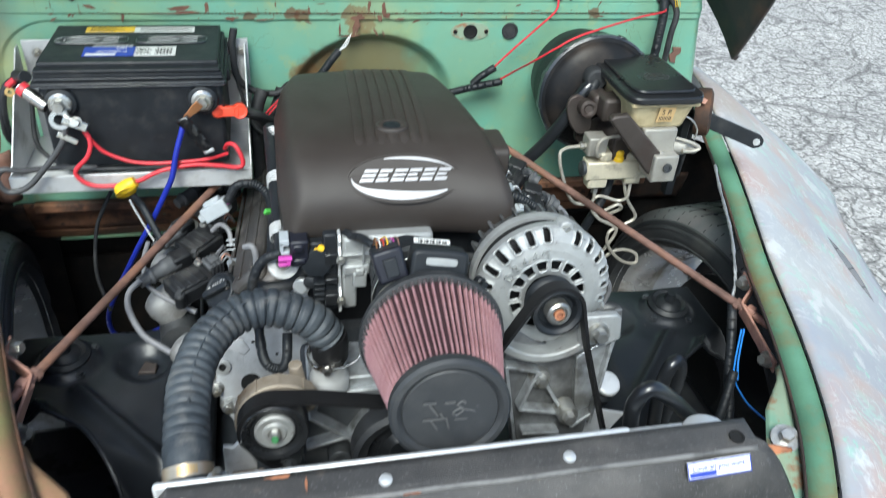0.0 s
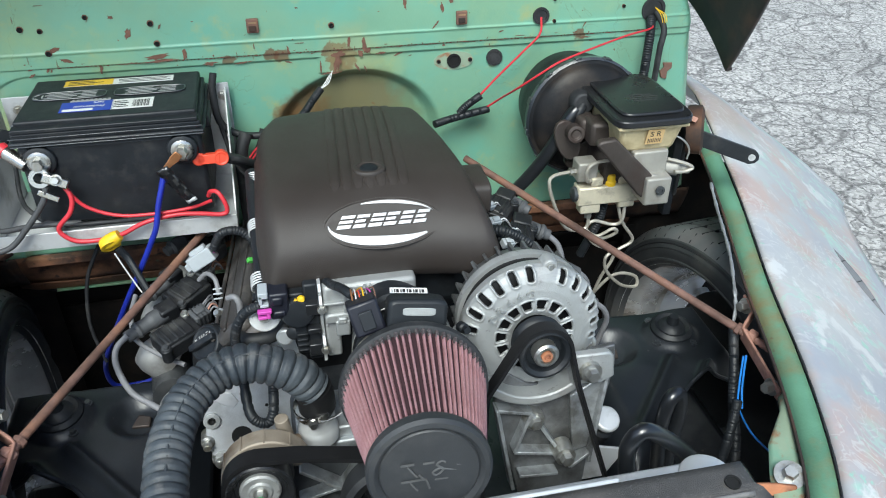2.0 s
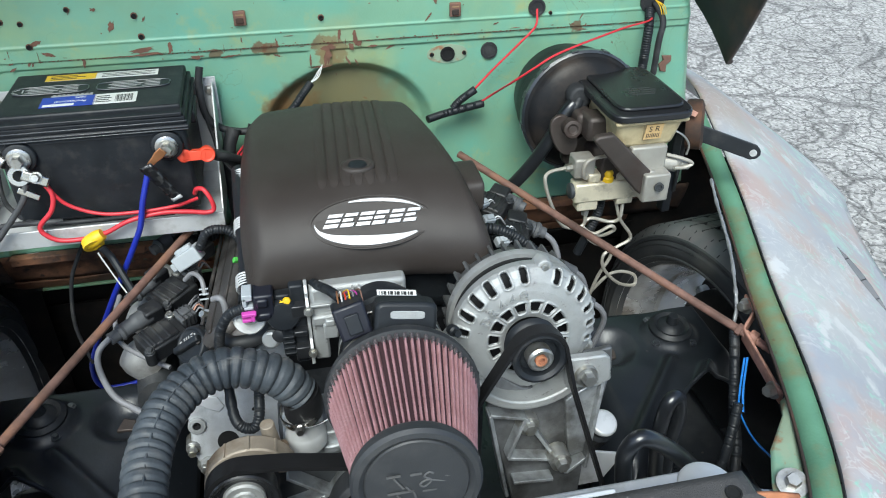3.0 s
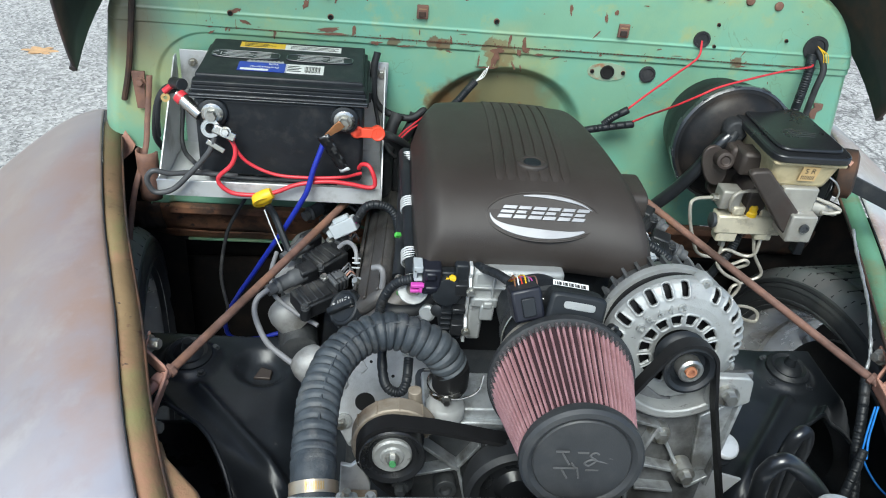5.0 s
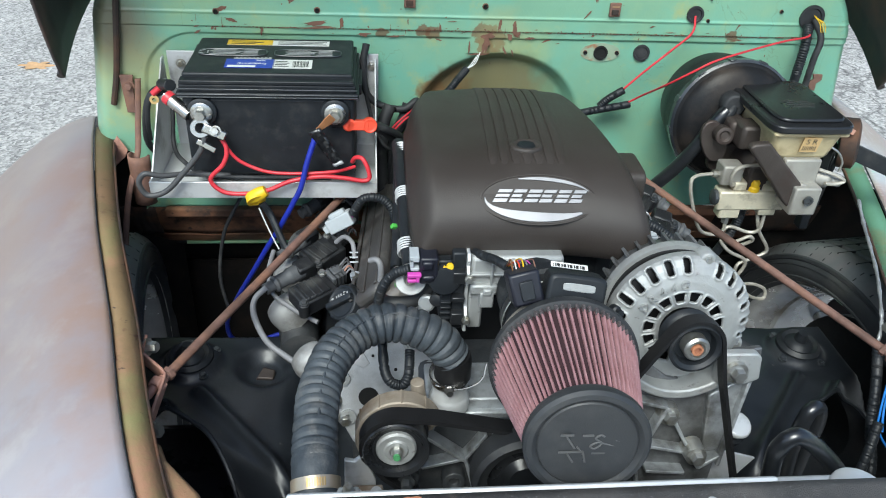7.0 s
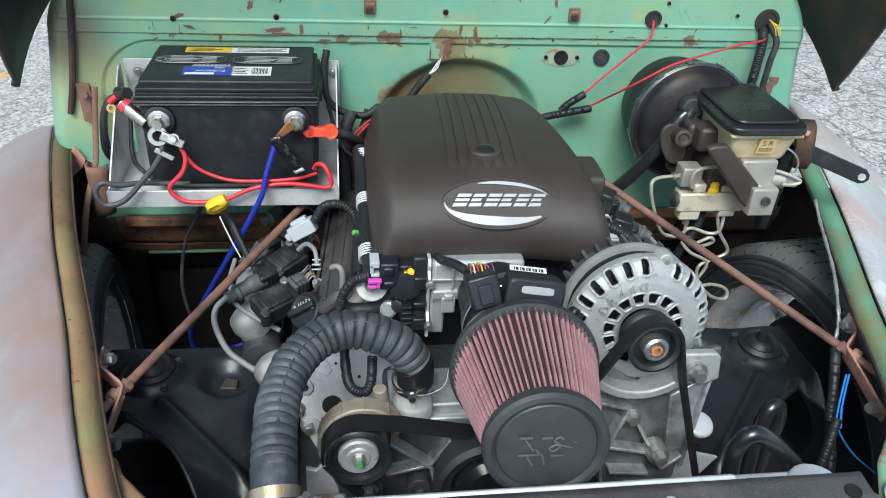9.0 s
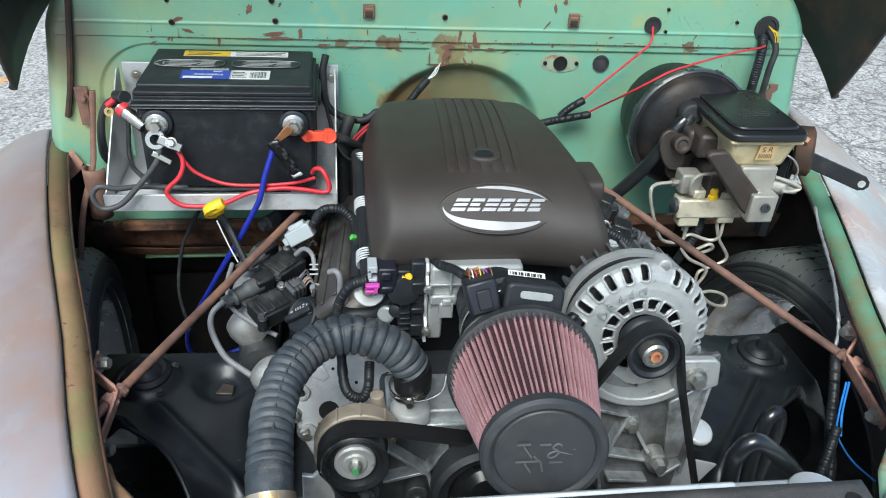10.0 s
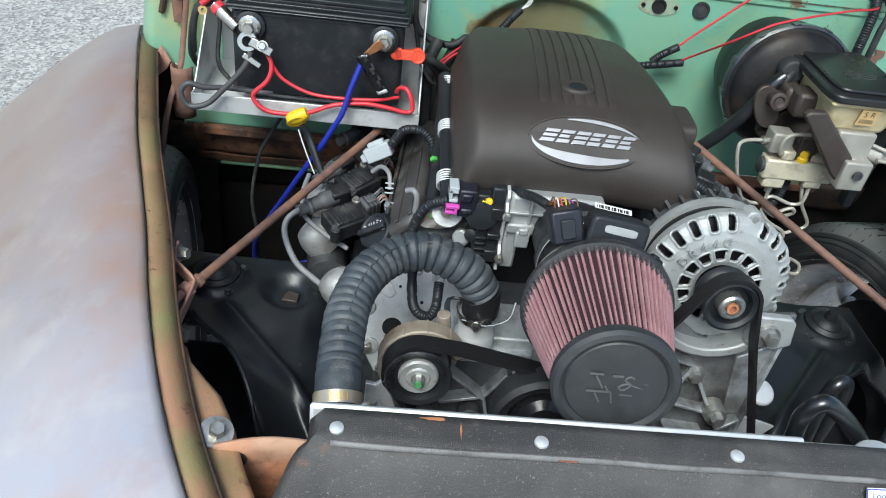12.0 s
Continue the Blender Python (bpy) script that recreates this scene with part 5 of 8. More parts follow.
for z0, z1 in ((0.813, 0.829), (0.752, 0.769), (0.786, 0.793)):
    part("actuator_lug", Geo().box((-0.0665, 0.317, z0), (-0.0505, 0.330, z1)), m_blackgloss2, act, bevel=0.0015)
for z in (0.758, 0.766, 0.774, 0.782):
    part("actuator_rib", Geo().box((-0.0795, 0.3205, z), (-0.0665, 0.326, z + 0.0028)), m_black, act, bevel=0.0008)
g = Geo().lathe([(0.008, -0.012), (0.008, -0.006), (0.0065, -0.005), (0.0065, -0.001), (0.008, 0.0), (0.008, 0.003), (0.0055, 0.0045), (0, 0.0045)], axis((-0.0835, 0.331, 0.781), (-0.4, -1, 0.2)), 20)
part("port", g, m_black, act, smooth=35)
part("end_plug", Geo().lathe([(0.0105, -0.006), (0.0105, 0.001), (0.008, 0.003), (0, 0.003)], axis((-0.0945, 0.338, 0.770), (-0.3, -1, 0.3)), 22), m_alu_dirty, act, "dull round metal plug", smooth=35)
part("flange", Geo().prism([(0.322, 0.738), (0.330, 0.736), (0.378, 0.738), (0.378, 0.850), (0.327, 0.850), (0.322, 0.842), (0.326, 0.834), (0.319, 0.826), (0.319, 0.815), (0.326, 0.806), (0.326, 0.774), (0.318, 0.766), (0.318, 0.754), (0.325, 0.747)], 0.004, Matrix(((0, 0, 1, -0.0500), (1, 0, 0, 0), (0, 1, 0, 0), (0, 0, 0, 1)))), m_sheet, tb, "bright machined flange edge", bevel=0.0008)
for z in (0.760, 0.821):
    g = Geo()
    bolt(g, (-0.0475, 0.3165, z), FWD, 0.0042, 1.3, 0.006)
    part("screw", g, m_steel, act)
con = part("connector", Geo().box((-0.106, 0.318, 0.813), (-0.084, 0.350, 0.849)).box((-0.103, 0.314, 0.835), (-0.090, 0.320, 0.846)).box((-0.103, 0.315, 0.818), (-0.088, 0.320, 0.826)), m_navy, tb, "dark navy plug", bevel=0.003)
part("lock", Geo().box((-0.1165, 0.318, 0.832), (-0.1065, 0.340, 0.836)).box((-0.1175, 0.318, 0.844), (-0.1065, 0.340, 0.852)).box((-0.1175, 0.318, 0.836), (-0.113, 0.340, 0.848)), m_plugblue, con, "pale grey lock tab", bevel=0.001)
part("clip", Geo().box((-0.120, 0.313, 0.826), (-0.104, 0.320, 0.830)).box((-0.120, 0.313, 0.819), (-0.110, 0.320, 0.8225)).box((-0.110, 0.313, 0.819), (-0.106, 0.320, 0.8285)), m_magenta, con, "magenta clip", bevel=0.0008)
for x, z, r in ((-0.076, 0.831, 0.0042), (-0.070, 0.834, 0.0048), (-0.071, 0.828, 0.003)):
    part("dab", Geo().lathe([(r, 0), (r * 0.8, 0.003), (0, 0.0035)], axis((x, 0.3245, z), (0, -1, 0.3)), 10), m_yellow, act, "yellow paint dab")

fb, fcap = Vector((0.0347, 0.1669, 0.8151)), Vector((0.0265, 0.048, 0.8325))
fn = (fcap - fb).normalized()
flen = (fcap - fb).length
maf = thing("air_flow_meter", "black plastic air flow meter with plug and label", "sensor", (0.035, 0.22, 0.82))
part("duct", Geo().lathe([(0.05, -0.05), (0.054, -0.046), (0.054, -0.03), (0.049, -0.028), (0.049, 0.0), (0.053, 0.004), (0.053, 0.03), (0, 0.03)], axis((0.034, 0.228, 0.822), fn), 48), m_black, maf, smooth=30)
part("clamp", Geo().lathe([(0.0555, -0.008), (0.0555, 0.008), (0.053, 0.008), (0.053, -0.008)], axis((0.034, 0.235, 0.821), fn), 48, True), m_blackgloss2, maf, "glossy black band", smooth=30)
part("clamp_edge", Geo().lathe([(0.0552, 0.008), (0.0562, 0.009), (0.0552, 0.010)], axis((0.034, 0.235, 0.821), fn), 48, True), m_steel, maf, "bright rim of the band", smooth=30)
box_m = plate((0.045, 0.213, 0.882), (1, -0.05, -0.13), (0, 0.35, 1))
hb = part("sensor_box", Geo().prism(oval(0.031, 0.0195, 28, 6, 0.0, -0.002), 0.028, box_m @ Matrix.Translation((0, 0, -0.012))), m_black, maf, "black sensor housing", bevel=0.004)
part("label", Geo().box((-0.006, 0.007, 0.0165), (0.033, 0.0135, 0.017), box_m @ Matrix.Translation((-0.022, 0.003, -0.003)) @ Matrix.Rotation(-0.9, 4, "X")), m_sticker, hb, "pale grey barcode label", smooth=0)
g = Geo()
for k in range(16):
    x = -0.004 + 0.0022 * k
    g.box((x, 0.0075, 0.0171), (x + 0.0006 + 0.0008 * (k % 3), 0.0115, 0.0173), box_m @ Matrix.Translation((-0.022, 0.003, -0.003)) @ Matrix.Rotation(-0.9, 4, "X"))
part("bar", g, m_ink, hb, smooth=0)
part("name_plate", Geo().prism(oval(0.017, 0.0042, 24, 5, 0.012, -0.004), 0.0012, box_m @ Matrix.Translation((-0.011, 0.009, 0.0158))), m_alu, hb, "grey raised plate", bevel=0.0005)
pl = part("plug", Geo().box((-0.017, -0.018, -0.014), (0.015, 0.017, 0.016), plate((-0.006, 0.216, 0.885), (1, 0.1, 0.22), (-0.2, 0.4, 1))), m_navy, maf, "black wiring plug", bevel=0.003)
part("plug_latch", Geo().box((-0.008, -0.012, 0.016), (0.006, 0.008, 0.0195), plate((-0.006, 0.216, 0.885), (1, 0.1, 0.22), (-0.2, 0.4, 1))), m_black, pl, bevel=0.001)
for k, ma in enumerate((m_copper, m_white, m_orange, m_yellow, m_grey_wire, m_magenta, m_rust)):
    part("wire", Geo().tube([(-0.016 + 0.0008 * k, 0.268, 0.872 + 0.001 * (k % 3)), (-0.017 + 0.0024 * k, 0.254, 0.886 + 0.003 * (k % 2)), (-0.018 + 0.0038 * k, 0.240, 0.900 - 0.0015 * (k % 3)), (-0.018 + 0.0040 * k, 0.224, 0.897)], 0.0008, 6, 5), ma, pl)
part("fitting", Geo().lathe([(0.006, 0), (0.006, 0.008), (0.004, 0.01), (0.004, 0.016), (0, 0.016)], axis((0.096, 0.225, 0.845), (0.3, -1, 0.3)), 10), m_black, maf, "short black nipple")

filt = thing("air_filter", "cone air filter with dusty pink pleats and black cap", "air filter", tuple(fb))
fm = axis(fb, fn)
# dark colour of the inner cone stands in for shade between the pleats
m_pleat_shade = shader("pleat_gap_shade", (0.035, 0.014, 0.018), 0.9)
m_pleat = shader("oiled_cotton", (0.45, 0.235, 0.25), 0.75, 0, 0.12, 25, 0.9, 1500, [((0.5, 0.3, 0.31), 700, 0.42, 0.08), ((0.28, 0.11, 0.12), 20, 0.38, 0.15)])
m_mesh_end = shader("greyed_mesh_end", (0.075, 0.06, 0.063), 0.6, 0.2, 0.4, 600, 0.6, 1500, [((0.22, 0.2, 0.2), 500, 0.42, 0.06)])
m_flange = shader("tan_flange", (0.3, 0.27, 0.23), 0.45, 0.2, 0.2, 30, 0.2)
N_PL = 66
pleat = Geo()
rows = []
for i in range(13):
    u = i / 12
    h, r0 = 0.002 + (flen - 0.010) * u, 0.0748 + (0.0538 - 0.0748) * u
    row = []
    for a, deep in ((-0.20, 0.0065), (-0.205, 0.0032), (-0.185, 0.0014), (-0.11, 0.0003), (0.0, 0.0), (0.11, 0.0003), (0.185, 0.0014), (0.205, 0.0032), (0.20, 0.0065)):
        ang = a * 2 * math.pi / N_PL
        row.append(((r0 - deep) * math.cos(ang), (r0 - deep) * math.sin(ang), h))
    rows.append(row)
first = mesh_of("pleat", pleat.grid(rows), m_pleat, smooth=70)
for k in range(N_PL):
    ob = first if k == 0 else new("pleat", first.data)
    ob.parent = filt
    ob.matrix_basis = Matrix.Translation(-fb) @ fm @ Matrix.Rotation(2 * math.pi * (k + 0.1 * math.sin(k * 1.9)) / N_PL, 4, "Z")
part("core", Geo().lathe([(0.0706, 0.0), (0.0502, flen - 0.008)], fm, 66), m_pleat_shade, filt, "inner cone coloured dark for the shade between pleats")
ends = Geo()
for k in range(N_PL):
    a = 2 * math.pi * (k + 0.1 * math.sin(k * 1.9)) / N_PL
    ends.lathe([(0.0016, -0.003), (0.0021, 0.0), (0.0021, 0.008), (0.0014, 0.0105), (0, 0.011)], fm @ Matrix.Rotation(a, 4, "Z") @ Matrix.Translation((0.0733, 0, -0.001)) @ Matrix.Rotation(-0.17, 4, "Y"), 8)
tagged(part("pleat_end", ends, m_mesh_end, filt, "dark wire mesh ends"), kind="stuff")
part("flange_ring", Geo().lathe([(0.05, -0.034), (0.068, -0.034), (0.0695, -0.03), (0.0695, -0.022), (0.066, -0.018), (0.05, -0.018)], fm, 56, True), m_flange, filt, "dull tan flange ring", smooth=30)
part("base_ring", Geo().lathe([(0.05, -0.018), (0.070, -0.016), (0.0765, -0.012), (0.0782, -0.006), (0.0775, -0.001), (0.073, 0.001), (0.05, 0.001)], fm, 64, True), m_rubber, filt, "black rubber base ring", smooth=30)
cap = part("end_cap", Geo().lathe([(0.05, -0.012), (0.0555, -0.011), (0.0572, -0.007), (0.0572, 0.001), (0.0545, 0.0045), (0.050, 0.005), (0.0465, 0.003), (0.0455, 0.0015), (0.044, 0.003), (0.0, 0.0035)], axis(fcap, fn), 72), m_cap, filt, "black rubber end cap with raised marks", smooth=30)
cm = plate(fcap + fn * 0.0034, (1, 0, 0), UPE)
g = Geo()
for a, b in (((-0.026, 0.013), (-0.014, 0.013)), ((-0.006, 0.012), (0.004, 0.012)), ((-0.020, 0.011), (-0.012, -0.002)), ((-0.026, -0.006), (-0.004, -0.006)), ((-0.004, -0.006), (-0.001, -0.018)), ((-0.018, -0.008), (-0.012, -0.018)), ((0.004, -0.008), (0.016, -0.008)), ((-0.010, 0.0), (-0.006, -0.006))):
    d = Vector((b[0] - a[0], b[1] - a[1], 0))
    g.box((0, -0.0008, 0), (d.length, 0.0008, 0.0014), cm @ Matrix.Translation((*a, 0)) @ Matrix.Rotation(math.atan2(d.y, d.x), 4, "Z"))
g.tube([cm @ Vector(p) for p in ((0.014, 0.010, 0.0006), (0.010, 0.012, 0.0006), (0.006, 0.008, 0.0006), (0.012, 0.003, 0.0006), (0.006, -0.003, 0.0006), (0.002, 0.0, 0.0006), (0.008, 0.004, 0.0006), (0.016, 0.002, 0.0006), (0.026, 0.0, 0.0006), (0.030, 0.004, 0.0006), (0.024, 0.006, 0.0006))], 0.0009, 6, 5)
tagged(part("raised_mark", g, m_mark, cap, "raised strokes of a maker's mark"), kind="stuff")

# ---- engine cover ----
COVER = [(0.347, 0.834), (0.339, 0.850), (0.338, 0.872), (0.346, 0.893), (0.366, 0.913), (0.395, 0.927), (0.44, 0.935), (0.52, 0.937), (0.60, 0.932), (0.66, 0.921), (0.695, 0.905), (0.712, 0.88)]


def cover_sides(y):
    left = float(np.interp(y, [0.33, 0.345, 0.40, 0.60, 0.66, 0.70, 0.712], [-0.106, -0.108, -0.113, -0.112, -0.095, -0.058, -0.03]))
    right = float(np.interp(y, [0.33, 0.345, 0.39, 0.46, 0.50, 0.54, 0.66, 0.70, 0.712], [0.177, 0.176, 0.168, 0.160, 0.155, 0.150, 0.135, 0.115, 0.09]))
    return left, right


ec = thing("engine_cover", "dark brown-grey moulded plastic engine cover with emblem", "engine cover", (0.03, 0.5, 0.86))
rows = []
ys = [p.x for p in spline([(y, z, 0) for y, z in COVER], 5)]
zs = [p.y for p in spline([(y, z, 0) for y, z in COVER], 5)]
for y, z in zip(ys, zs):
    a, b = cover_sides(y)
    c, w = (a + b) / 2, (b - a) / 2
    row = [(a - 0.003, y, z - 0.085), (a - 0.002, y, z - 0.055)]
    for j in range(41):
        u = -1 + 2 * j / 40
        u = math.copysign(1 - (1 - abs(u)) ** 1.25, u)
        crown = 0.006 * u * u + 0.045 * (max(0.0, abs(u) - 0.84) / 0.16) ** 2.2
        row.append((c + w * u, y, z - crown))
    row += [(b + 0.002, y, z - 0.055), (b + 0.003, y, z - 0.085)]
    lim = 0.834
    rows.append([(p[0], p[1] - 0.014 * soft((p[0] - 0.05) / 0.11) * (1 - soft((y - 0.35) / 0.10)), max(p[2], lim + 0.004 * abs((p[0] - c) / w) ** 3) if y < 0.42 else p[2]) for p in row])
part("shell", Geo().grid(rows), m_cover, ec, smooth=50, solid=0.003)
def cover_top(x, y):
    """Height of the shell at a place of its upper face."""
    a, b = cover_sides(y)
    c, w = (a + b) / 2, (b - a) / 2
    u = abs(x - c) / w
    return float(np.interp(y, ys[12:], zs[12:])) - 0.006 * u * u - 0.045 * (max(0.0, u - 0.84) / 0.16) ** 2.2


for k in range(7):
    rows = []
    for i in range(41):
        y = 0.402 + (0.682 - 0.402) * i / 40
        mid = -0.0155 + 0.0139 * k + 0.014 * i / 40
        near = min(1.0, i / 1.5)
        half, tall = 0.0060 * (0.6 + 0.4 * near), 0.0019 * near
        top = cover_top(mid, y)
        rows.append([(mid - half, y, top - 0.003), (mid - half * 0.94, y, top + tall * 0.8), (mid - half * 0.8, y, top + tall), (mid + half * 0.8, y, top + tall), (mid + half * 0.94, y, top + tall * 0.8), (mid + half, y, top - 0.003)])
    part("rib", Geo().grid(rows), m_cover, ec, smooth=50)
part("fastener_recess", Geo().lathe([(0.0, 0.0005), (0.008, 0.0008), (0.0125, 0.0034), (0.0145, 0.0040), (0.0175, 0.0030), (0.0185, 0.0008), (0.0185, -0.004)], axis((0.029, 0.436, 0.9355), (0, -0.04, 1)) @ Matrix.Diagonal((1.12, 0.9, 1, 1)), 40), m_cover, ec, "round dished fastener recess", smooth=60)
part("fastener", Geo().lathe([(0.0115, 0.0015), (0.0105, 0.0028), (0.006, 0.0032), (0.0, 0.0026)], axis((0.029, 0.436, 0.9355), (0, -0.04, 1)), 28), m_black, ec, "dark fastener head", smooth=50)
part("side_outlet", Geo().prism(oval(0.034, 0.022, 28, 5), 0.06, plate((0.118, 0.437, 0.893), (0, 1, 0.02), (0, 0, 1))), m_cover, ec, "rounded duct end at the side", bevel=0.003)
# emblem: swooshes and slanted blocks on the sloping front
em = plate((0.034, 0.3585, 0.9035), (1, -0.03, 0.0), (0, 0.70, 0.71))
base = part("emblem_base", Geo().prism(oval(0.068, 0.0295, 40, 2.0), 0.002, em @ Matrix.Translation((0, 0, 0.0005))), m_cover, ec, "oval emblem pad", bevel=0.0008)
rim_line = [em @ Vector((x, y, 0.0022)) for x, y in oval(0.0685, 0.030, 48)]
part("emblem_rim", Geo().tube(rim_line + rim_line[:1], 0.0012, 6, 1), m_cover, base, "raised rim of the emblem pad")
for k, w in enumerate((0.0165, 0.0150, 0.0160, 0.0150, 0.0150, 0.0150)):
    x, mm = -0.0535 + 0.0177 * k + (0.0012 if k else 0.0), em @ Matrix.Translation((0, 0, 0.002))
    g = Geo()
    for lo, hi in ((-0.0040, 0.0008), (0.0022, 0.0062), (0.0076, 0.0120)):
        tuck = 0.003 if lo > 0 and lo < 0.005 and k % 2 else 0.0
        g.prism([(x + lo * 0.55, lo), (x + w - tuck + lo * 0.55, lo), (x + w - tuck + hi * 0.55, hi), (x + hi * 0.55, hi)], 0.0022, mm)
    part("emblem_block", g, m_silver, base, "bright slanted emblem block", bevel=0.0004)


def crescent(a0, a1, w, h, thick, cx, cy, n=26):
    outer, inner = [], []
    for k in range(n):
        t = k / (n - 1)
        a = radians(a0 + (a1 - a0) * t)
        outer.append((cx + w * math.cos(a), cy + h * math.sin(a)))
        q = thick * math.sin(math.pi * min(1.0, t * 0.9 + 0.02)) ** 0.8
        inner.append((cx + (w - q * 0.6) * math.cos(a), cy + (h - q) * math.sin(a)))
    return outer + inner[::-1]


part("swoosh", Geo().prism(crescent(176, 322, 0.0645, 0.0270, 0.0120, 0, 0.0), 0.002, em @ Matrix.Translation((0, 0, 0.002))), m_silver, base, "bright lower swoosh", bevel=0.0005)
part("swoosh", Geo().prism(crescent(22, 112, 0.0645, 0.0270, 0.0045, 0, 0.0), 0.002, em @ Matrix.Translation((0, 0, 0.002))), m_silver, base, "bright upper swoosh", bevel=0.0005)

# ---- coolant hose ----
def ribbed(pitch, depth):
    return lambda d: 1.0 + depth * (abs(math.sin(math.pi * d / pitch)) ** 0.7 - 0.5)


m_clamp = shader("tarnished_clamp", (0.5, 0.42, 0.32), 0.38, 0.8, 0.15, 40, 0.1)
hose = thing("radiator_hose", "ribbed black rubber upper radiator hose, bent over the engine front", "hose", (-0.21, 0.1, 0.74))
HP = [(-0.215, 0.066, 0.733), (-0.218, 0.10, 0.754), (-0.219, 0.145, 0.765), (-0.217, 0.19, 0.770), (-0.204, 0.237, 0.776), (-0.178, 0.268, 0.783), (-0.145, 0.279, 0.788), (-0.113, 0.277, 0.782), (-0.085, 0.273, 0.767), (-0.068, 0.272, 0.742)]
part("ribbed_hose", Geo().tube(HP[1:], 0.0212, 30, 40, lambda d: 1.0 + 0.16 * (min(1.0, 1.25 * abs(math.sin(math.pi * d / 0.0119))) ** 0.75 - 0.5) + 0.014 * math.sin(d * 97) + 0.010 * math.sin(d * 331)), m_hose, hose, smooth=50)
part("seam", Geo().tube([(p[0] + 0.004, p[1] - 0.009, p[2] + 0.0203) for p in HP[2:-2]], 0.0013, 6, 24, lambda d: 0.8 + 0.35 * math.sin(d * 260)), m_hose, hose)
part("cuff", Geo().tube([HP[0], HP[1], Vector(HP[1]).lerp(Vector(HP[2]), 0.35)], 0.0226, 28, 6, lambda d: 1.0 - 0.06 * max(0.0, d - 0.045) / 0.01), m_hose, hose, "smooth hose cuff")
part("cuff", Geo().tube([HP[-1], (-0.066, 0.272, 0.733), (-0.0655, 0.274, 0.712)], 0.0222, 28, 6), m_belt, hose, "smooth hose cuff")
mm = axis((-0.2165, 0.084, 0.746), (-0.07, 0.86, 0.5))
cl = part("clamp", Geo().lathe([(0.0228, -0.006), (0.0242, -0.006), (0.0242, 0.006), (0.0228, 0.006)], mm, 36, True), m_clamp, hose, "tarnished steel worm clamp", smooth=30)
g = Geo()
for k in range(8):
    a = -0.4 + 0.1 * k
    g.box((0.0242, -0.0008, -0.004), (0.0246, 0.0008, 0.004), mm @ Matrix.Rotation(radians(95) + a, 4, "Z"))
part("slot", g, m_brass, cl, smooth=0)
mm = axis((-0.0695, 0.273, 0.713), (0.12, 0.1, -1))
part("clamp", Geo().lathe([(0.0226, -0.005), (0.0242, -0.005), (0.0242, 0.005), (0.0226, 0.005)], mm, 36, True), m_chrome, hose, "bright wire clamp", smooth=30)
part("clamp_tail", Geo().tube([(-0.088, 0.255, 0.712), (-0.06, 0.247, 0.712), (-0.035, 0.25, 0.722), (-0.028, 0.26, 0.74)], 0.0012, 6, 6), m_chrome, hose)
g = Geo()
bolt(g, (-0.072, 0.248, 0.711), (0, -1, 0.2), 0.005, 1.2, 0.01)
part("clamp_screw", g, m_chrome, hose)

# ---- radiator with black cover panel ----
rad = thing("radiator", "aluminium radiator behind a black cover panel", "radiator", (0.045, 0.06, 0.4))
part("top_tank", Geo().box((-0.232, 0.026, 0.66), (0.335, 0.078, 0.745)).box((-0.236, 0.0195, 0.74), (0.2, 0.0265, 0.8085)), m_sheet, rad, "bright aluminium top tank", bevel=0.004)
part("core", Geo().box((-0.22, 0.035, 0.36), (0.32, 0.075, 0.70)), m_dark_iron, rad)
part("inlet", Geo().lathe([(0.019, -0.02), (0.019, 0.02), (0, 0.02)], axis((-0.215, 0.07, 0.728), (0, 0.8, 0.6)), 24), m_sheet, rad)
g = Geo()
bolt(g, (-0.184, 0.040, 0.786), (0, 0, 1), 0.0045, 1.5, 0.012)
part("bolt", g, m_steel, rad)
part("tab", Geo().box((-0.194, 0.028, 0.74), (-0.174, 0.050, 0.786)), m_alu, rad, bevel=0.003)
rc = part("filler_cap", Geo().lathe([(0.027, 0), (0.029, 0.006), (0.029, 0.011), (0.024, 0.014), (0.012, 0.0155), (0, 0.0155)], axis((0.317, 0.054, 0.736), (0, -0.05, 1)), 40).box((-0.038, -0.009, 0.004), (0.038, 0.009, 0.009), axis((0.317, 0.054, 0.736), (0, -0.05, 1))), m_sheet, rad, "bright pressed radiator cap", bevel=0.0015)
lettering("OPEN HOT", 0.0095, plate((0.317, 0.048, 0.7522), (1, 0.05, 0), (0, 1, 0.02)), m_grey_ink, "embossed_word", rc, 0.0006)

pan = thing("radiator_cover", "black fibre radiator cover panel, folded along its top edge", "panel", (0.045, -0.02, 0.5))
rows = []
for i in range(31):
    u = i / 30
    row = []
    for j in range(49):
        v = 2 * j / 48 - 1
        wide = 0.283 + 0.115 * max(0.0, u - 0.1) ** 0.9 * (1.2 if v < 0 else 1.35)
        x = 0.048 + v * wide
        if u < 0.15:
            y, z = 0.019 - 0.034 * (u / 0.15), 0.808 - 0.003 * (u / 0.15)
        else:
            q = (u - 0.15) / 0.85
            y, z = -0.015 - 0.012 * (1 - (1 - min(1.0, q * 6)) ** 2) - 0.105 * q, 0.805 - 0.010 * min(1.0, q * 6) ** 2 - 0.27 * q
        tuck = max(0.0, abs(v) - 0.965) / 0.035
        z -= 0.016 * tuck**1.5
        z += 0.0012 * noise.noise((x * 9, u * 5, 1.0)) 
        y += 0.004 * noise.noise((x * 5, u * 4, 7.0)) * min(1.0, u * 4)
        row.append((x, y, z))
    rows.append(row)
part("sheet", Geo().grid(rows), m_panel, pan, smooth=60, solid=0.004)
# one pale strip holds both the fold's wear and its highlight, as colour
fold = []
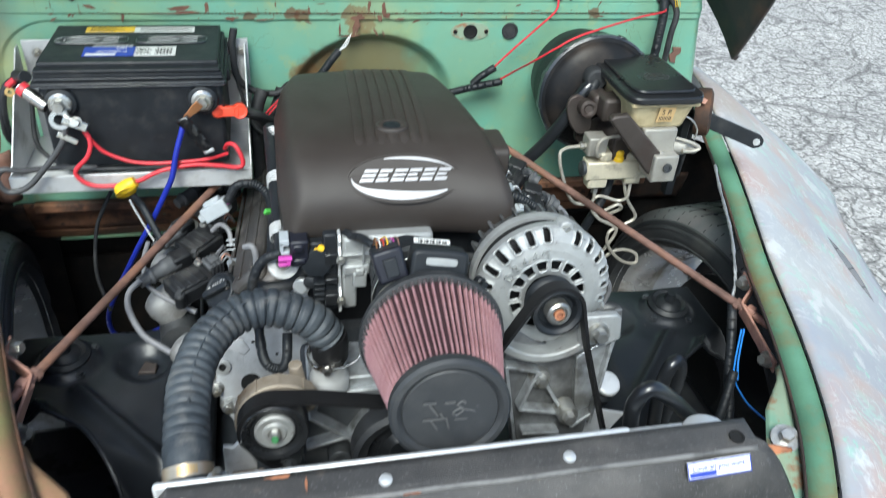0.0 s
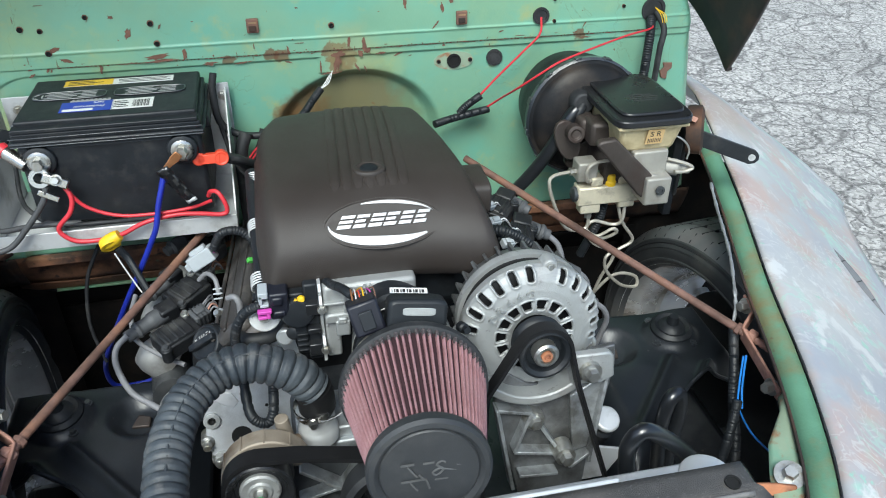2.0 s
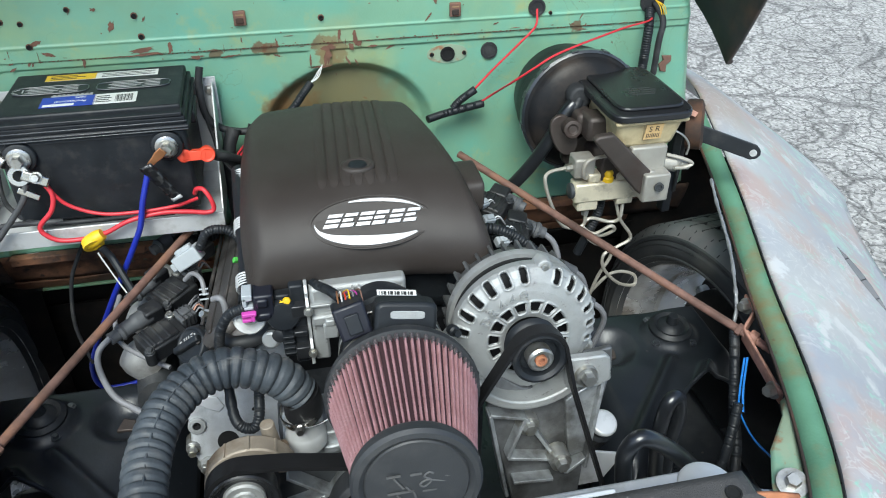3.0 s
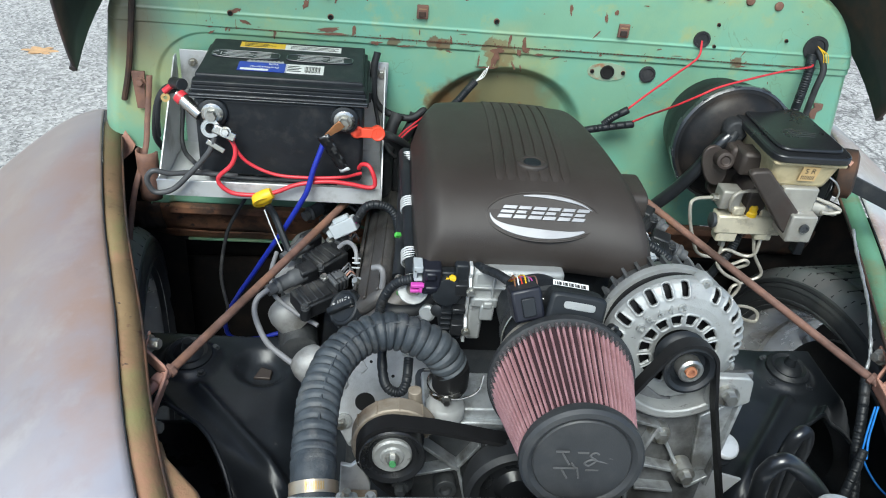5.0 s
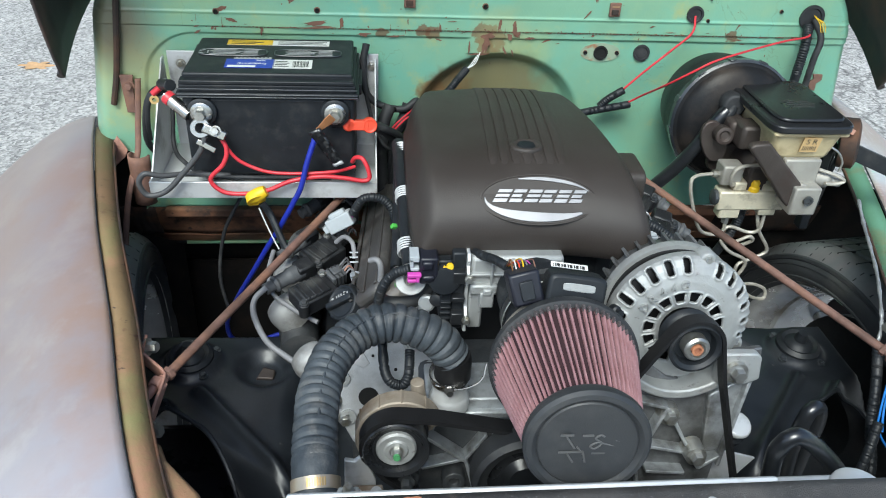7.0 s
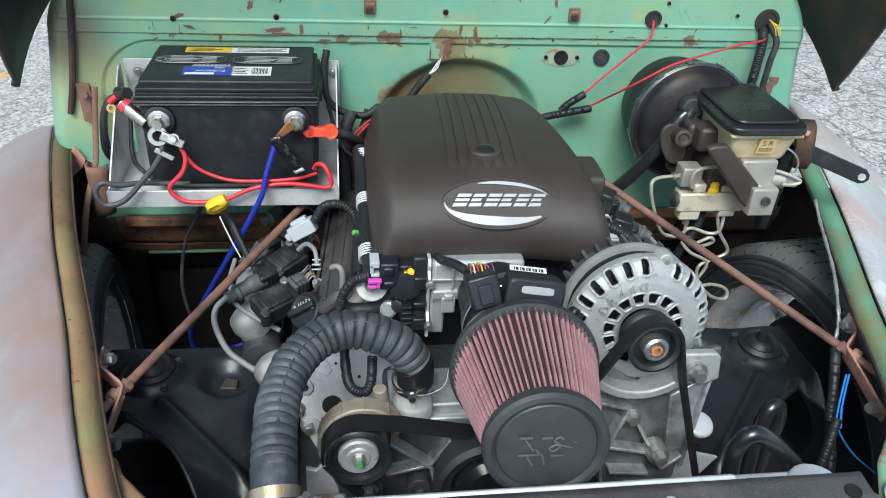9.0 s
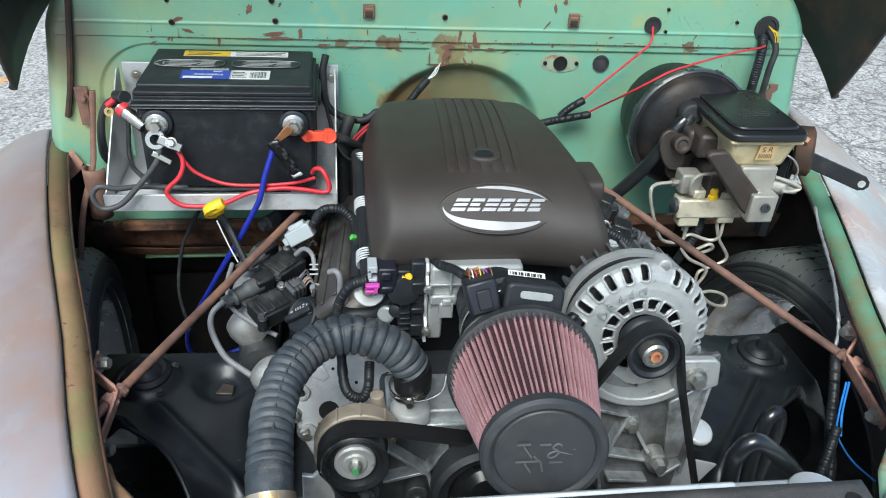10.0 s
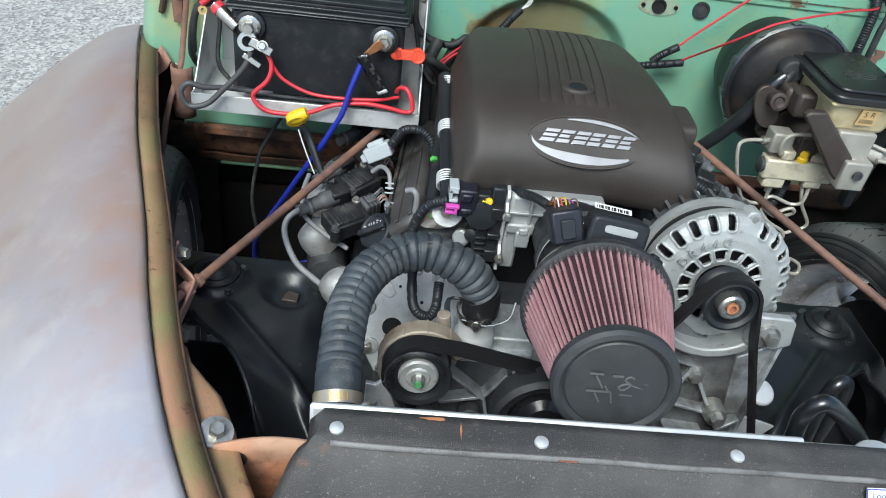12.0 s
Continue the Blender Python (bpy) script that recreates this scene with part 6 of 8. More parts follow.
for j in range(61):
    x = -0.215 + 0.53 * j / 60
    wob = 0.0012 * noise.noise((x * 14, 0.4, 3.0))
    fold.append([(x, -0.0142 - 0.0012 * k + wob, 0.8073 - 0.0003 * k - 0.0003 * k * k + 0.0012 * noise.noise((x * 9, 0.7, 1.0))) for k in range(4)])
tagged(part("fold_wear_highlight", Geo().grid(fold), m_fold, pan, "pale line of scuffs and painted highlight along the fold", solid=0.001), kind="stuff")
for x in (-0.211, -0.04, 0.13):
    part("push_pin", Geo().lathe([(0.0062, 0), (0.0058, 0.002), (0.003, 0.0032), (0, 0.0034)], axis((x, -0.001, 0.8065), (0, -0.08, 1)), 20), m_sheet, pan, "pale round fastener")
part("pin_hole", Geo().lathe([(0.0075, 0), (0.0075, 0.0022), (0.006, 0.0022), (0.0055, 0.0006), (0, 0.0006)], axis((0.30, -0.002, 0.8062), (0, -0.08, 1)), 20), m_void, pan, "empty fastener hole")
sm = plate((0.2705, -0.0265, 0.7975), (1, 0.02, 0.012), (0, 0.62, 0.78))
st = part("sticker", Geo().box((-0.033, -0.0075, 0.001), (0.033, 0.0085, 0.0016), sm), m_sticker, pan, "white sticker with blue border and words", smooth=0)
g = Geo()
for x0, y0, x1, y1 in ((-0.033, 0.0068, 0.033, 0.0078), (-0.033, -0.0078, 0.033, -0.0068), (-0.033, -0.0078, -0.032, 0.0078), (0.032, -0.0078, 0.033, 0.0078), (-0.031, -0.006, -0.004, -0.0015)):
    g.box((x0, y0, 0.0016), (x1, y1, 0.0018), sm)
part("border", g, m_stick_blue, st, smooth=0)
lettering("Look all you want.", 0.0075, sm @ Matrix.Translation((0, 0.0018, 0.0019)), m_stick_blue, "printed_words", st, 0.0001)
rust = Geo()
for x, y, z, w, h in ((-0.13, 0.015, 0.8082, 0.012, 0.0016), (-0.108, 0.004, 0.8076, 0.0009, 0.007), (-0.09, -0.0145, 0.8052, 0.022, 0.0009), (-0.04, -0.0155, 0.8049, 0.018, 0.0007), (-0.02, -0.0165, 0.8047, 0.009, 0.0022)):
    rust.prism([(a * (0.6 + 0.7 * random.random()), b * (0.5 + 0.9 * random.random())) for a, b in oval(w, h, 15)], 0.0007, plate((x, y, z), (1, 0, 0), (0, 1, 0.1)))
tagged(part("rust_bleed", rust, m_rust_orange, pan, "orange rust bleeding along the fold", smooth=0), kind="stuff")
# core support wings
for side in (-1, 1):
    ob = thing("core_support", "orange rusted steel core support wing bolted to the fender", "bracket", (CX + side * 0.35, 0.05, 0.6), "core supports")
    rows = [[(CX + side * (0.285 + 0.085 * j / 10), 0.05 + 0.01 * i / 8 - 0.01 * j / 10, 0.728 + 0.006 * math.sin(j * 0.35) - 0.17 * i / 8) for j in range(11)] for i in range(9)]
    part("wing", Geo().grid(rows), m_rust_orange, ob, smooth=50, solid=0.004)
    part("wing_hole", Geo().lathe([(0.008, 0), (0.008, 0.002), (0, 0.0015)], axis((CX + side * 0.348, 0.0385, 0.708), (0, -1, 0.1)), 16), m_void, ob)
    rows = []
    for i in range(14):
        y = 0.16 - 0.02 * i
        outer = float(np.interp(y, [-0.1, -0.05, 0.0, 0.05, 0.1, 0.16], [0.300, 0.332, 0.361, 0.386, 0.406, 0.431]))
        inner = float(np.interp(y, [-0.09, -0.03, 0.03, 0.06, 0.10, 0.15], [0.296, 0.312, 0.343, 0.354, 0.376, 0.424]))
        drop = float(np.interp(y, [-0.1, 0.0, 0.16], [-0.03, -0.012, 0.0]))
        rows.append([(CX + side * (outer - (outer - min(inner, outer - 0.002)) * j / 5), y, 0.733 + drop - 0.007 * (j / 5) ** 1.3) for j in range(6)])
    part("tab", Geo().grid(rows), m_ledge_l if side < 0 else m_pale_mint, ob, "fender tab under the bolt", solid=0.003)
    g = Geo()
    bolt(g, (CX + side * 0.370, 0.052, 0.7265), (-side * 0.25, -0.3, 1), 0.008, 2.0, 0.012)
    part("bolt", g, m_steel, ob, "pale zinc bolt with wide washer")
    g = Geo()
    bolt(g, (CX + side * 0.323, -0.04, 0.699), (-side * 0.25, -0.4, 1), 0.006, 1.4, 0.009)
    part("bolt", g, m_steel, ob, "small pale bolt")

# ---- battery in its tray ----
BT = pose(-0.305, 0.722, 0.787, 2.0, 0, 0)
tray = thing("battery_tray", "bare aluminium battery tray fixed to the firewall", "tray", (-0.318, 0.7, 0.765))
part("floor", Geo().box((-0.483, 0.622, 0.762), (-0.153, 0.797, 0.766)), m_sheet, tray, bevel=0.001)
part("lip", Geo().box((-0.486, 0.619, 0.760), (-0.151, 0.6225, 0.787)), m_sheet, tray, "front lip", bevel=0.001)
back_p = part("back_plate", Geo().box((-0.478, 0.7955, 0.762), (-0.147, 0.7985, 0.925)), m_sheet, tray, bevel=0.001)
for x in (-0.485, -0.1535):
    part("side_cheek", Geo().prism([(0.622, 0.764), (0.7945, 0.764), (0.7945, 0.918), (0.782, 0.918), (0.63, 0.787), (0.622, 0.787)], 0.0025, Matrix(((0, 0, 1, x), (1, 0, 0, 0), (0, 1, 0, 0), (0, 0, 0, 1)))), m_sheet, tray, bevel=0.0005)
for x, z in ((-0.458, 0.905), (-0.158, 0.905), (-0.158, 0.84)):
    g = Geo()
    bolt(g, (x, 0.7953, z), (0, -1, 0), 0.005, 1.5, 0.006)
    part("screw", g, m_steel, back_p)

bat = thing("battery", "black car battery with side posts and printed labels", "battery", (-0.305, 0.72, 0.772))
part("case", Geo().box((-0.122, -0.077, 0.0), (0.122, 0.077, 0.128), BT), m_black, bat, bevel=0.006)
lid = part("lid", Geo().prism([(-0.120, -0.066), (0.119, -0.066), (0.119, 0.076), (-0.115, 0.076)], 0.012, BT @ Matrix.Translation((0, 0, 0.147))), m_black, bat, "black moulded lid", bevel=0.003)
part("lid_rim", Geo().box((-0.128, -0.083, 0.128), (0.128, 0.083, 0.136), BT), m_black, lid, bevel=0.002)
part("lid_step", Geo().box((-0.124, -0.079, 0.132), (0.124, 0.079, 0.148), BT), m_black, lid, bevel=0.003)
for cx in (-0.058, 0.052):
    part("vent_cap", Geo().prism(oval(0.05, 0.0135, 28, 4), 0.0015, BT @ Matrix.Translation((cx, 0.012, 0.1588))), m_black, lid, bevel=0.0006)
TOP = 0.1592
for cx in (-0.058, 0.052):
    ring = [BT @ Vector((cx + x, 0.012 + y, 0.1602)) for x, y in oval(0.0495, 0.013, 40, 4)]
    part("cap_edge", Geo().tube(ring + ring[:1], 0.0009, 6, 1), m_blackgloss, lid, "glossy moulded edge")
part("front_step", Geo().box((-0.122, -0.0805, 0.1475), (0.121, -0.064, 0.1535), BT), m_black, lid, bevel=0.0015)
for x in (-0.1275, 0.1275):
    part("side_tab", Geo().box((x - 0.004, -0.03, 0.112), (x + 0.004, 0.03, 0.130), BT), m_black, lid, bevel=0.002)


def printed(x0, y0, x1, y1, ma, nm, label="", up=0.0):
    return part(nm, Geo().box((x0, y0, TOP), (x1, y1, TOP + 0.0006 + up), BT), ma, lid, label, smooth=0)


printed(-0.072, 0.044, 0.082, 0.064, m_sticker, "warning_label", "pale grey warning label with lines")
printed(-0.072, 0.044, -0.004, 0.064, m_stick_yellow, "yellow_label", "yellow end of the warning label", 0.0003)
printed(-0.064, -0.046, 0.006, -0.014, m_stick_blue, "blue_label", "blue battery label", 0.0001)
printed(0.004, -0.046, 0.060, -0.014, m_sticker, "white_label", "white barcode label", 0.0001)
g = Geo()
for k in range(16):
    x = 0.032 + 0.0015 * k
    g.box((x, -0.042, TOP + 0.0007), (x + 0.0004 + 0.0004 * (k % 3), -0.020, TOP + 0.0009), BT)
for k in range(4):
    g.box((0.007, -0.041 + 0.006 * k, TOP + 0.0007), (0.027 - 0.003 * (k % 2), -0.0385 + 0.006 * k, TOP + 0.0009), BT)
for k in range(3):
    g.box((0.004, 0.0475 + 0.0052 * k, TOP + 0.0006), (0.078 - 0.006 * (k % 2), 0.0494 + 0.0052 * k, TOP + 0.0008), BT)
    g.box((-0.066, 0.0475 + 0.0052 * k, TOP + 0.0009), (-0.03 + 0.012 * (k % 2), 0.0494 + 0.0052 * k, TOP + 0.0011), BT)
tagged(part("print", g, m_ink, lid, smooth=0), kind="stuff")
g = Geo()
for cx in (-0.058, 0.052):
    for k in range(4):
        g.box((cx - 0.034 + 0.004 * (k % 2), 0.0035 + 0.0052 * k, TOP + 0.0011), (cx + 0.004 + 0.006 * (k % 3), 0.0056 + 0.0052 * k, TOP + 0.0014), BT)
        g.box((cx + 0.012 + 0.003 * (k % 2), 0.0035 + 0.0052 * k, TOP + 0.0011), (cx + 0.036, 0.0056 + 0.0052 * k, TOP + 0.0014), BT)
g.box((-0.054, -0.013, TOP), (0.0, -0.0085, TOP + 0.0005), BT)
for k in range(9):
    g.box((-0.052 + 0.006 * k, -0.0072, TOP), (-0.0485 + 0.006 * k, -0.0050, TOP + 0.0004), BT)
for a in (0.0, 2.1, 4.2):
    x, y = -0.101 + 0.006 * math.cos(a), 0.012 + 0.006 * math.sin(a)
    g.box((-0.005, -0.001, TOP + 0.0011), (0.005, 0.001, TOP + 0.0014), BT @ Matrix.Translation((x, y, 0)) @ Matrix.Rotation(a + 1.57, 4, "Z"))
tagged(part("print", g, m_grey_ink, lid, "pale moulded print lines", smooth=0), kind="stuff")
flip = Matrix.Rotation(math.pi, 4, "Z")
lettering("Professional", 0.0085, BT @ Matrix.Translation((-0.026, -0.031, TOP + 0.0009)) @ flip, m_sticker, "printed_word", lid, 0.0001)
lettering("78PS", 0.0075, BT @ Matrix.Translation((-0.014, -0.0185, TOP + 0.0009)) @ flip, m_sticker, "printed_word", lid, 0.0001)
g = Geo().box((-0.06, -0.0445, TOP + 0.0007), (-0.02, -0.0375, TOP + 0.0009), BT)
part("maker_bar", g, m_sticker, lid, smooth=0)
g = Geo()
for z in (0.1295, 0.1335, 0.1415):
    g.box((-0.126, -0.0845, z), (0.126, -0.0825, z + 0.0016), BT)
part("rib", g, m_blackgloss, lid, bevel=0.0006)
for x in (-0.095, 0.0935):
    post = part("post_boss", Geo().lathe([(0.022, 0), (0.021, 0.006), (0.017, 0.008), (0, 0.008)], axis(BT @ Vector((x, -0.077, 0.106)), (0, -1, 0.07)), 28), m_black, bat, bevel=0.001)
    part("terminal_ring", Geo().lathe([(0.0155, 0.008), (0.0155, 0.0105), (0.011, 0.0125), (0.007, 0.0125), (0, 0.012)], axis(BT @ Vector((x, -0.077, 0.106)), (0, -1, 0.07)), 24), m_chrome, post, "lead terminal")
    g = Geo()
    bolt(g, BT @ Vector((x, -0.0885, 0.107)), (0, -1, 0.07), 0.0085, 1.35, 0.013)
    part("terminal_bolt", g, m_steel, post)

# ---- battery cables ----
def cable(name, pts, r, ma, label, category="cable", steps=8, wave=None, seg=10):
    return one(name, Geo().tube(pts, r, seg, steps, wave), ma, label, category)


clamp = thing("cable_clamp", "heavy chrome battery cable clamp with red band", "clamp", (-0.42, 0.63, 0.88))
d0, d1 = Vector((-0.452, 0.655, 0.908)), Vector((-0.388, 0.618, 0.868))
part("barrel", Geo().tube([d0, d0.lerp(d1, 0.55)], 0.0095, 16, 3), m_chrome, clamp, bevel=0.001)
part("ring", Geo().lathe([(0.0075, -0.004), (0.0135, -0.004), (0.0145, 0.0), (0.0135, 0.005), (0.0075, 0.005)], axis((-0.401, 0.62, 0.874), (0.1, -1, 0.3)), 28, True), m_chrome, clamp, smooth=35)
part("jaw", Geo().box((-0.012, -0.007, -0.005), (0.022, 0.007, 0.006), plate((-0.386, 0.616, 0.872), (0.9, 0, -0.45), (0.3, 0.3, 1))), m_chrome, clamp, bevel=0.002)
part("jaw", Geo().box((-0.008, -0.004, -0.004), (0.02, 0.004, 0.004), plate((-0.40, 0.614, 0.852), (0.8, 0, -0.5), (0.3, 0.3, 1))), m_chrome, clamp, bevel=0.001)
g = Geo()
bolt(g, (-0.379, 0.611, 0.873), (0.1, -1, 0.4), 0.006, 1.3, 0.012)
part("bolt", g, m_steel, clamp)
part("band", Geo().tube([d0.lerp(d1, 0.03), d0.lerp(d1, 0.14)], 0.0103, 16, 2), m_red, clamp, "red heat-shrink band")
ra = thing("jumper_wire", "red stranded wire looping in front of the battery", "wire", (-0.28, 0.61, 0.78))
part("loop", Geo().tube([(-0.383, 0.622, 0.872), (-0.368, 0.616, 0.846), (-0.373, 0.611, 0.822), (-0.394, 0.609, 0.797), (-0.376, 0.607, 0.777), (-0.340, 0.606, 0.775), (-0.311, 0.606, 0.781), (-0.278, 0.608, 0.795), (-0.235, 0.611, 0.801), (-0.200, 0.612, 0.798), (-0.173, 0.613, 0.793), (-0.163, 0.614, 0.797), (-0.165, 0.616, 0.812), (-0.173, 0.622, 0.825), (-0.183, 0.630, 0.823), (-0.188, 0.638, 0.812)], 0.0034, 10, 8), m_red, ra)
part("loop", Geo().tube([(-0.374, 0.620, 0.863), (-0.367, 0.618, 0.844), (-0.350, 0.618, 0.822), (-0.311, 0.614, 0.807), (-0.262, 0.611, 0.806), (-0.213, 0.614, 0.808), (-0.184, 0.628, 0.809)], 0.0026, 10, 8), m_red, ra)
part("bare_end", Geo().tube([(-0.392, 0.618, 0.873), (-0.382, 0.621, 0.871)], 0.0036, 8, 2), m_copper, ra)
bc = thing("ground_cable", "blue battery cable with copper lug and black tape", "cable", (-0.25, 0.61, 0.8))
part("cable", Geo().tube([(-0.240, 0.616, 0.864), (-0.244, 0.613, 0.852), (-0.254, 0.606, 0.823), (-0.263, 0.600, 0.790), (-0.275, 0.599, 0.765), (-0.301, 0.600, 0.716), (-0.325, 0.608, 0.672), (-0.350, 0.622, 0.622), (-0.385, 0.655, 0.548), (-0.415, 0.69, 0.470), (-0.410, 0.70, 0.42), (-0.362, 0.70, 0.418), (-0.318, 0.70, 0.432), (-0.287, 0.70, 0.416), (-0.26, 0.69, 0.40)], 0.0042, 12, 8), m_blue, bc)
part("lug", Geo().prism([(-0.018, -0.0035), (-0.006, -0.0048), (0.004, -0.0066), (0.014, -0.006), (0.014, 0.006), (0.003, 0.0062), (-0.007, 0.0045), (-0.018, 0.0035)], 0.0025, plate((-0.224, 0.617, 0.885), (0.7, -0.1, 0.7), (-0.7, 0, 0.7))), m_copper, bc, "bare copper lug", bevel=0.001)
rows = []
for i in range(13):
    p = Vector((-0.241, 0.611, 0.876)).lerp(Vector((-0.207, 0.609, 0.822)), i / 12)
    half = 0.0085 - 0.0015 * i / 12
    rows.append([p + Vector((half * j / 2, 0.0016 * math.sin(1.7 * i + 2.1 * j) - 0.0022 * (1 - abs(j) / 2), half * 0.45 * j / 2)) for j in (-2, -1, 0, 1, 2)])
part("tape", Geo().grid(rows), m_tape, bc, "loose tail of shiny black tape", smooth=20, solid=0.0008)
part("tape_end", Geo().grid([[p + Vector((0, -0.0012, 0)) for p in r] for r in (rows[11], rows[12])]), m_tape_end, bc, "bright end of the tape", solid=0.0006)
oc = thing("terminal_cover", "orange rubber terminal cover on a black cable", "cover", (-0.185, 0.66, 0.865))
om = plate((-0.176, 0.648, 0.868), (1, 0.1, -0.05), (0, 0.2, 1))
part("cap", Geo().box((-0.02, -0.007, -0.006), (0.012, 0.007, 0.008), om).lathe([(0.011, -0.006), (0.011, 0.008), (0.009, 0.009), (0.0075, 0.0075), (0, 0.0075)], om @ Matrix.Translation((0.014, 0, 0)), 20).lathe([(0.010, -0.005), (0.010, 0.006), (0.0085, 0.008), (0, 0.008)], om @ Matrix.Translation((-0.017, 0.001, 0)), 18), m_orange, oc, bevel=0.0015)
part("cable", Geo().tube([(-0.155, 0.65, 0.866), (-0.135, 0.66, 0.855), (-0.115, 0.68, 0.835), (-0.105, 0.70, 0.81)], 0.0055, 10, 6), m_rubber, oc)
yc = thing("wire_tap", "yellow plastic wire connector under the tray lip", "connector", (-0.327, 0.6, 0.77))
part("body", Geo().tube([(-0.342, 0.601, 0.768), (-0.329, 0.600, 0.775), (-0.315, 0.601, 0.783)], 0.0088, 14, 5, lambda d: 0.75 + 0.45 * math.sin(math.pi * min(1.0, d / 0.032)) ** 0.5), m_yellow, yc)
part("rim", Geo().lathe([(0.010, -0.002), (0.0145, -0.0015), (0.0145, 0.0015), (0.010, 0.002)], axis((-0.329, 0.596, 0.769), (0.35, -0.8, -0.6)), 24, True), m_yellow, yc)
part("tail", Geo().tube([(-0.322, 0.60, 0.762), (-0.312, 0.60, 0.744), (-0.300, 0.585, 0.722), (-0.288, 0.57, 0.70)], 0.0055, 8, 6), m_black, yc, "black taped tail")
part("pale_wire", Geo().tube([(-0.326, 0.594, 0.757), (-0.318, 0.592, 0.733), (-0.309, 0.588, 0.710), (-0.300, 0.582, 0.692)], 0.0011, 6, 4), m_white, yc)
bw = thing("accessory_wire", "black wires looping beside the battery", "wire", (-0.48, 0.65, 0.8))
part("strand", Geo().tube([(-0.468, 0.738, 0.886), (-0.491, 0.740, 0.880), (-0.506, 0.740, 0.852), (-0.519, 0.760, 0.791), (-0.517, 0.785, 0.756)], 0.0055, 10, 8), m_rubber, bw)
part("strand", Geo().tube([(-0.475, 0.735, 0.882), (-0.498, 0.735, 0.868), (-0.508, 0.742, 0.83), (-0.514, 0.76, 0.79)], 0.004, 10, 8), m_rubber, bw)
part("strand", Geo().tube([(-0.396, 0.616, 0.862), (-0.405, 0.612, 0.839), (-0.435, 0.608, 0.803), (-0.460, 0.604, 0.779), (-0.485, 0.603, 0.774), (-0.495, 0.604, 0.793), (-0.485, 0.607, 0.807), (-0.463, 0.612, 0.801), (-0.43, 0.626, 0.797), (-0.37, 0.635, 0.79)], 0.0042, 10, 8), m_grey_rub, bw)
part("strand", Geo().tube([(-0.469, 0.735, 0.882), (-0.466, 0.735, 0.850), (-0.468, 0.720, 0.800), (-0.447, 0.680, 0.791), (-0.40, 0.636, 0.79), (-0.30, 0.632, 0.788), (-0.22, 0.633, 0.787)], 0.0035, 10, 8), m_rubber, bw)
part("plug", Geo().tube([(-0.476, 0.735, 0.893), (-0.455, 0.70, 0.905)], 0.009, 12, 2), m_black, bw, bevel=0.001)
part("ring_terminal", Geo().lathe([(0.003, -0.001), (0.007, -0.001), (0.007, 0.001), (0.003, 0.001)], axis((-0.488, 0.725, 0.872), (0.1, -1, 0.2)), 16, True), m_brass, bw)
part("sleeve", Geo().tube([(-0.49, 0.728, 0.88), (-0.478, 0.73, 0.89)], 0.005, 10, 2), m_red, bw)
cable("power_cable", [(-0.166, 0.785, 0.945), (-0.171, 0.780, 0.916), (-0.167, 0.775, 0.870), (-0.144, 0.772, 0.848), (-0.107, 0.768, 0.843), (-0.085, 0.775, 0.855), (-0.09, 0.78, 0.83), (-0.098, 0.78, 0.79)], 0.0058, m_rubber, "thick black cable hanging beside the battery tray")
cable("power_cable", [(-0.168, 0.782, 0.93), (-0.167, 0.772, 0.870), (-0.161, 0.765, 0.840), (-0.154, 0.740, 0.819), (-0.136, 0.720, 0.798), (-0.110, 0.700, 0.798)], 0.003, m_rubber, "thin black wire from the cable to the engine")

# cable bundle filled out with added black tubes to darken this gap
cable("starter_cable", [(-0.152, 0.655, 0.862), (-0.138, 0.672, 0.848), (-0.124, 0.695, 0.822), (-0.118, 0.715, 0.785), (-0.12, 0.73, 0.73)], 0.0085, m_rubber, "thick black starter cable beside the engine cover")
cable("starter_cable", [(-0.098, 0.785, 0.845), (-0.106, 0.775, 0.822), (-0.122, 0.765, 0.79), (-0.128, 0.76, 0.74), (-0.125, 0.76, 0.68)], 0.0095, m_rubber, "black taped cable bundle dropping behind the engine", "cable", 8, None, 12)
cable("starter_cable", [(-0.072, 0.785, 0.84), (-0.085, 0.772, 0.812), (-0.10, 0.765, 0.775), (-0.105, 0.76, 0.71)], 0.008, m_rubber, "black cable dropping behind the engine")
# added tube: covers lit firewall where the gap is dark
cable("starter_cable", [(-0.128, 0.762, 0.852), (-0.139, 0.752, 0.825), (-0.143, 0.742, 0.785), (-0.142, 0.735, 0.74), (-0.14, 0.735, 0.66)], 0.0105, m_rubber, "black sleeve added to fill the dark gap beside the battery tray", "cable", 8, None, 12)
rw = thing("feed_wire", "two dark red wires behind the engine cover", "wire", (-0.12, 0.74, 0.82))
for k in range(2):
    part("strand", Geo().tube([(-0.142 - 0.006 * k, 0.742, 0.79 - 0.01 * k), (-0.125, 0.748, 0.818 - 0.008 * k), (-0.104, 0.752, 0.838 - 0.006 * k), (-0.085, 0.758, 0.852 - 0.01 * k), (-0.072, 0.765, 0.858)], 0.0015, 8, 6), m_red, rw)

# ---- firewall wiring ----
fr = thing("dash_wire", "red wire from a grommet down the firewall", "wire", (0.3, 0.79, 0.9), "firewall wires")
part("wire", Geo().tube([(0.366, 0.80, 0.996), (0.360, 0.785, 0.973), (0.332, 0.782, 0.946), (0.290, 0.782, 0.906), (0.256, 0.782, 0.871)], 0.0018, 8, 8), m_red, fr)
part("loom", Geo().tube([(0.263, 0.782, 0.876), (0.238, 0.782, 0.859), (0.225, 0.783, 0.845)], 0.0062, 10, 20, ribbed(0.0035, 0.2)), m_black, fr, "split black loom")
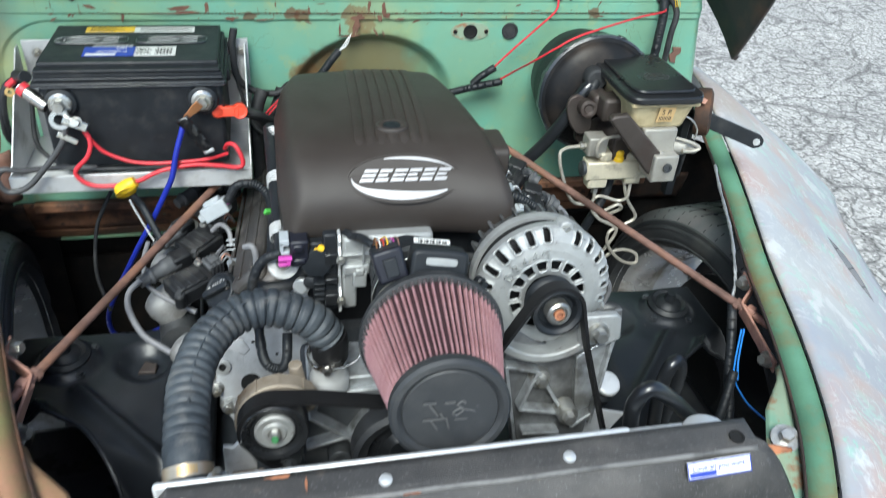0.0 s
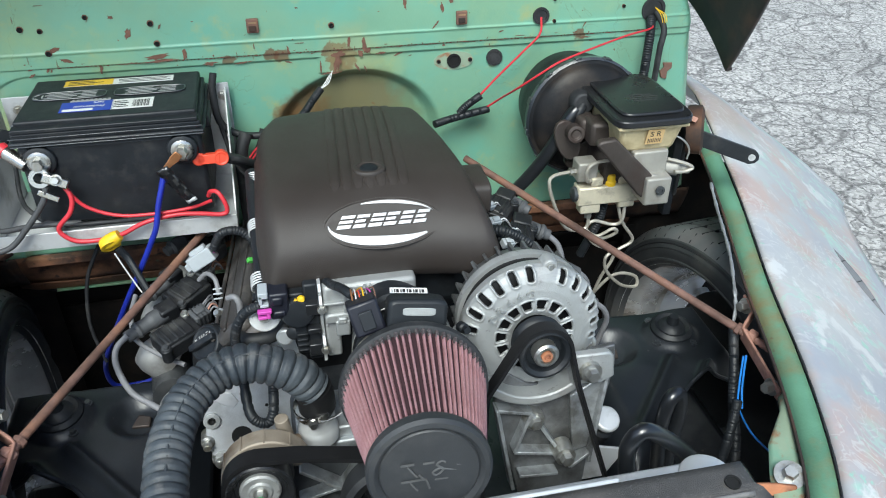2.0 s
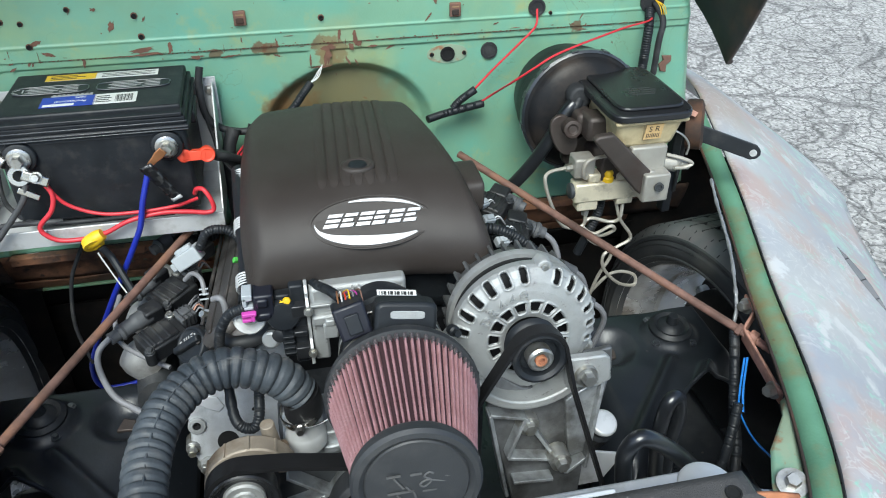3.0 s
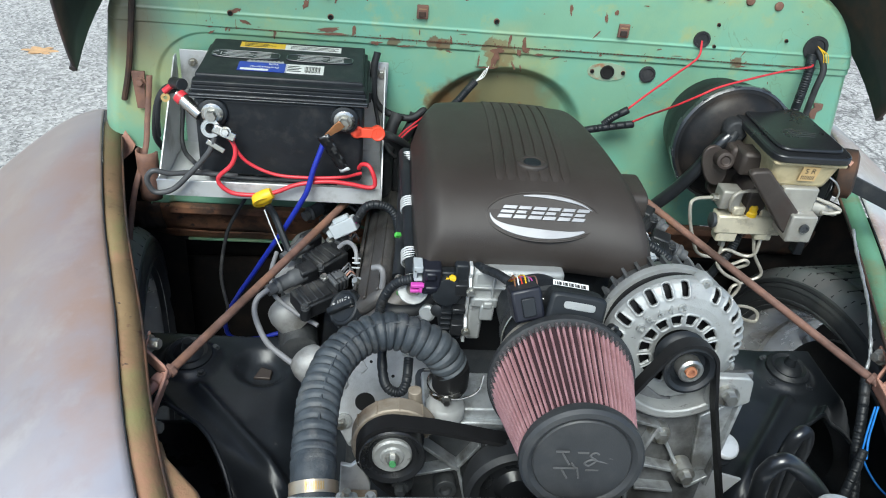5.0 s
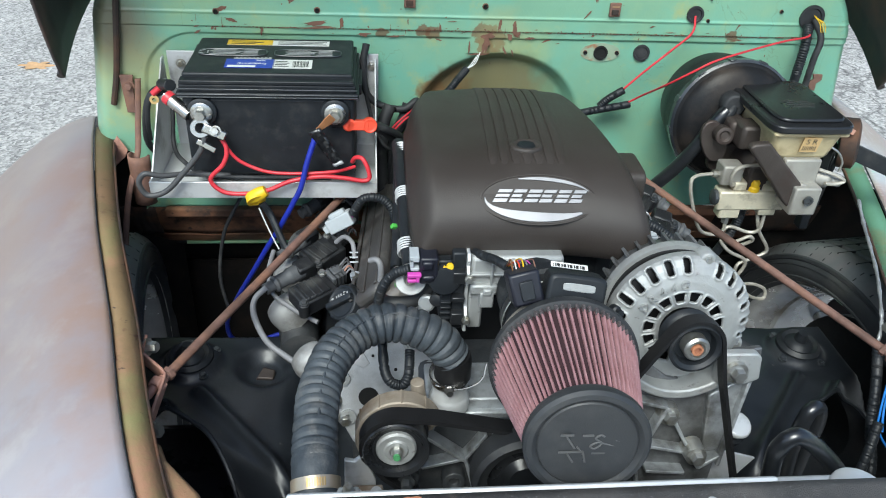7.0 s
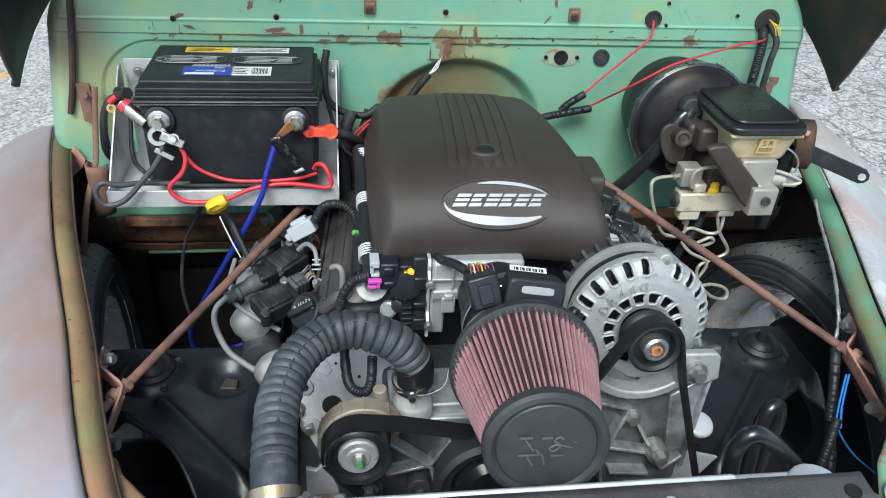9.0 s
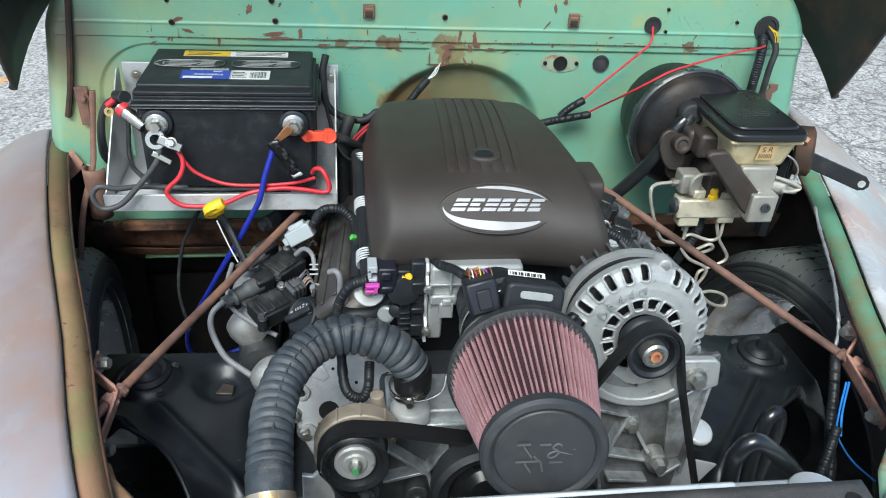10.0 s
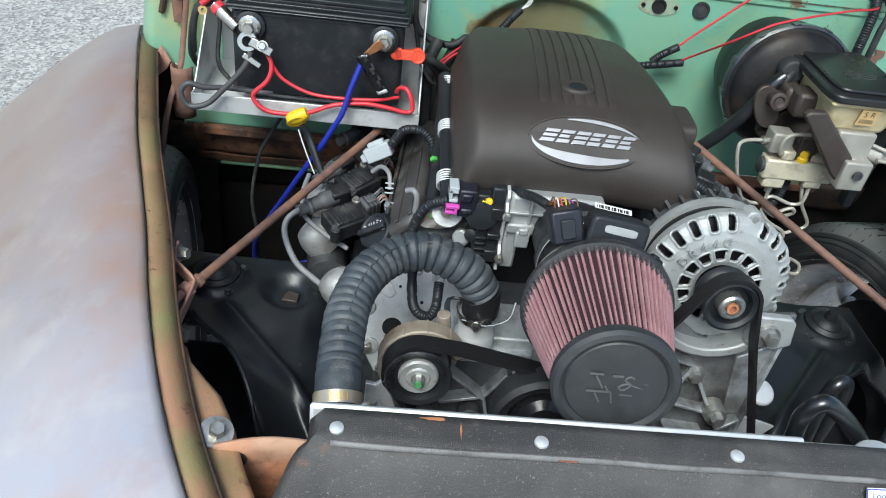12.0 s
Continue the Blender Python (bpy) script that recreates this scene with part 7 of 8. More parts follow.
fr = thing("dash_wire", "red wire over the brake booster to a grommet", "wire", (0.4, 0.75, 0.9), "firewall wires")
part("wire", Geo().tube([(0.561, 0.797, 0.979), (0.553, 0.775, 0.974), (0.493, 0.74, 0.976), (0.406, 0.69, 0.974), (0.352, 0.666, 0.967), (0.325, 0.664, 0.953), (0.299, 0.69, 0.922), (0.288, 0.76, 0.875), (0.272, 0.781, 0.853)], 0.0017, 8, 8), m_red, fr)
part("loom", Geo().tube([(0.277, 0.780, 0.851), (0.240, 0.780, 0.844), (0.206, 0.780, 0.837), (0.180, 0.77, 0.835)], 0.0062, 10, 24, ribbed(0.0035, 0.2)), m_black, fr, "split black loom")
gb = thing("grommet_harness", "black cables with yellow wires out of the firewall grommet", "harness", (0.57, 0.79, 0.95))
part("cable", Geo().tube([(0.570, 0.800, 0.995), (0.580, 0.782, 0.969), (0.575, 0.776, 0.936), (0.574, 0.776, 0.88)], 0.0055, 10, 8), m_rubber, gb)
part("loom", Geo().tube([(0.562, 0.800, 0.985), (0.556, 0.782, 0.964), (0.553, 0.776, 0.936), (0.552, 0.776, 0.885)], 0.0075, 10, 30, ribbed(0.004, 0.22)), m_black, gb, "ribbed loom")
for k in range(3):
    part("yellow_wire", Geo().tube([(0.566 + 0.003 * k, 0.798, 1.002 - 0.002 * k), (0.571 + 0.004 * k, 0.783, 0.993), (0.575 + 0.004 * k, 0.780, 0.98)], 0.0007, 6, 6), m_yellow, gb)
wl = thing("sensor_harness", "black loom with pale bare wires at the engine rear", "harness", (-0.03, 0.77, 0.88))
part("loom", Geo().tube([(-0.003, 0.79, 0.905), (-0.018, 0.778, 0.892), (-0.035, 0.768, 0.874), (-0.06, 0.745, 0.862)], 0.006, 10, 20, ribbed(0.0035, 0.2)), m_black, wl)
for k in range(3):
    part("wire", Geo().tube([(-0.004, 0.789, 0.905), (0.004 + 0.003 * k, 0.79, 0.914), (0.012 + 0.003 * k, 0.80, 0.922 + 0.004 * k)], 0.0007, 6, 4), m_white, wl)
part("wire", Geo().tube([(-0.06, 0.745, 0.86), (-0.078, 0.735, 0.862), (-0.088, 0.72, 0.85)], 0.0012, 6, 4), m_yellow, wl)

# ---- brake booster and master cylinder ----
boo = thing("brake_booster", "round black brake booster on the firewall", "brake booster", (0.413, 0.75, 0.865))
bn = Vector((0, -1, 0.05)).normalized()
bmx = axis((0.408, 0.68, 0.868), bn) @ Matrix.Scale(0.94, 4)
part("shell", Geo().lathe([(0.06, -0.13), (0.086, -0.10), (0.096, -0.05), (0.098, -0.012), (0.102, -0.006), (0.102, 0.004), (0.094, 0.006), (0.092, 0.010), (0.086, 0.0165), (0.074, 0.0225), (0.058, 0.0275), (0.044, 0.0305), (0.037, 0.031), (0.035, 0.040), (0, 0.042)], bmx, 72), m_booster, boo, smooth=35)
part("crimp_rim", Geo().lathe([(0.1, -0.01), (0.1035, -0.008), (0.104, 0.003), (0.1, 0.006)], bmx, 72, True), m_blackgloss, boo, "rolled rim with notches", smooth=35)
for k in range(12):
    part("crimp_tab", Geo().box((0.1025, -0.006, -0.009), (0.1056, 0.006, 0.005), bmx @ Matrix.Rotation(2 * math.pi * (k + 0.35) / 12, 4, "Z")), m_blackgloss, boo, bevel=0.001)
part("mount", Geo().box((0.36, 0.775, 0.82), (0.466, 0.808, 0.91)), m_dark_iron, boo, bevel=0.004)
cv = part("check_valve", Geo().lathe([(0.018, -0.01), (0.019, 0.014), (0.015, 0.02), (0, 0.02)], axis((0.388, 0.652, 0.908), (-0.1, -1, 0.1)), 28), m_rubber, boo, "black rubber check valve", bevel=0.002)
part("nozzle", Geo().tube([(0.386, 0.638, 0.906), (0.378, 0.632, 0.897), (0.368, 0.636, 0.884)], 0.0085, 12, 5), m_black, cv)
cable("vacuum_hose", [(0.377, 0.636, 0.902), (0.364, 0.634, 0.887), (0.34, 0.636, 0.839), (0.319, 0.64, 0.803), (0.298, 0.645, 0.774), (0.285, 0.65, 0.757), (0.265, 0.66, 0.738)], 0.0104, m_gloss_hose, "black vacuum hose from the booster to the engine", "hose", 8, None, 14)
mc = thing("master_cylinder", "brake master cylinder with cream reservoir and black cap", "master cylinder", (0.43, 0.56, 0.8))
part("bore", Geo().lathe([(0.033, -0.06), (0.03, -0.02), (0.026, 0.0), (0.026, 0.05), (0.022, 0.06), (0, 0.06)], axis((0.425, 0.635, 0.83), bn), 32), m_brownsteel, mc, "brown stained casting", smooth=35)
part("flange", Geo().prism(oval(0.055, 0.024, 24, 2.4), 0.01, plate((0.415, 0.638, 0.832), (1, 0, 0.35), (-0.35, 0, 1))), m_brownsteel, mc, bevel=0.002)
g = Geo()
bolt(g, (0.372, 0.627, 0.835), bn, 0.008, 1.5, 0.012)
part("nut", g, m_brownsteel, mc)
part("nose", Geo().box((0.43, 0.53, 0.825), (0.485, 0.61, 0.872)).box((0.448, 0.512, 0.79), (0.488, 0.56, 0.835)).lathe([(0.013, 0), (0.013, 0.03), (0.008, 0.033), (0.008, 0.05), (0, 0.05)], axis((0.482, 0.552, 0.836), (1, -0.25, -0.1)), 20), m_grey_cast, mc, "pale grey cast nose with ports", bevel=0.005)
part("port", Geo().lathe([(0.007, 0), (0.007, 0.003), (0.004, 0.003), (0.0035, 0.001), (0, 0.001)], axis((0.469, 0.5095, 0.817), (0, -1, 0.1)), 16), m_dark_iron, mc)
part("mount_eye", Geo().lathe([(0.0135, -0.02), (0.0135, 0.004), (0.008, 0.005), (0.0065, 0.002), (0, 0.002)], axis((0.365, 0.602, 0.876), (-0.1, -1, 0.2)), 24), m_brownsteel, mc, "round brown bracket eye", bevel=0.001)
part("saddle", Geo().box((0.379, 0.575, 0.864), (0.419, 0.615, 0.902)).box((0.372, 0.60, 0.872), (0.40, 0.64, 0.898)), m_brownsteel, mc, "brown stained cast saddle", bevel=0.006)
face_m = plate((0, 0.535, 0), (1, 0, 0), (0, 0, 1))
part("stay", Geo().prism([(0.366, 0.893), (0.372, 0.899), (0.395, 0.901), (0.402, 0.894), (0.463, 0.833), (0.459, 0.800), (0.452, 0.796), (0.440, 0.806)], 0.014, face_m), m_brownsteel, mc, "brown steel stay", bevel=0.003)
part("pad", Geo().prism([(0.446, 0.829), (0.459, 0.838), (0.480, 0.830), (0.486, 0.810), (0.473, 0.798), (0.453, 0.802)], 0.020, Matrix.Translation((0.002, 0.006, 0)) @ face_m), m_grey_cast, mc, "pale machined end pad", bevel=0.002)
part("ear", Geo().prism(oval(0.019, 0.034, 24, 2.3), 0.008, plate((0.360, 0.625, 0.858), (1, 0, 0.4), (-0.4, 0.1, 1))), m_brownsteel, mc, "brown oval mounting ear", bevel=0.002)
rv = part("reservoir", Geo().add(*(lambda lo, hi: ([(x, y, z) for z, s in ((lo, 0.82), (hi, 1.0)) for x, y in ((0.452 - 0.052 * s, 0.603 - 0.078 * s), (0.452 + 0.052 * s, 0.603 - 0.078 * s), (0.452 + 0.052 * s, 0.603 + 0.078 * s), (0.452 - 0.052 * s, 0.603 + 0.078 * s))], [(3, 2, 1, 0), (4, 5, 6, 7), (0, 1, 5, 4), (1, 2, 6, 5), (2, 3, 7, 6), (3, 0, 4, 7)]))(0.868, 0.922)), m_cream, mc, "aged cream plastic reservoir", bevel=0.008)
part("rim", Geo().box((0.397, 0.522, 0.910), (0.507, 0.684, 0.917)), m_cream, rv, bevel=0.003)
rcap = part("cap", Geo().prism(oval(0.062, 0.088, 44, 7), 0.011, Matrix.Translation((0.452, 0.603, 0.9175))).prism(oval(0.051, 0.076, 44, 7), 0.006, Matrix.Translation((0.454, 0.606, 0.928))), m_blackgloss2, mc, "glossy black reservoir cap", bevel=0.0025)
g = Geo()
for k in range(4):
    g.box((0.44 - 0.004 * (k % 2), 0.575 + 0.007 * k, 0.934), (0.475 + 0.004 * (k % 3), 0.577 + 0.007 * k, 0.9344))
part("moulded_line", g, m_grey_dim, rcap, smooth=0)
sgm = plate((0.452, 0.5275, 0.898), (1, 0, 0), (0, -0.22, 1))
sg = part("sticker", Geo().box((-0.013, -0.013, 0.0), (0.013, 0.012, 0.0012), sgm @ Matrix.Translation((0.004, 0, 0))), m_tanlabel, rv, "small tan label", smooth=0)
lettering("S R", 0.0125, sgm @ Matrix.Translation((0.004, 0.0045, 0.0014)), m_ink, "printed_letters", sg, 0.0001)
g = Geo()
for k in range(8):
    g.box((-0.010 + 0.0026 * k, -0.010, 0.0012), (-0.0088 + 0.0026 * k, -0.003, 0.0014), sgm @ Matrix.Translation((0.004, 0, 0)))
part("bar", g, m_brownsteel, sg, smooth=0)
pv = thing("proportioning_valve", "cream zinc brake proportioning valve with yellow switch", "valve", (0.42, 0.58, 0.77))
part("body", Geo().box((0.365, 0.565, 0.768), (0.472, 0.592, 0.800)).box((0.372, 0.567, 0.752), (0.405, 0.59, 0.77)).box((0.435, 0.567, 0.757), (0.462, 0.59, 0.77)).box((0.385, 0.567, 0.80), (0.405, 0.59, 0.815)).box((0.43, 0.567, 0.80), (0.468, 0.59, 0.812)), m_ivory, pv, bevel=0.003)
part("end_plug", Geo().lathe([(0.012, 0), (0.012, 0.006), (0.008, 0.008), (0, 0.008)], axis((0.366, 0.578, 0.785), (-1, 0, 0)), 20), m_dark_iron, pv)
part("block", Geo().box((0.363, 0.57, 0.808), (0.395, 0.60, 0.84)), m_grey_cast, pv, bevel=0.003)
part("switch", Geo().lathe([(0.009, 0), (0.009, 0.006), (0.007, 0.008), (0.0075, 0.014), (0.005, 0.018), (0, 0.018)], axis((0.418, 0.573, 0.80), (0, -0.1, 1)), 18), m_yellow, pv, "yellow switch")
part("lever", Geo().box((0.405, 0.57, 0.80), (0.435, 0.59, 0.84)), m_brownsteel, pv, bevel=0.003)
BL = "pale coated steel brake line bent in loops"
bl = thing("brake_line", BL, "pipe", (0.4, 0.57, 0.72), "brake lines")
part("pipe", Geo().tube([(0.362, 0.585, 0.822), (0.326, 0.580, 0.819), (0.320, 0.575, 0.803), (0.336, 0.575, 0.758), (0.356, 0.575, 0.724), (0.388, 0.575, 0.722), (0.390, 0.577, 0.752)], 0.0028, 8, 8), m_line, bl)
part("nut", Geo().lathe([(0.006, 0), (0.006, 0.012), (0, 0.012)], axis((0.365, 0.585, 0.822), (-1, -0.1, 0)), 6).add([], []), m_steel, bl)
part("nut", Geo().lathe([(0.006, 0), (0.006, 0.012), (0, 0.012)], axis((0.39, 0.578, 0.752), (0, 0, -1)), 6), m_steel, bl)
bl = thing("brake_line", BL, "pipe", (0.42, 0.57, 0.7), "brake lines")
part("pipe", Geo().tube([(0.450, 0.575, 0.757), (0.446, 0.570, 0.731), (0.432, 0.575, 0.723), (0.401, 0.579, 0.731), (0.389, 0.575, 0.719), (0.405, 0.566, 0.710), (0.428, 0.562, 0.723), (0.437, 0.565, 0.713), (0.418, 0.574, 0.699), (0.393, 0.578, 0.707), (0.406, 0.570, 0.691), (0.437, 0.570, 0.674), (0.439, 0.570, 0.656), (0.422, 0.570, 0.620), (0.41, 0.58, 0.55)], 0.0028, 8, 8), m_line, bl)
bl = thing("brake_line", BL, "pipe", (0.45, 0.57, 0.68), "brake lines")
part("pipe", Geo().tube([(0.440, 0.58, 0.757), (0.450, 0.575, 0.725), (0.473, 0.575, 0.689), (0.452, 0.575, 0.673), (0.428, 0.570, 0.664), (0.430, 0.566, 0.638), (0.457, 0.562, 0.609), (0.488, 0.566, 0.598), (0.488, 0.572, 0.614), (0.461, 0.574, 0.623), (0.434, 0.57, 0.616), (0.40, 0.58, 0.56)], 0.0028, 8, 8), m_line, bl)
bl = thing("brake_line", "pale steel brake line from cylinder to valve", "pipe", (0.4, 0.56, 0.82), "brake lines")
part("pipe", Geo().tube([(0.390, 0.575, 0.81), (0.375, 0.560, 0.815), (0.370, 0.555, 0.835), (0.38, 0.555, 0.848), (0.42, 0.56, 0.849), (0.44, 0.565, 0.845)], 0.0028, 8, 8), m_line, bl)
part("pipe", Geo().tube([(0.49, 0.54, 0.852), (0.515, 0.532, 0.846), (0.528, 0.530, 0.838), (0.515, 0.530, 0.833), (0.50, 0.53, 0.834)], 0.0028, 8, 8), m_line, bl)
part("pipe", Geo().tube([(0.498, 0.56, 0.884), (0.516, 0.550, 0.876), (0.529, 0.550, 0.859), (0.528, 0.550, 0.843)], 0.0016, 8, 6), m_steel, bl)
# hood stay arm
hs = thing("hood_stay", "black steel arm on a round pivot beside the fender", "bracket", (0.54, 0.56, 0.85))
part("pivot", Geo().lathe([(0.036, 0), (0.038, 0.004), (0.038, 0.022), (0.03, 0.026), (0, 0.026)], axis((0.548, 0.60, 0.868), (0.80, -0.45, 0.1)), 36), m_rust_dark, hs, "round rusty pivot", smooth=35)
part("arm", Geo().prism([(-0.03, -0.012), (0.075, -0.012), (0.083, -0.007), (0.086, 0.0), (0.083, 0.007), (0.075, 0.012), (-0.03, 0.012)], 0.006, plate((0.568, 0.57, 0.862), (0.9, -0.35, -0.3), (0.25, -0.05, 0.95))), m_black, hs, "flat black arm with a hole", bevel=0.001)
part("arm_hole", Geo().lathe([(0.0055, 0), (0.0055, 0.0015), (0.004, 0.0015), (0.004, 0.0006), (0, 0.0006)], plate((0.568, 0.57, 0.862), (0.9, -0.35, -0.3), (0.25, -0.05, 0.95)) @ Matrix.Translation((0.074, 0, 0.006)), 18), m_sheet, hs, "bright worn hole")
part("post", Geo().box((0.545, 0.62, 0.70), (0.56, 0.64, 0.86)), m_black, hs, bevel=0.002)

# ---- coils, plug wires, fuel rail and harness on the engine ----
m_coil = shader("dusty_coil_plastic", (0.015, 0.016, 0.018), 0.45, 0, 0.3, 40, 0.25, 500, [((0.06, 0.06, 0.057), 26, 0.37, 0.1), ((0.13, 0.11, 0.06), 45, 0.28, 0.04)])


def coil(tip, knee, body_at, side, wires):
    """A flat coil body with a turret, a plug boot leading outwards from it, and a wired connector on the engine side."""
    ob = thing("ignition_coil", "dusty black ignition coil with grey plug boot and connector", "ignition coil", body_at, "ignition coils")
    t, k, c = Vector(tip), Vector(knee), Vector(body_at)
    d = (k - t).normalized()
    flat = Vector((d.x, d.y, d.z * 0.5)).normalized()
    m = plate(c, flat, Vector((-flat.y, flat.x, 0.15)) if side < 0 else Vector((flat.y, -flat.x, 0.15)))
    up = (m.to_3x3() @ Vector((0, 0, 1)))
    if up.z < 0:
        m = m @ Matrix.Rotation(math.pi, 4, "X")
        up = -up
    body = part("body", Geo().box((-0.030, -0.020, -0.016), (0.028, 0.022, 0.009), m).box((-0.024, -0.016, 0.008), (0.018, 0.017, 0.0125), m), m_coil, ob, bevel=0.0028)
    for x in (-0.019, -0.008, 0.003):
        part("rib", Geo().box((x, -0.0165, 0.0122), (x + 0.0035, 0.0175, 0.0142), m), m_coil, body, bevel=0.0008)
    for x, y in ((-0.028, -0.018), (0.024, 0.018)):
        g = Geo().lathe([(0.0075, -0.012), (0.0075, 0.010), (0, 0.010)], m @ Matrix.Translation((x, y, 0)), 14)
        part("ear", g, m_coil, body, bevel=0.001)
        g = Geo()
        bolt(g, m @ Vector((x, y, 0.010)), up, 0.0045, 1.3, 0.006)
        part("screw", g, m_dark_iron if x < 0 else m_steel, body)
    part("turret", Geo().box((-0.014, -0.012, -0.014), (0.014, 0.012, 0.012), Matrix.Translation(k) @ m.to_3x3().to_4x4()), m_coil, ob, "square black turret", bevel=0.003)
    boot = part("boot", Geo().tube([t, t.lerp(k, 0.3), t.lerp(k, 0.7), k - d * 0.004], 0.0105, 16, 8, lambda q: 0.80 + 0.22 * (q > 0.016) + 0.18 * (q > 0.036)), m_boot, ob, "grey rubber boot", smooth=35)
    part("collar", Geo().lathe([(0.0105, -0.004), (0.0125, 0.0), (0.0105, 0.004)], axis(t.lerp(k, 0.28), d), 20), m_boot, boot, smooth=35)
    con = part("connector", Geo().box((0.028, -0.004, -0.006), (0.052, 0.020, 0.013), m).box((0.034, 0.002, 0.012), (0.048, 0.014, 0.0165), m), m_boot, ob, "grey black wiring connector", bevel=0.002)
    for x in (0.033, 0.039, 0.045):
        part("rib", Geo().box((x, -0.006, -0.004), (x + 0.002, 0.021, 0.0138), m), m_coil, con, bevel=0.0005)
    for j, ma in enumerate(wires):
        p = m @ Vector((0.051, 0.000 + 0.0045 * j, 0.008))
        part("lead", Geo().tube([p, p + flat * 0.008 + up * (0.006 + 0.002 * (j % 2)), p + flat * 0.014 + up * 0.001 + Vector((0.001, 0.004 * (j - 1), 0)), p + flat * 0.018 - up * 0.012], 0.0013, 6, 5), ma, con)


GREYS = (m_grey_wire, m_strap, m_grey_wire, m_boot, m_grey_wire)
for tip, knee, at in (((-0.310, 0.478, 0.692), (-0.258, 0.514, 0.702), (-0.240, 0.462, 0.697)), ((-0.297, 0.561, 0.692), (-0.258, 0.600, 0.702), (-0.232, 0.557, 0.699)), ((-0.275, 0.690, 0.690), (-0.240, 0.722, 0.698), (-0.214, 0.680, 0.690))):
    coil(tip, knee, at, -1, GREYS)
for tip, knee, at in (((0.284, 0.558, 0.775), (0.251, 0.582, 0.788), (0.226, 0.562, 0.785)), ((0.297, 0.501, 0.765), (0.257, 0.514, 0.782), (0.236, 0.488, 0.779))):
    coil(tip, knee, at, 1, GREYS)
m_shield = shader("heat_greyed_shield", (0.36, 0.36, 0.355), 0.55, 0.35, 0.25, 25, 0.4, 500, [((0.2, 0.19, 0.18), 22, 0.42, 0.1)])
man = thing("exhaust_manifold", "pale aluminised exhaust manifold under the coils", "manifold", (-0.28, 0.5, 0.62))
for at, r in (((-0.289, 0.506, 0.640), 0.024), ((-0.288, 0.588, 0.650), 0.024), ((-0.275, 0.68, 0.645), 0.024), ((-0.245, 0.375, 0.655), 0.022)):
    part("heat_shield", Geo().lathe([(r, -0.03), (r, -0.008), (r * 0.86, 0.006), (r * 0.5, 0.013), (0, 0.015)], axis(at, (-0.5, -0.2, 0.85)) @ Matrix.Diagonal((1, 1.25, 1, 1)), 28), m_shield, man, "pale domed shield", smooth=80)
part("log", Geo().tube([(-0.265, 0.47, 0.585), (-0.275, 0.56, 0.585), (-0.28, 0.72, 0.58)], 0.03, 16, 6), m_dark_iron, man)
cable("spark_plug_wire", [(-0.307, 0.475, 0.698), (-0.323, 0.466, 0.685), (-0.323, 0.445, 0.672), (-0.303, 0.405, 0.660), (-0.277, 0.385, 0.650), (-0.25, 0.365, 0.645)], 0.0042, m_grey_wire, "grey spark plug wire curving to the front")
cable("spark_plug_wire", [(-0.306, 0.565, 0.70), (-0.310, 0.53, 0.69), (-0.302, 0.493, 0.675), (-0.27, 0.464, 0.667), (-0.236, 0.443, 0.660)], 0.0035, m_grey_wire, "grey spark plug wire between the coils")
oilc = thing("oil_cap", "black oil filler cap with raised pale marks", "oil cap", (-0.2, 0.46, 0.67))
om = axis((-0.196, 0.428, 0.703), (-0.62, -0.45, 0.64))
part("cap", Geo().lathe([(0.026, -0.03), (0.0265, 0.004), (0.0245, 0.009), (0.021, 0.010), (0.020, 0.0085), (0, 0.0085)], om, 28), m_black, oilc, bevel=0.001)
for k in range(10):
    part("knurl", Geo().box((0.025, -0.0022, -0.012), (0.0282, 0.0022, 0.004), om @ Matrix.Rotation(2 * math.pi * k / 10, 4, "Z")), m_black, oilc, bevel=0.001)
part("grip", Geo().box((-0.022, -0.0045, 0.008), (0.022, 0.0045, 0.018), om @ Matrix.Rotation(0.9, 4, "Z")), m_black, oilc, bevel=0.002)
for k, (x, y, w, h) in enumerate(((-0.014, 0.009, 0.0035, 0.0045), (-0.007, 0.0095, 0.0015, 0.006), (-0.003, 0.0095, 0.0015, 0.006), (0.001, 0.0095, 0.0015, 0.006), (0.006, 0.009, 0.0028, 0.002), (0.007, 0.0125, 0.0035, 0.0016), (0.012, 0.009, 0.0018, 0.005))):
    part("mark", Geo().box((x - w / 2, y - h / 2, 0.0083), (x + w / 2, y + h / 2, 0.0095), om @ Matrix.Rotation(0.9, 4, "Z")), m_grey_ink, oilc, smooth=0)
hk = thing("harness_clip", "pale grey hooked wiring clip between the coils", "clip", (-0.2, 0.53, 0.71))
part("hook", Geo().tube([(-0.213, 0.553, 0.722), (-0.200, 0.548, 0.735), (-0.188, 0.535, 0.732), (-0.185, 0.520, 0.715)], 0.0034, 8, 6), m_grey_wire, hk)
for k in range(3):
    part("tooth", Geo().box((-0.006, -0.001, -0.003), (0.006, 0.001, 0.003), plate((-0.186, 0.526 - 0.005 * k, 0.722 - 0.005 * k), (1, 0, 0), (0, 0.6, 1))), m_plugblue, hk)
fl = thing("engine_lift_tab", "small bright steel tab and bolt by the valve cover", "bracket", (-0.18, 0.47, 0.69))
part("tab", Geo().prism([(-0.014, -0.008), (0.012, -0.01), (0.016, 0.004), (-0.004, 0.010)], 0.003, axis((-0.172, 0.455, 0.706), (-0.4, -0.5, 0.8))), m_sheet, fl, bevel=0.0008)
g = Geo()
bolt(g, (-0.182, 0.478, 0.712), (-0.5, -0.5, 0.8), 0.0055, 1.5, 0.011)
part("bolt", g, m_steel, fl)
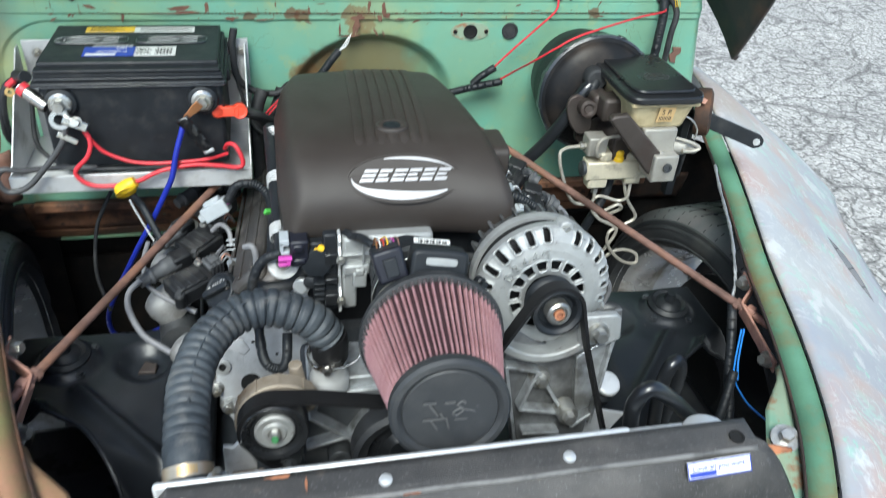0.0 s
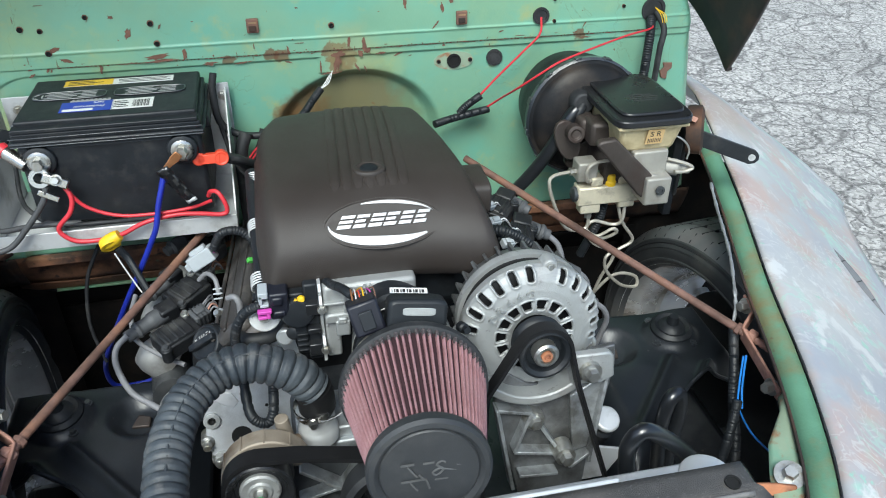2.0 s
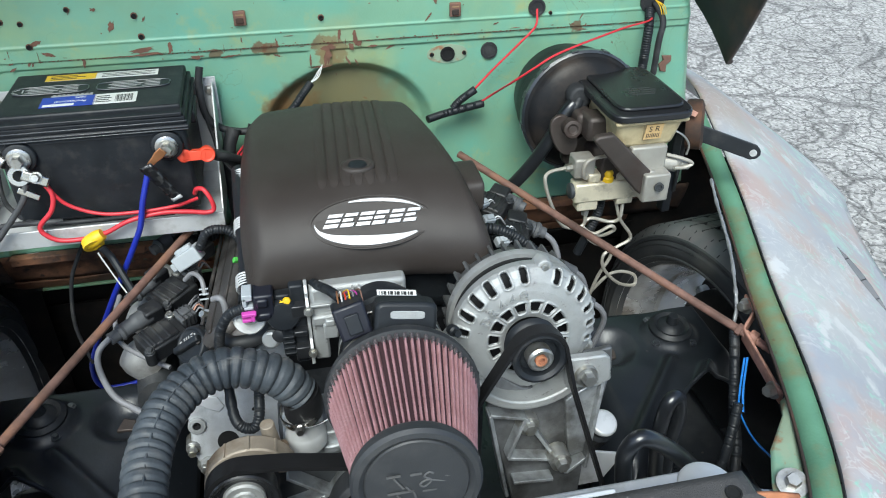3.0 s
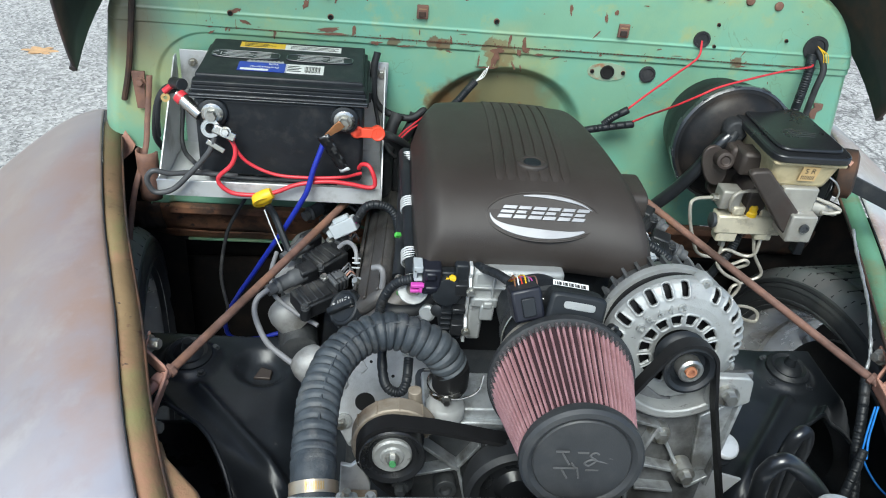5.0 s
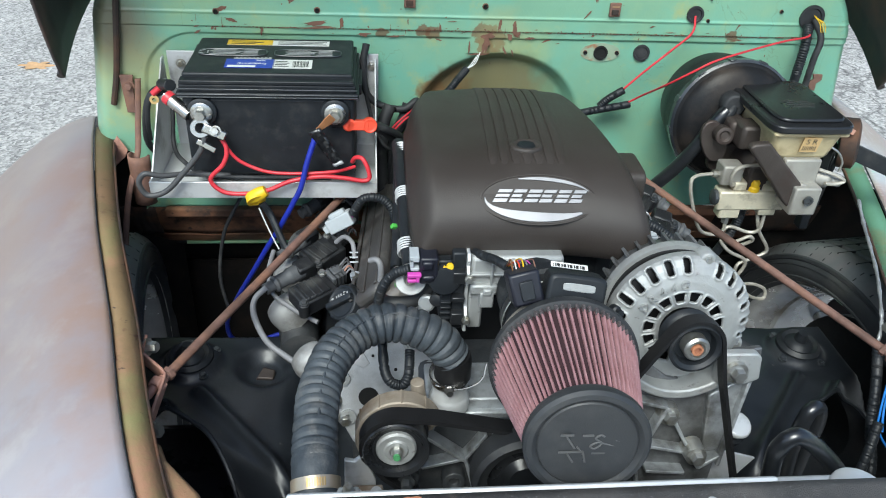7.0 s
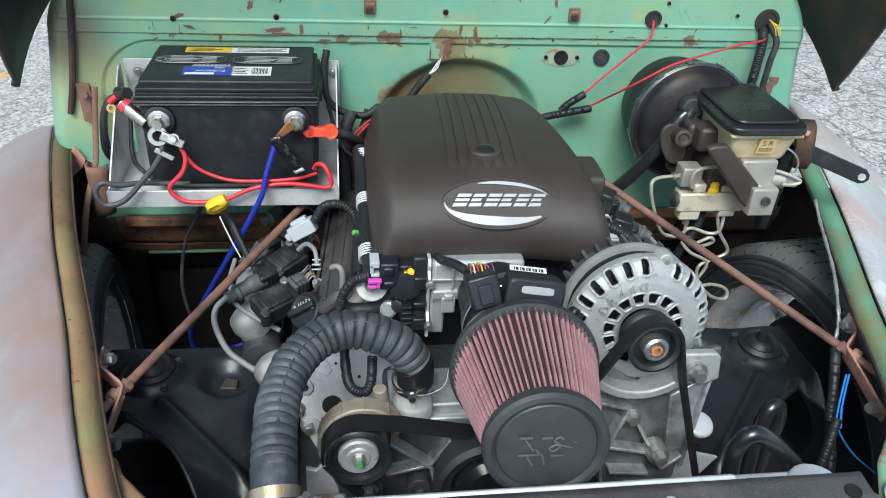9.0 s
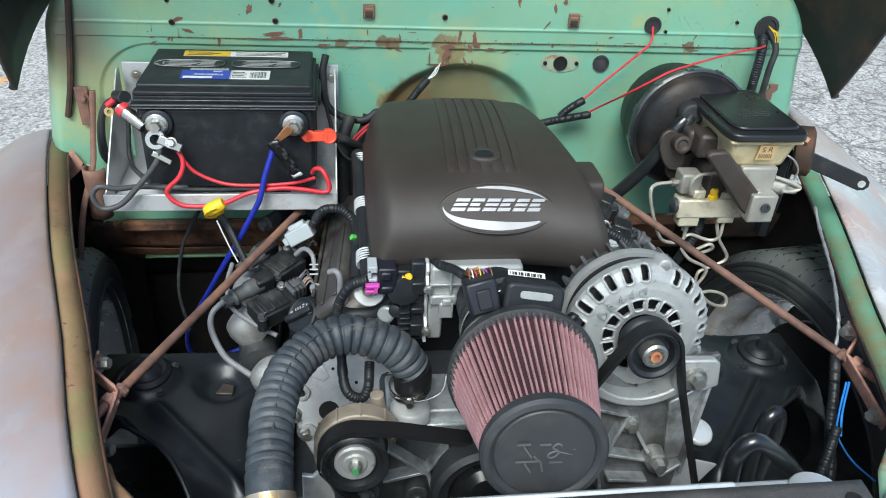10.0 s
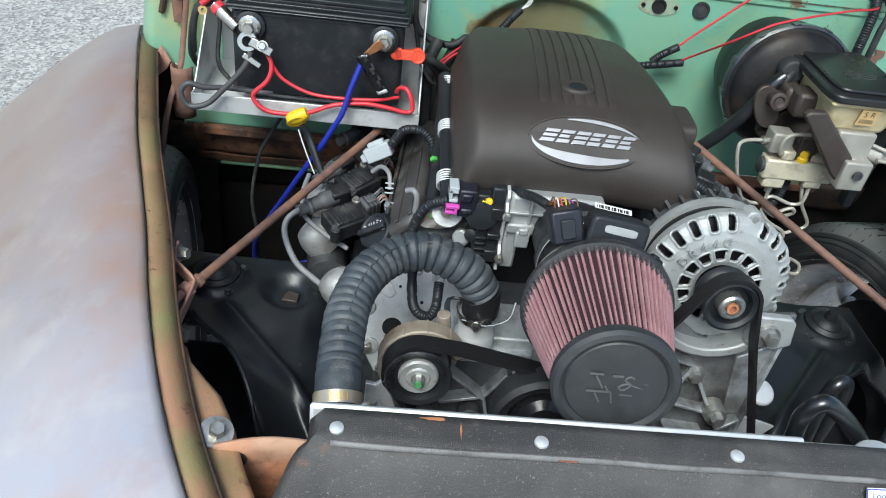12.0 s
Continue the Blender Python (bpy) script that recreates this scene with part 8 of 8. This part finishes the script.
gc = thing("harness_plug", "pale grey wiring plug with black ribbed loom", "connector", (-0.205, 0.58, 0.74))
gm = plate((-0.205, 0.583, 0.742), (0.85, 0.0, 0.5), (-0.4, 0.3, 0.85))
part("plug", Geo().box((-0.022, -0.012, -0.012), (0.018, 0.010, 0.012), gm).box((-0.014, 0.008, -0.006), (0.012, 0.016, 0.006), gm).box((-0.03, -0.008, -0.008), (-0.02, 0.004, 0.008), gm), m_plugblue, gc, bevel=0.002)
part("pink_lock", Geo().box((0.016, -0.003, -0.004), (0.021, 0.004, 0.004), gm), m_magenta, gc)
part("loom", Geo().tube([(-0.188, 0.578, 0.756), (-0.172, 0.572, 0.785), (-0.147, 0.568, 0.788), (-0.131, 0.56, 0.776), (-0.125, 0.55, 0.753), (-0.124, 0.53, 0.73)], 0.0062, 12, 24, ribbed(0.004, 0.2)), m_black, gc, "ribbed loom")
rail = thing("fuel_rail", "black fuel rail with silver bands and end disc", "fuel rail", (-0.115, 0.47, 0.8))
RP = [(-0.120, 0.61, 0.855), (-0.118, 0.53, 0.842), (-0.115, 0.45, 0.824), (-0.114, 0.385, 0.812), (-0.1135, 0.362, 0.807)]
part("tube", Geo().tube(RP, 0.0105, 16, 6), m_black, rail)
for y0, z0 in ((0.60, 0.853), (0.50, 0.836), (0.405, 0.815)):
    g = Geo()
    for k in range(5):
        g.lathe([(0.0112, -0.0012), (0.0128, 0.0), (0.0112, 0.0012)], axis((-0.1165, y0 - 0.004 * k, z0 - 0.001 * k), (0, 1, 0.24)), 24, True)
    part("band", g, m_sheet, rail, "silver ribbed band", smooth=50)
part("end_disc", Geo().lathe([(0.0, -0.006), (0.0062, -0.006), (0.0068, 0.0005), (0.0085, 0.0025), (0.010, 0.0015), (0.0185, 0.0015), (0.0195, 0.0), (0.019, -0.006), (0, -0.007)], axis((-0.1145, 0.343, 0.803), (-0.05, -0.8, 0.6)), 36), m_alu, rail, "bright round end disc", smooth=35)
part("disc_hole", Geo().lathe([(0.0066, 0.0), (0.0066, 0.0016), (0, 0.0016)], axis((-0.1145, 0.343, 0.803), (-0.05, -0.8, 0.6)), 20), m_brownsteel, rail, "brown hole in the disc")
part("elbow", Geo().tube([(-0.150, 0.418, 0.741), (-0.149, 0.420, 0.768), (-0.154, 0.424, 0.777), (-0.163, 0.43, 0.772)], 0.0042, 10, 5), m_grey_wire, rail, "small grey elbow pipe")
for at, ma in (((-0.128, 0.372, 0.775), m_green), ((-0.131, 0.47, 0.80), m_green)):
    part("clip", Geo().box((-0.004, -0.003, -0.003), (0.004, 0.003, 0.004), Matrix.Translation(at) @ pose(0, 0, 0, 30, 20, 25)), ma, rail, "green injector clip", bevel=0.001)
cable("main_harness", [(-0.116, 0.330, 0.828), (-0.136, 0.338, 0.814), (-0.149, 0.342, 0.790), (-0.154, 0.345, 0.760), (-0.153, 0.35, 0.72)], 0.0058, m_black, "black ribbed wiring loom from the throttle plug", "harness", 24, ribbed(0.004, 0.2))
cable("heater_pipe", [(-0.150, 0.372, 0.752), (-0.137, 0.36, 0.755), (-0.110, 0.358, 0.759), (-0.088, 0.36, 0.777), (-0.07, 0.37, 0.79)], 0.0085, m_rubber, "black rubber pipe below the throttle body", "hose", 8, None, 14)
cable("sensor_loom", [(-0.052, 0.375, 0.838), (-0.044, 0.352, 0.841), (-0.035, 0.328, 0.848), (-0.024, 0.297, 0.862), (-0.017, 0.276, 0.869), (-0.014, 0.266, 0.872)], 0.005, m_black, "short ribbed loom to the air meter plug", "harness", 24, ribbed(0.0035, 0.2))
cable("valley_loom", [(-0.116, 0.66, 0.83), (-0.120, 0.58, 0.79), (-0.123, 0.5, 0.765), (-0.127, 0.45, 0.745)], 0.009, m_black, "black taped loom along the valve cover", "harness", 8, None, 12)
cable("front_loom", [(-0.15, 0.33, 0.74), (-0.145, 0.29, 0.70), (-0.128, 0.28, 0.69), (-0.118, 0.285, 0.70), (-0.115, 0.31, 0.72)], 0.006, m_black, "small ribbed loom loop under the hose", "harness", 20, ribbed(0.0035, 0.2))
# far side of the engine
rb = thing("coil_harness", "ribbed loom and pale plugs beside the cover", "harness", (0.22, 0.45, 0.78))
part("loom", Geo().tube([(0.17, 0.462, 0.80), (0.19, 0.453, 0.815), (0.205, 0.444, 0.820), (0.226, 0.440, 0.811), (0.244, 0.434, 0.799), (0.259, 0.432, 0.783), (0.266, 0.43, 0.765)], 0.0068, 12, 24, ribbed(0.0042, 0.22)), m_black, rb)
part("loom", Geo().tube([(0.195, 0.475, 0.80), (0.210, 0.455, 0.797), (0.222, 0.440, 0.792), (0.232, 0.42, 0.785)], 0.006, 12, 20, ribbed(0.0040, 0.22)), m_black, rb)
for at, turn in (((0.215, 0.543, 0.800), 35), ((0.208, 0.487, 0.808), 20), ((0.226, 0.463, 0.800), 50), ((0.213, 0.437, 0.803), 15)):
    mm = Matrix.Translation(at) @ pose(0, 0, 0, 25, 10, turn)
    plug = part("plug", Geo().box((-0.009, -0.006, -0.005), (0.009, 0.006, 0.005), mm).box((-0.005, -0.004, 0.004), (0.006, 0.004, 0.008), mm), m_plugblue, rb, "pale grey plug", bevel=0.0012)
    for q in range(3):
        part("lead", Geo().tube([mm @ Vector((0.008, -0.004 + 0.004 * q, 0)), mm @ Vector((0.016, -0.003 + 0.003 * q, 0.004)), mm @ Vector((0.026, 0.004 * q - 0.01, -0.004))], 0.0011, 6, 4), (m_grey_wire, m_white, m_rubber)[q], plug)
for tip, end, line in (((0.305, 0.450, 0.742), (0.327, 0.450, 0.729), ((0.340, 0.451, 0.715), (0.350, 0.454, 0.690), (0.356, 0.46, 0.665), (0.35, 0.47, 0.62))), ((0.326, 0.421, 0.702), (0.346, 0.417, 0.694), ((0.360, 0.417, 0.680), (0.368, 0.42, 0.655), (0.36, 0.43, 0.60)))):
    wire = thing("spark_plug_wire", "grey spark plug wire with rubber boot beside the alternator", "cable", end, "plug wires")
    part("boot", Geo().tube([tip, Vector(tip).lerp(Vector(end), 0.5), end], 0.0085, 14, 5, lambda d: 1.1 - 9 * d), m_boot, wire, "grey rubber boot", smooth=40)
    part("wire", Geo().tube([end, *line], 0.0042, 8, 6), m_grey_wire, wire)
cable("spark_plug_wire", [(0.295, 0.501, 0.766), (0.309, 0.494, 0.752), (0.316, 0.488, 0.728), (0.316, 0.483, 0.69), (0.305, 0.48, 0.64)], 0.0042, m_grey_wire, "grey spark plug wire dropping from the coil boot")
eb = thing("engine_bracket", "dull cast bracket between the alternator and the engine", "bracket", (0.255, 0.40, 0.70))
part("arm", Geo().tube([(0.235, 0.45, 0.77), (0.268, 0.41, 0.765), (0.285, 0.36, 0.74)], 0.012, 12, 5), m_alu_dull, eb)
part("end", Geo().lathe([(0.013, -0.012), (0.013, 0.008), (0.009, 0.011), (0, 0.011)], axis((0.283, 0.362, 0.745), (0.4, -0.6, 0.5)), 18), m_alu_dull, eb, bevel=0.001)

# ---- low hoses and wiring near the radiator ----
cable("overflow_hose", [(0.262, 0.1, 0.66), (0.251, 0.1, 0.73), (0.250, 0.1, 0.758), (0.262, 0.1, 0.776), (0.283, 0.1, 0.766), (0.318, 0.1, 0.732), (0.35, 0.098, 0.69)], 0.0092, m_gloss_hose, "black rubber hose bent like a hook by the radiator", "hose", 8, None, 16)
cable("coolant_bypass", [(-0.262, 0.36, 0.47), (-0.268, 0.350, 0.496), (-0.283, 0.337, 0.507), (-0.291, 0.318, 0.503), (-0.280, 0.297, 0.499), (-0.258, 0.292, 0.497), (-0.24, 0.30, 0.47)], 0.0115, m_gloss_hose, "thick black hose looping low beside the engine", "hose", 8, None, 14)
cable("heater_hose", [(0.374, 0.22, 0.53), (0.366, 0.22, 0.60), (0.363, 0.22, 0.645), (0.371, 0.225, 0.681), (0.386, 0.23, 0.682), (0.392, 0.23, 0.655), (0.388, 0.228, 0.61), (0.385, 0.225, 0.56)], 0.0095, m_gloss_hose, "black rubber hose looping beside the frame", "hose", 8, None, 16)
cable("side_loom", [(0.503, 0.315, 0.71), (0.490, 0.274, 0.671), (0.480, 0.243, 0.631), (0.470, 0.206, 0.600), (0.455, 0.17, 0.55)], 0.0066, m_black, "black ribbed loom running down the inner fender", "harness", 30, ribbed(0.0045, 0.2))
cable("side_loom", [(0.470, 0.225, 0.66), (0.452, 0.200, 0.611), (0.438, 0.188, 0.56)], 0.006, m_black, "short ribbed loom beside the radiator", "harness", 30, ribbed(0.0045, 0.2))
bwr = thing("lamp_wire", "bright blue wires hanging inside the fender", "wire", (0.47, 0.2, 0.66))
part("strand", Geo().tube([(0.490, 0.262, 0.70), (0.480, 0.241, 0.663), (0.475, 0.225, 0.645), (0.460, 0.174, 0.655), (0.447, 0.12, 0.68)], 0.0013, 8, 8), m_bluewire, bwr)
part("strand", Geo().tube([(0.494, 0.262, 0.70), (0.486, 0.243, 0.663), (0.478, 0.222, 0.645)], 0.0015, 8, 8), m_bluewire, bwr)
cable("foil_cable", [(0.585, 0.56, 0.79), (0.575, 0.516, 0.772), (0.553, 0.430, 0.749), (0.531, 0.371, 0.733), (0.521, 0.343, 0.717), (0.510, 0.324, 0.70)], 0.0026, m_foil, "cable wrapped in crumpled grey foil along the fender", "cable", 12, lambda d: 0.75 + 0.5 * abs(math.sin(d * 180) * math.cos(d * 71)), 8)
cable("chassis_wire", [(-0.359, 0.700, 0.735), (-0.385, 0.690, 0.691), (-0.403, 0.685, 0.649), (-0.415, 0.68, 0.572), (-0.404, 0.67, 0.50)], 0.003, m_rubber, "thin black wire hanging below the battery tray")
strap = thing("cowl_brace", "rusty strap brace with a curved bracket at the cowl corner", "brace", (-0.53, 0.75, 0.62))
rows = [[p + Vector((0.0045 * k, 0.001 * k, 0)) for k in (-1, 0, 1)] for p in spline([(-0.527, 0.792, 0.88), (-0.530, 0.789, 0.855), (-0.536, 0.78, 0.804), (-0.538, 0.757, 0.763), (-0.547, 0.702, 0.713), (-0.550, 0.64, 0.637)], 6)]
part("strap", Geo().grid(rows), m_rust, strap, "long thin rusty strap", solid=0.003)
rows = [[(-0.530 + 0.018 * math.cos(a), 0.738 + 0.018 * math.sin(a), 0.688 + 0.086 * k / 6) for a in [math.pi * (0.85 + 1.1 * q / 10) for q in range(11)]] for k in range(7)]
part("curved_bracket", Geo().grid(rows), m_rust, strap, "half-round rusty bracket", solid=0.003)

# ---- dry leaf on the asphalt ----
pts = []
for k in range(24):
    a = 2 * math.pi * k / 24
    r = 1.0 - 0.35 * (k % 4 in (1, 2)) + 0.1 * math.sin(k * 2.3)
    pts.append((0.075 * r * math.cos(a), 0.04 * r * math.sin(a)))
one("dry_leaf", Geo().prism(pts, 0.003, Matrix.Translation((-1.70, 3.22, 0.006)) @ pose(0, 0, 0, 8, 5, 20)), m_leaf, "curled orange-brown dry oak leaf on the asphalt", "leaf", smooth=0)

cl = thing("relay_harness", "black wires and bent rusty strip behind the reservoir", "harness", (0.53, 0.62, 0.8))
part("strip", Geo().box((-0.004, -0.03, -0.001), (0.004, 0.03, 0.001), plate((0.522, 0.585, 0.905), (0.6, 0.3, 0.7), (0.5, -0.8, -0.2))), m_strap, cl, "bent rusty strip", bevel=0.0005)
part("wire", Geo().tube([(0.515, 0.62, 0.90), (0.535, 0.60, 0.895), (0.548, 0.585, 0.875), (0.540, 0.58, 0.85), (0.55, 0.60, 0.80), (0.56, 0.62, 0.74)], 0.0032, 8, 6), m_rubber, cl)
part("wire", Geo().tube([(0.518, 0.635, 0.895), (0.545, 0.625, 0.88), (0.565, 0.63, 0.84), (0.572, 0.64, 0.78), (0.57, 0.65, 0.72)], 0.004, 8, 6), m_rubber, cl)
part("loom", Geo().tube([(0.425, 0.60, 0.765), (0.418, 0.59, 0.735), (0.405, 0.585, 0.705), (0.39, 0.59, 0.66)], 0.007, 10, 24, ribbed(0.004, 0.2)), m_black, cl, "ribbed loom below the valve")
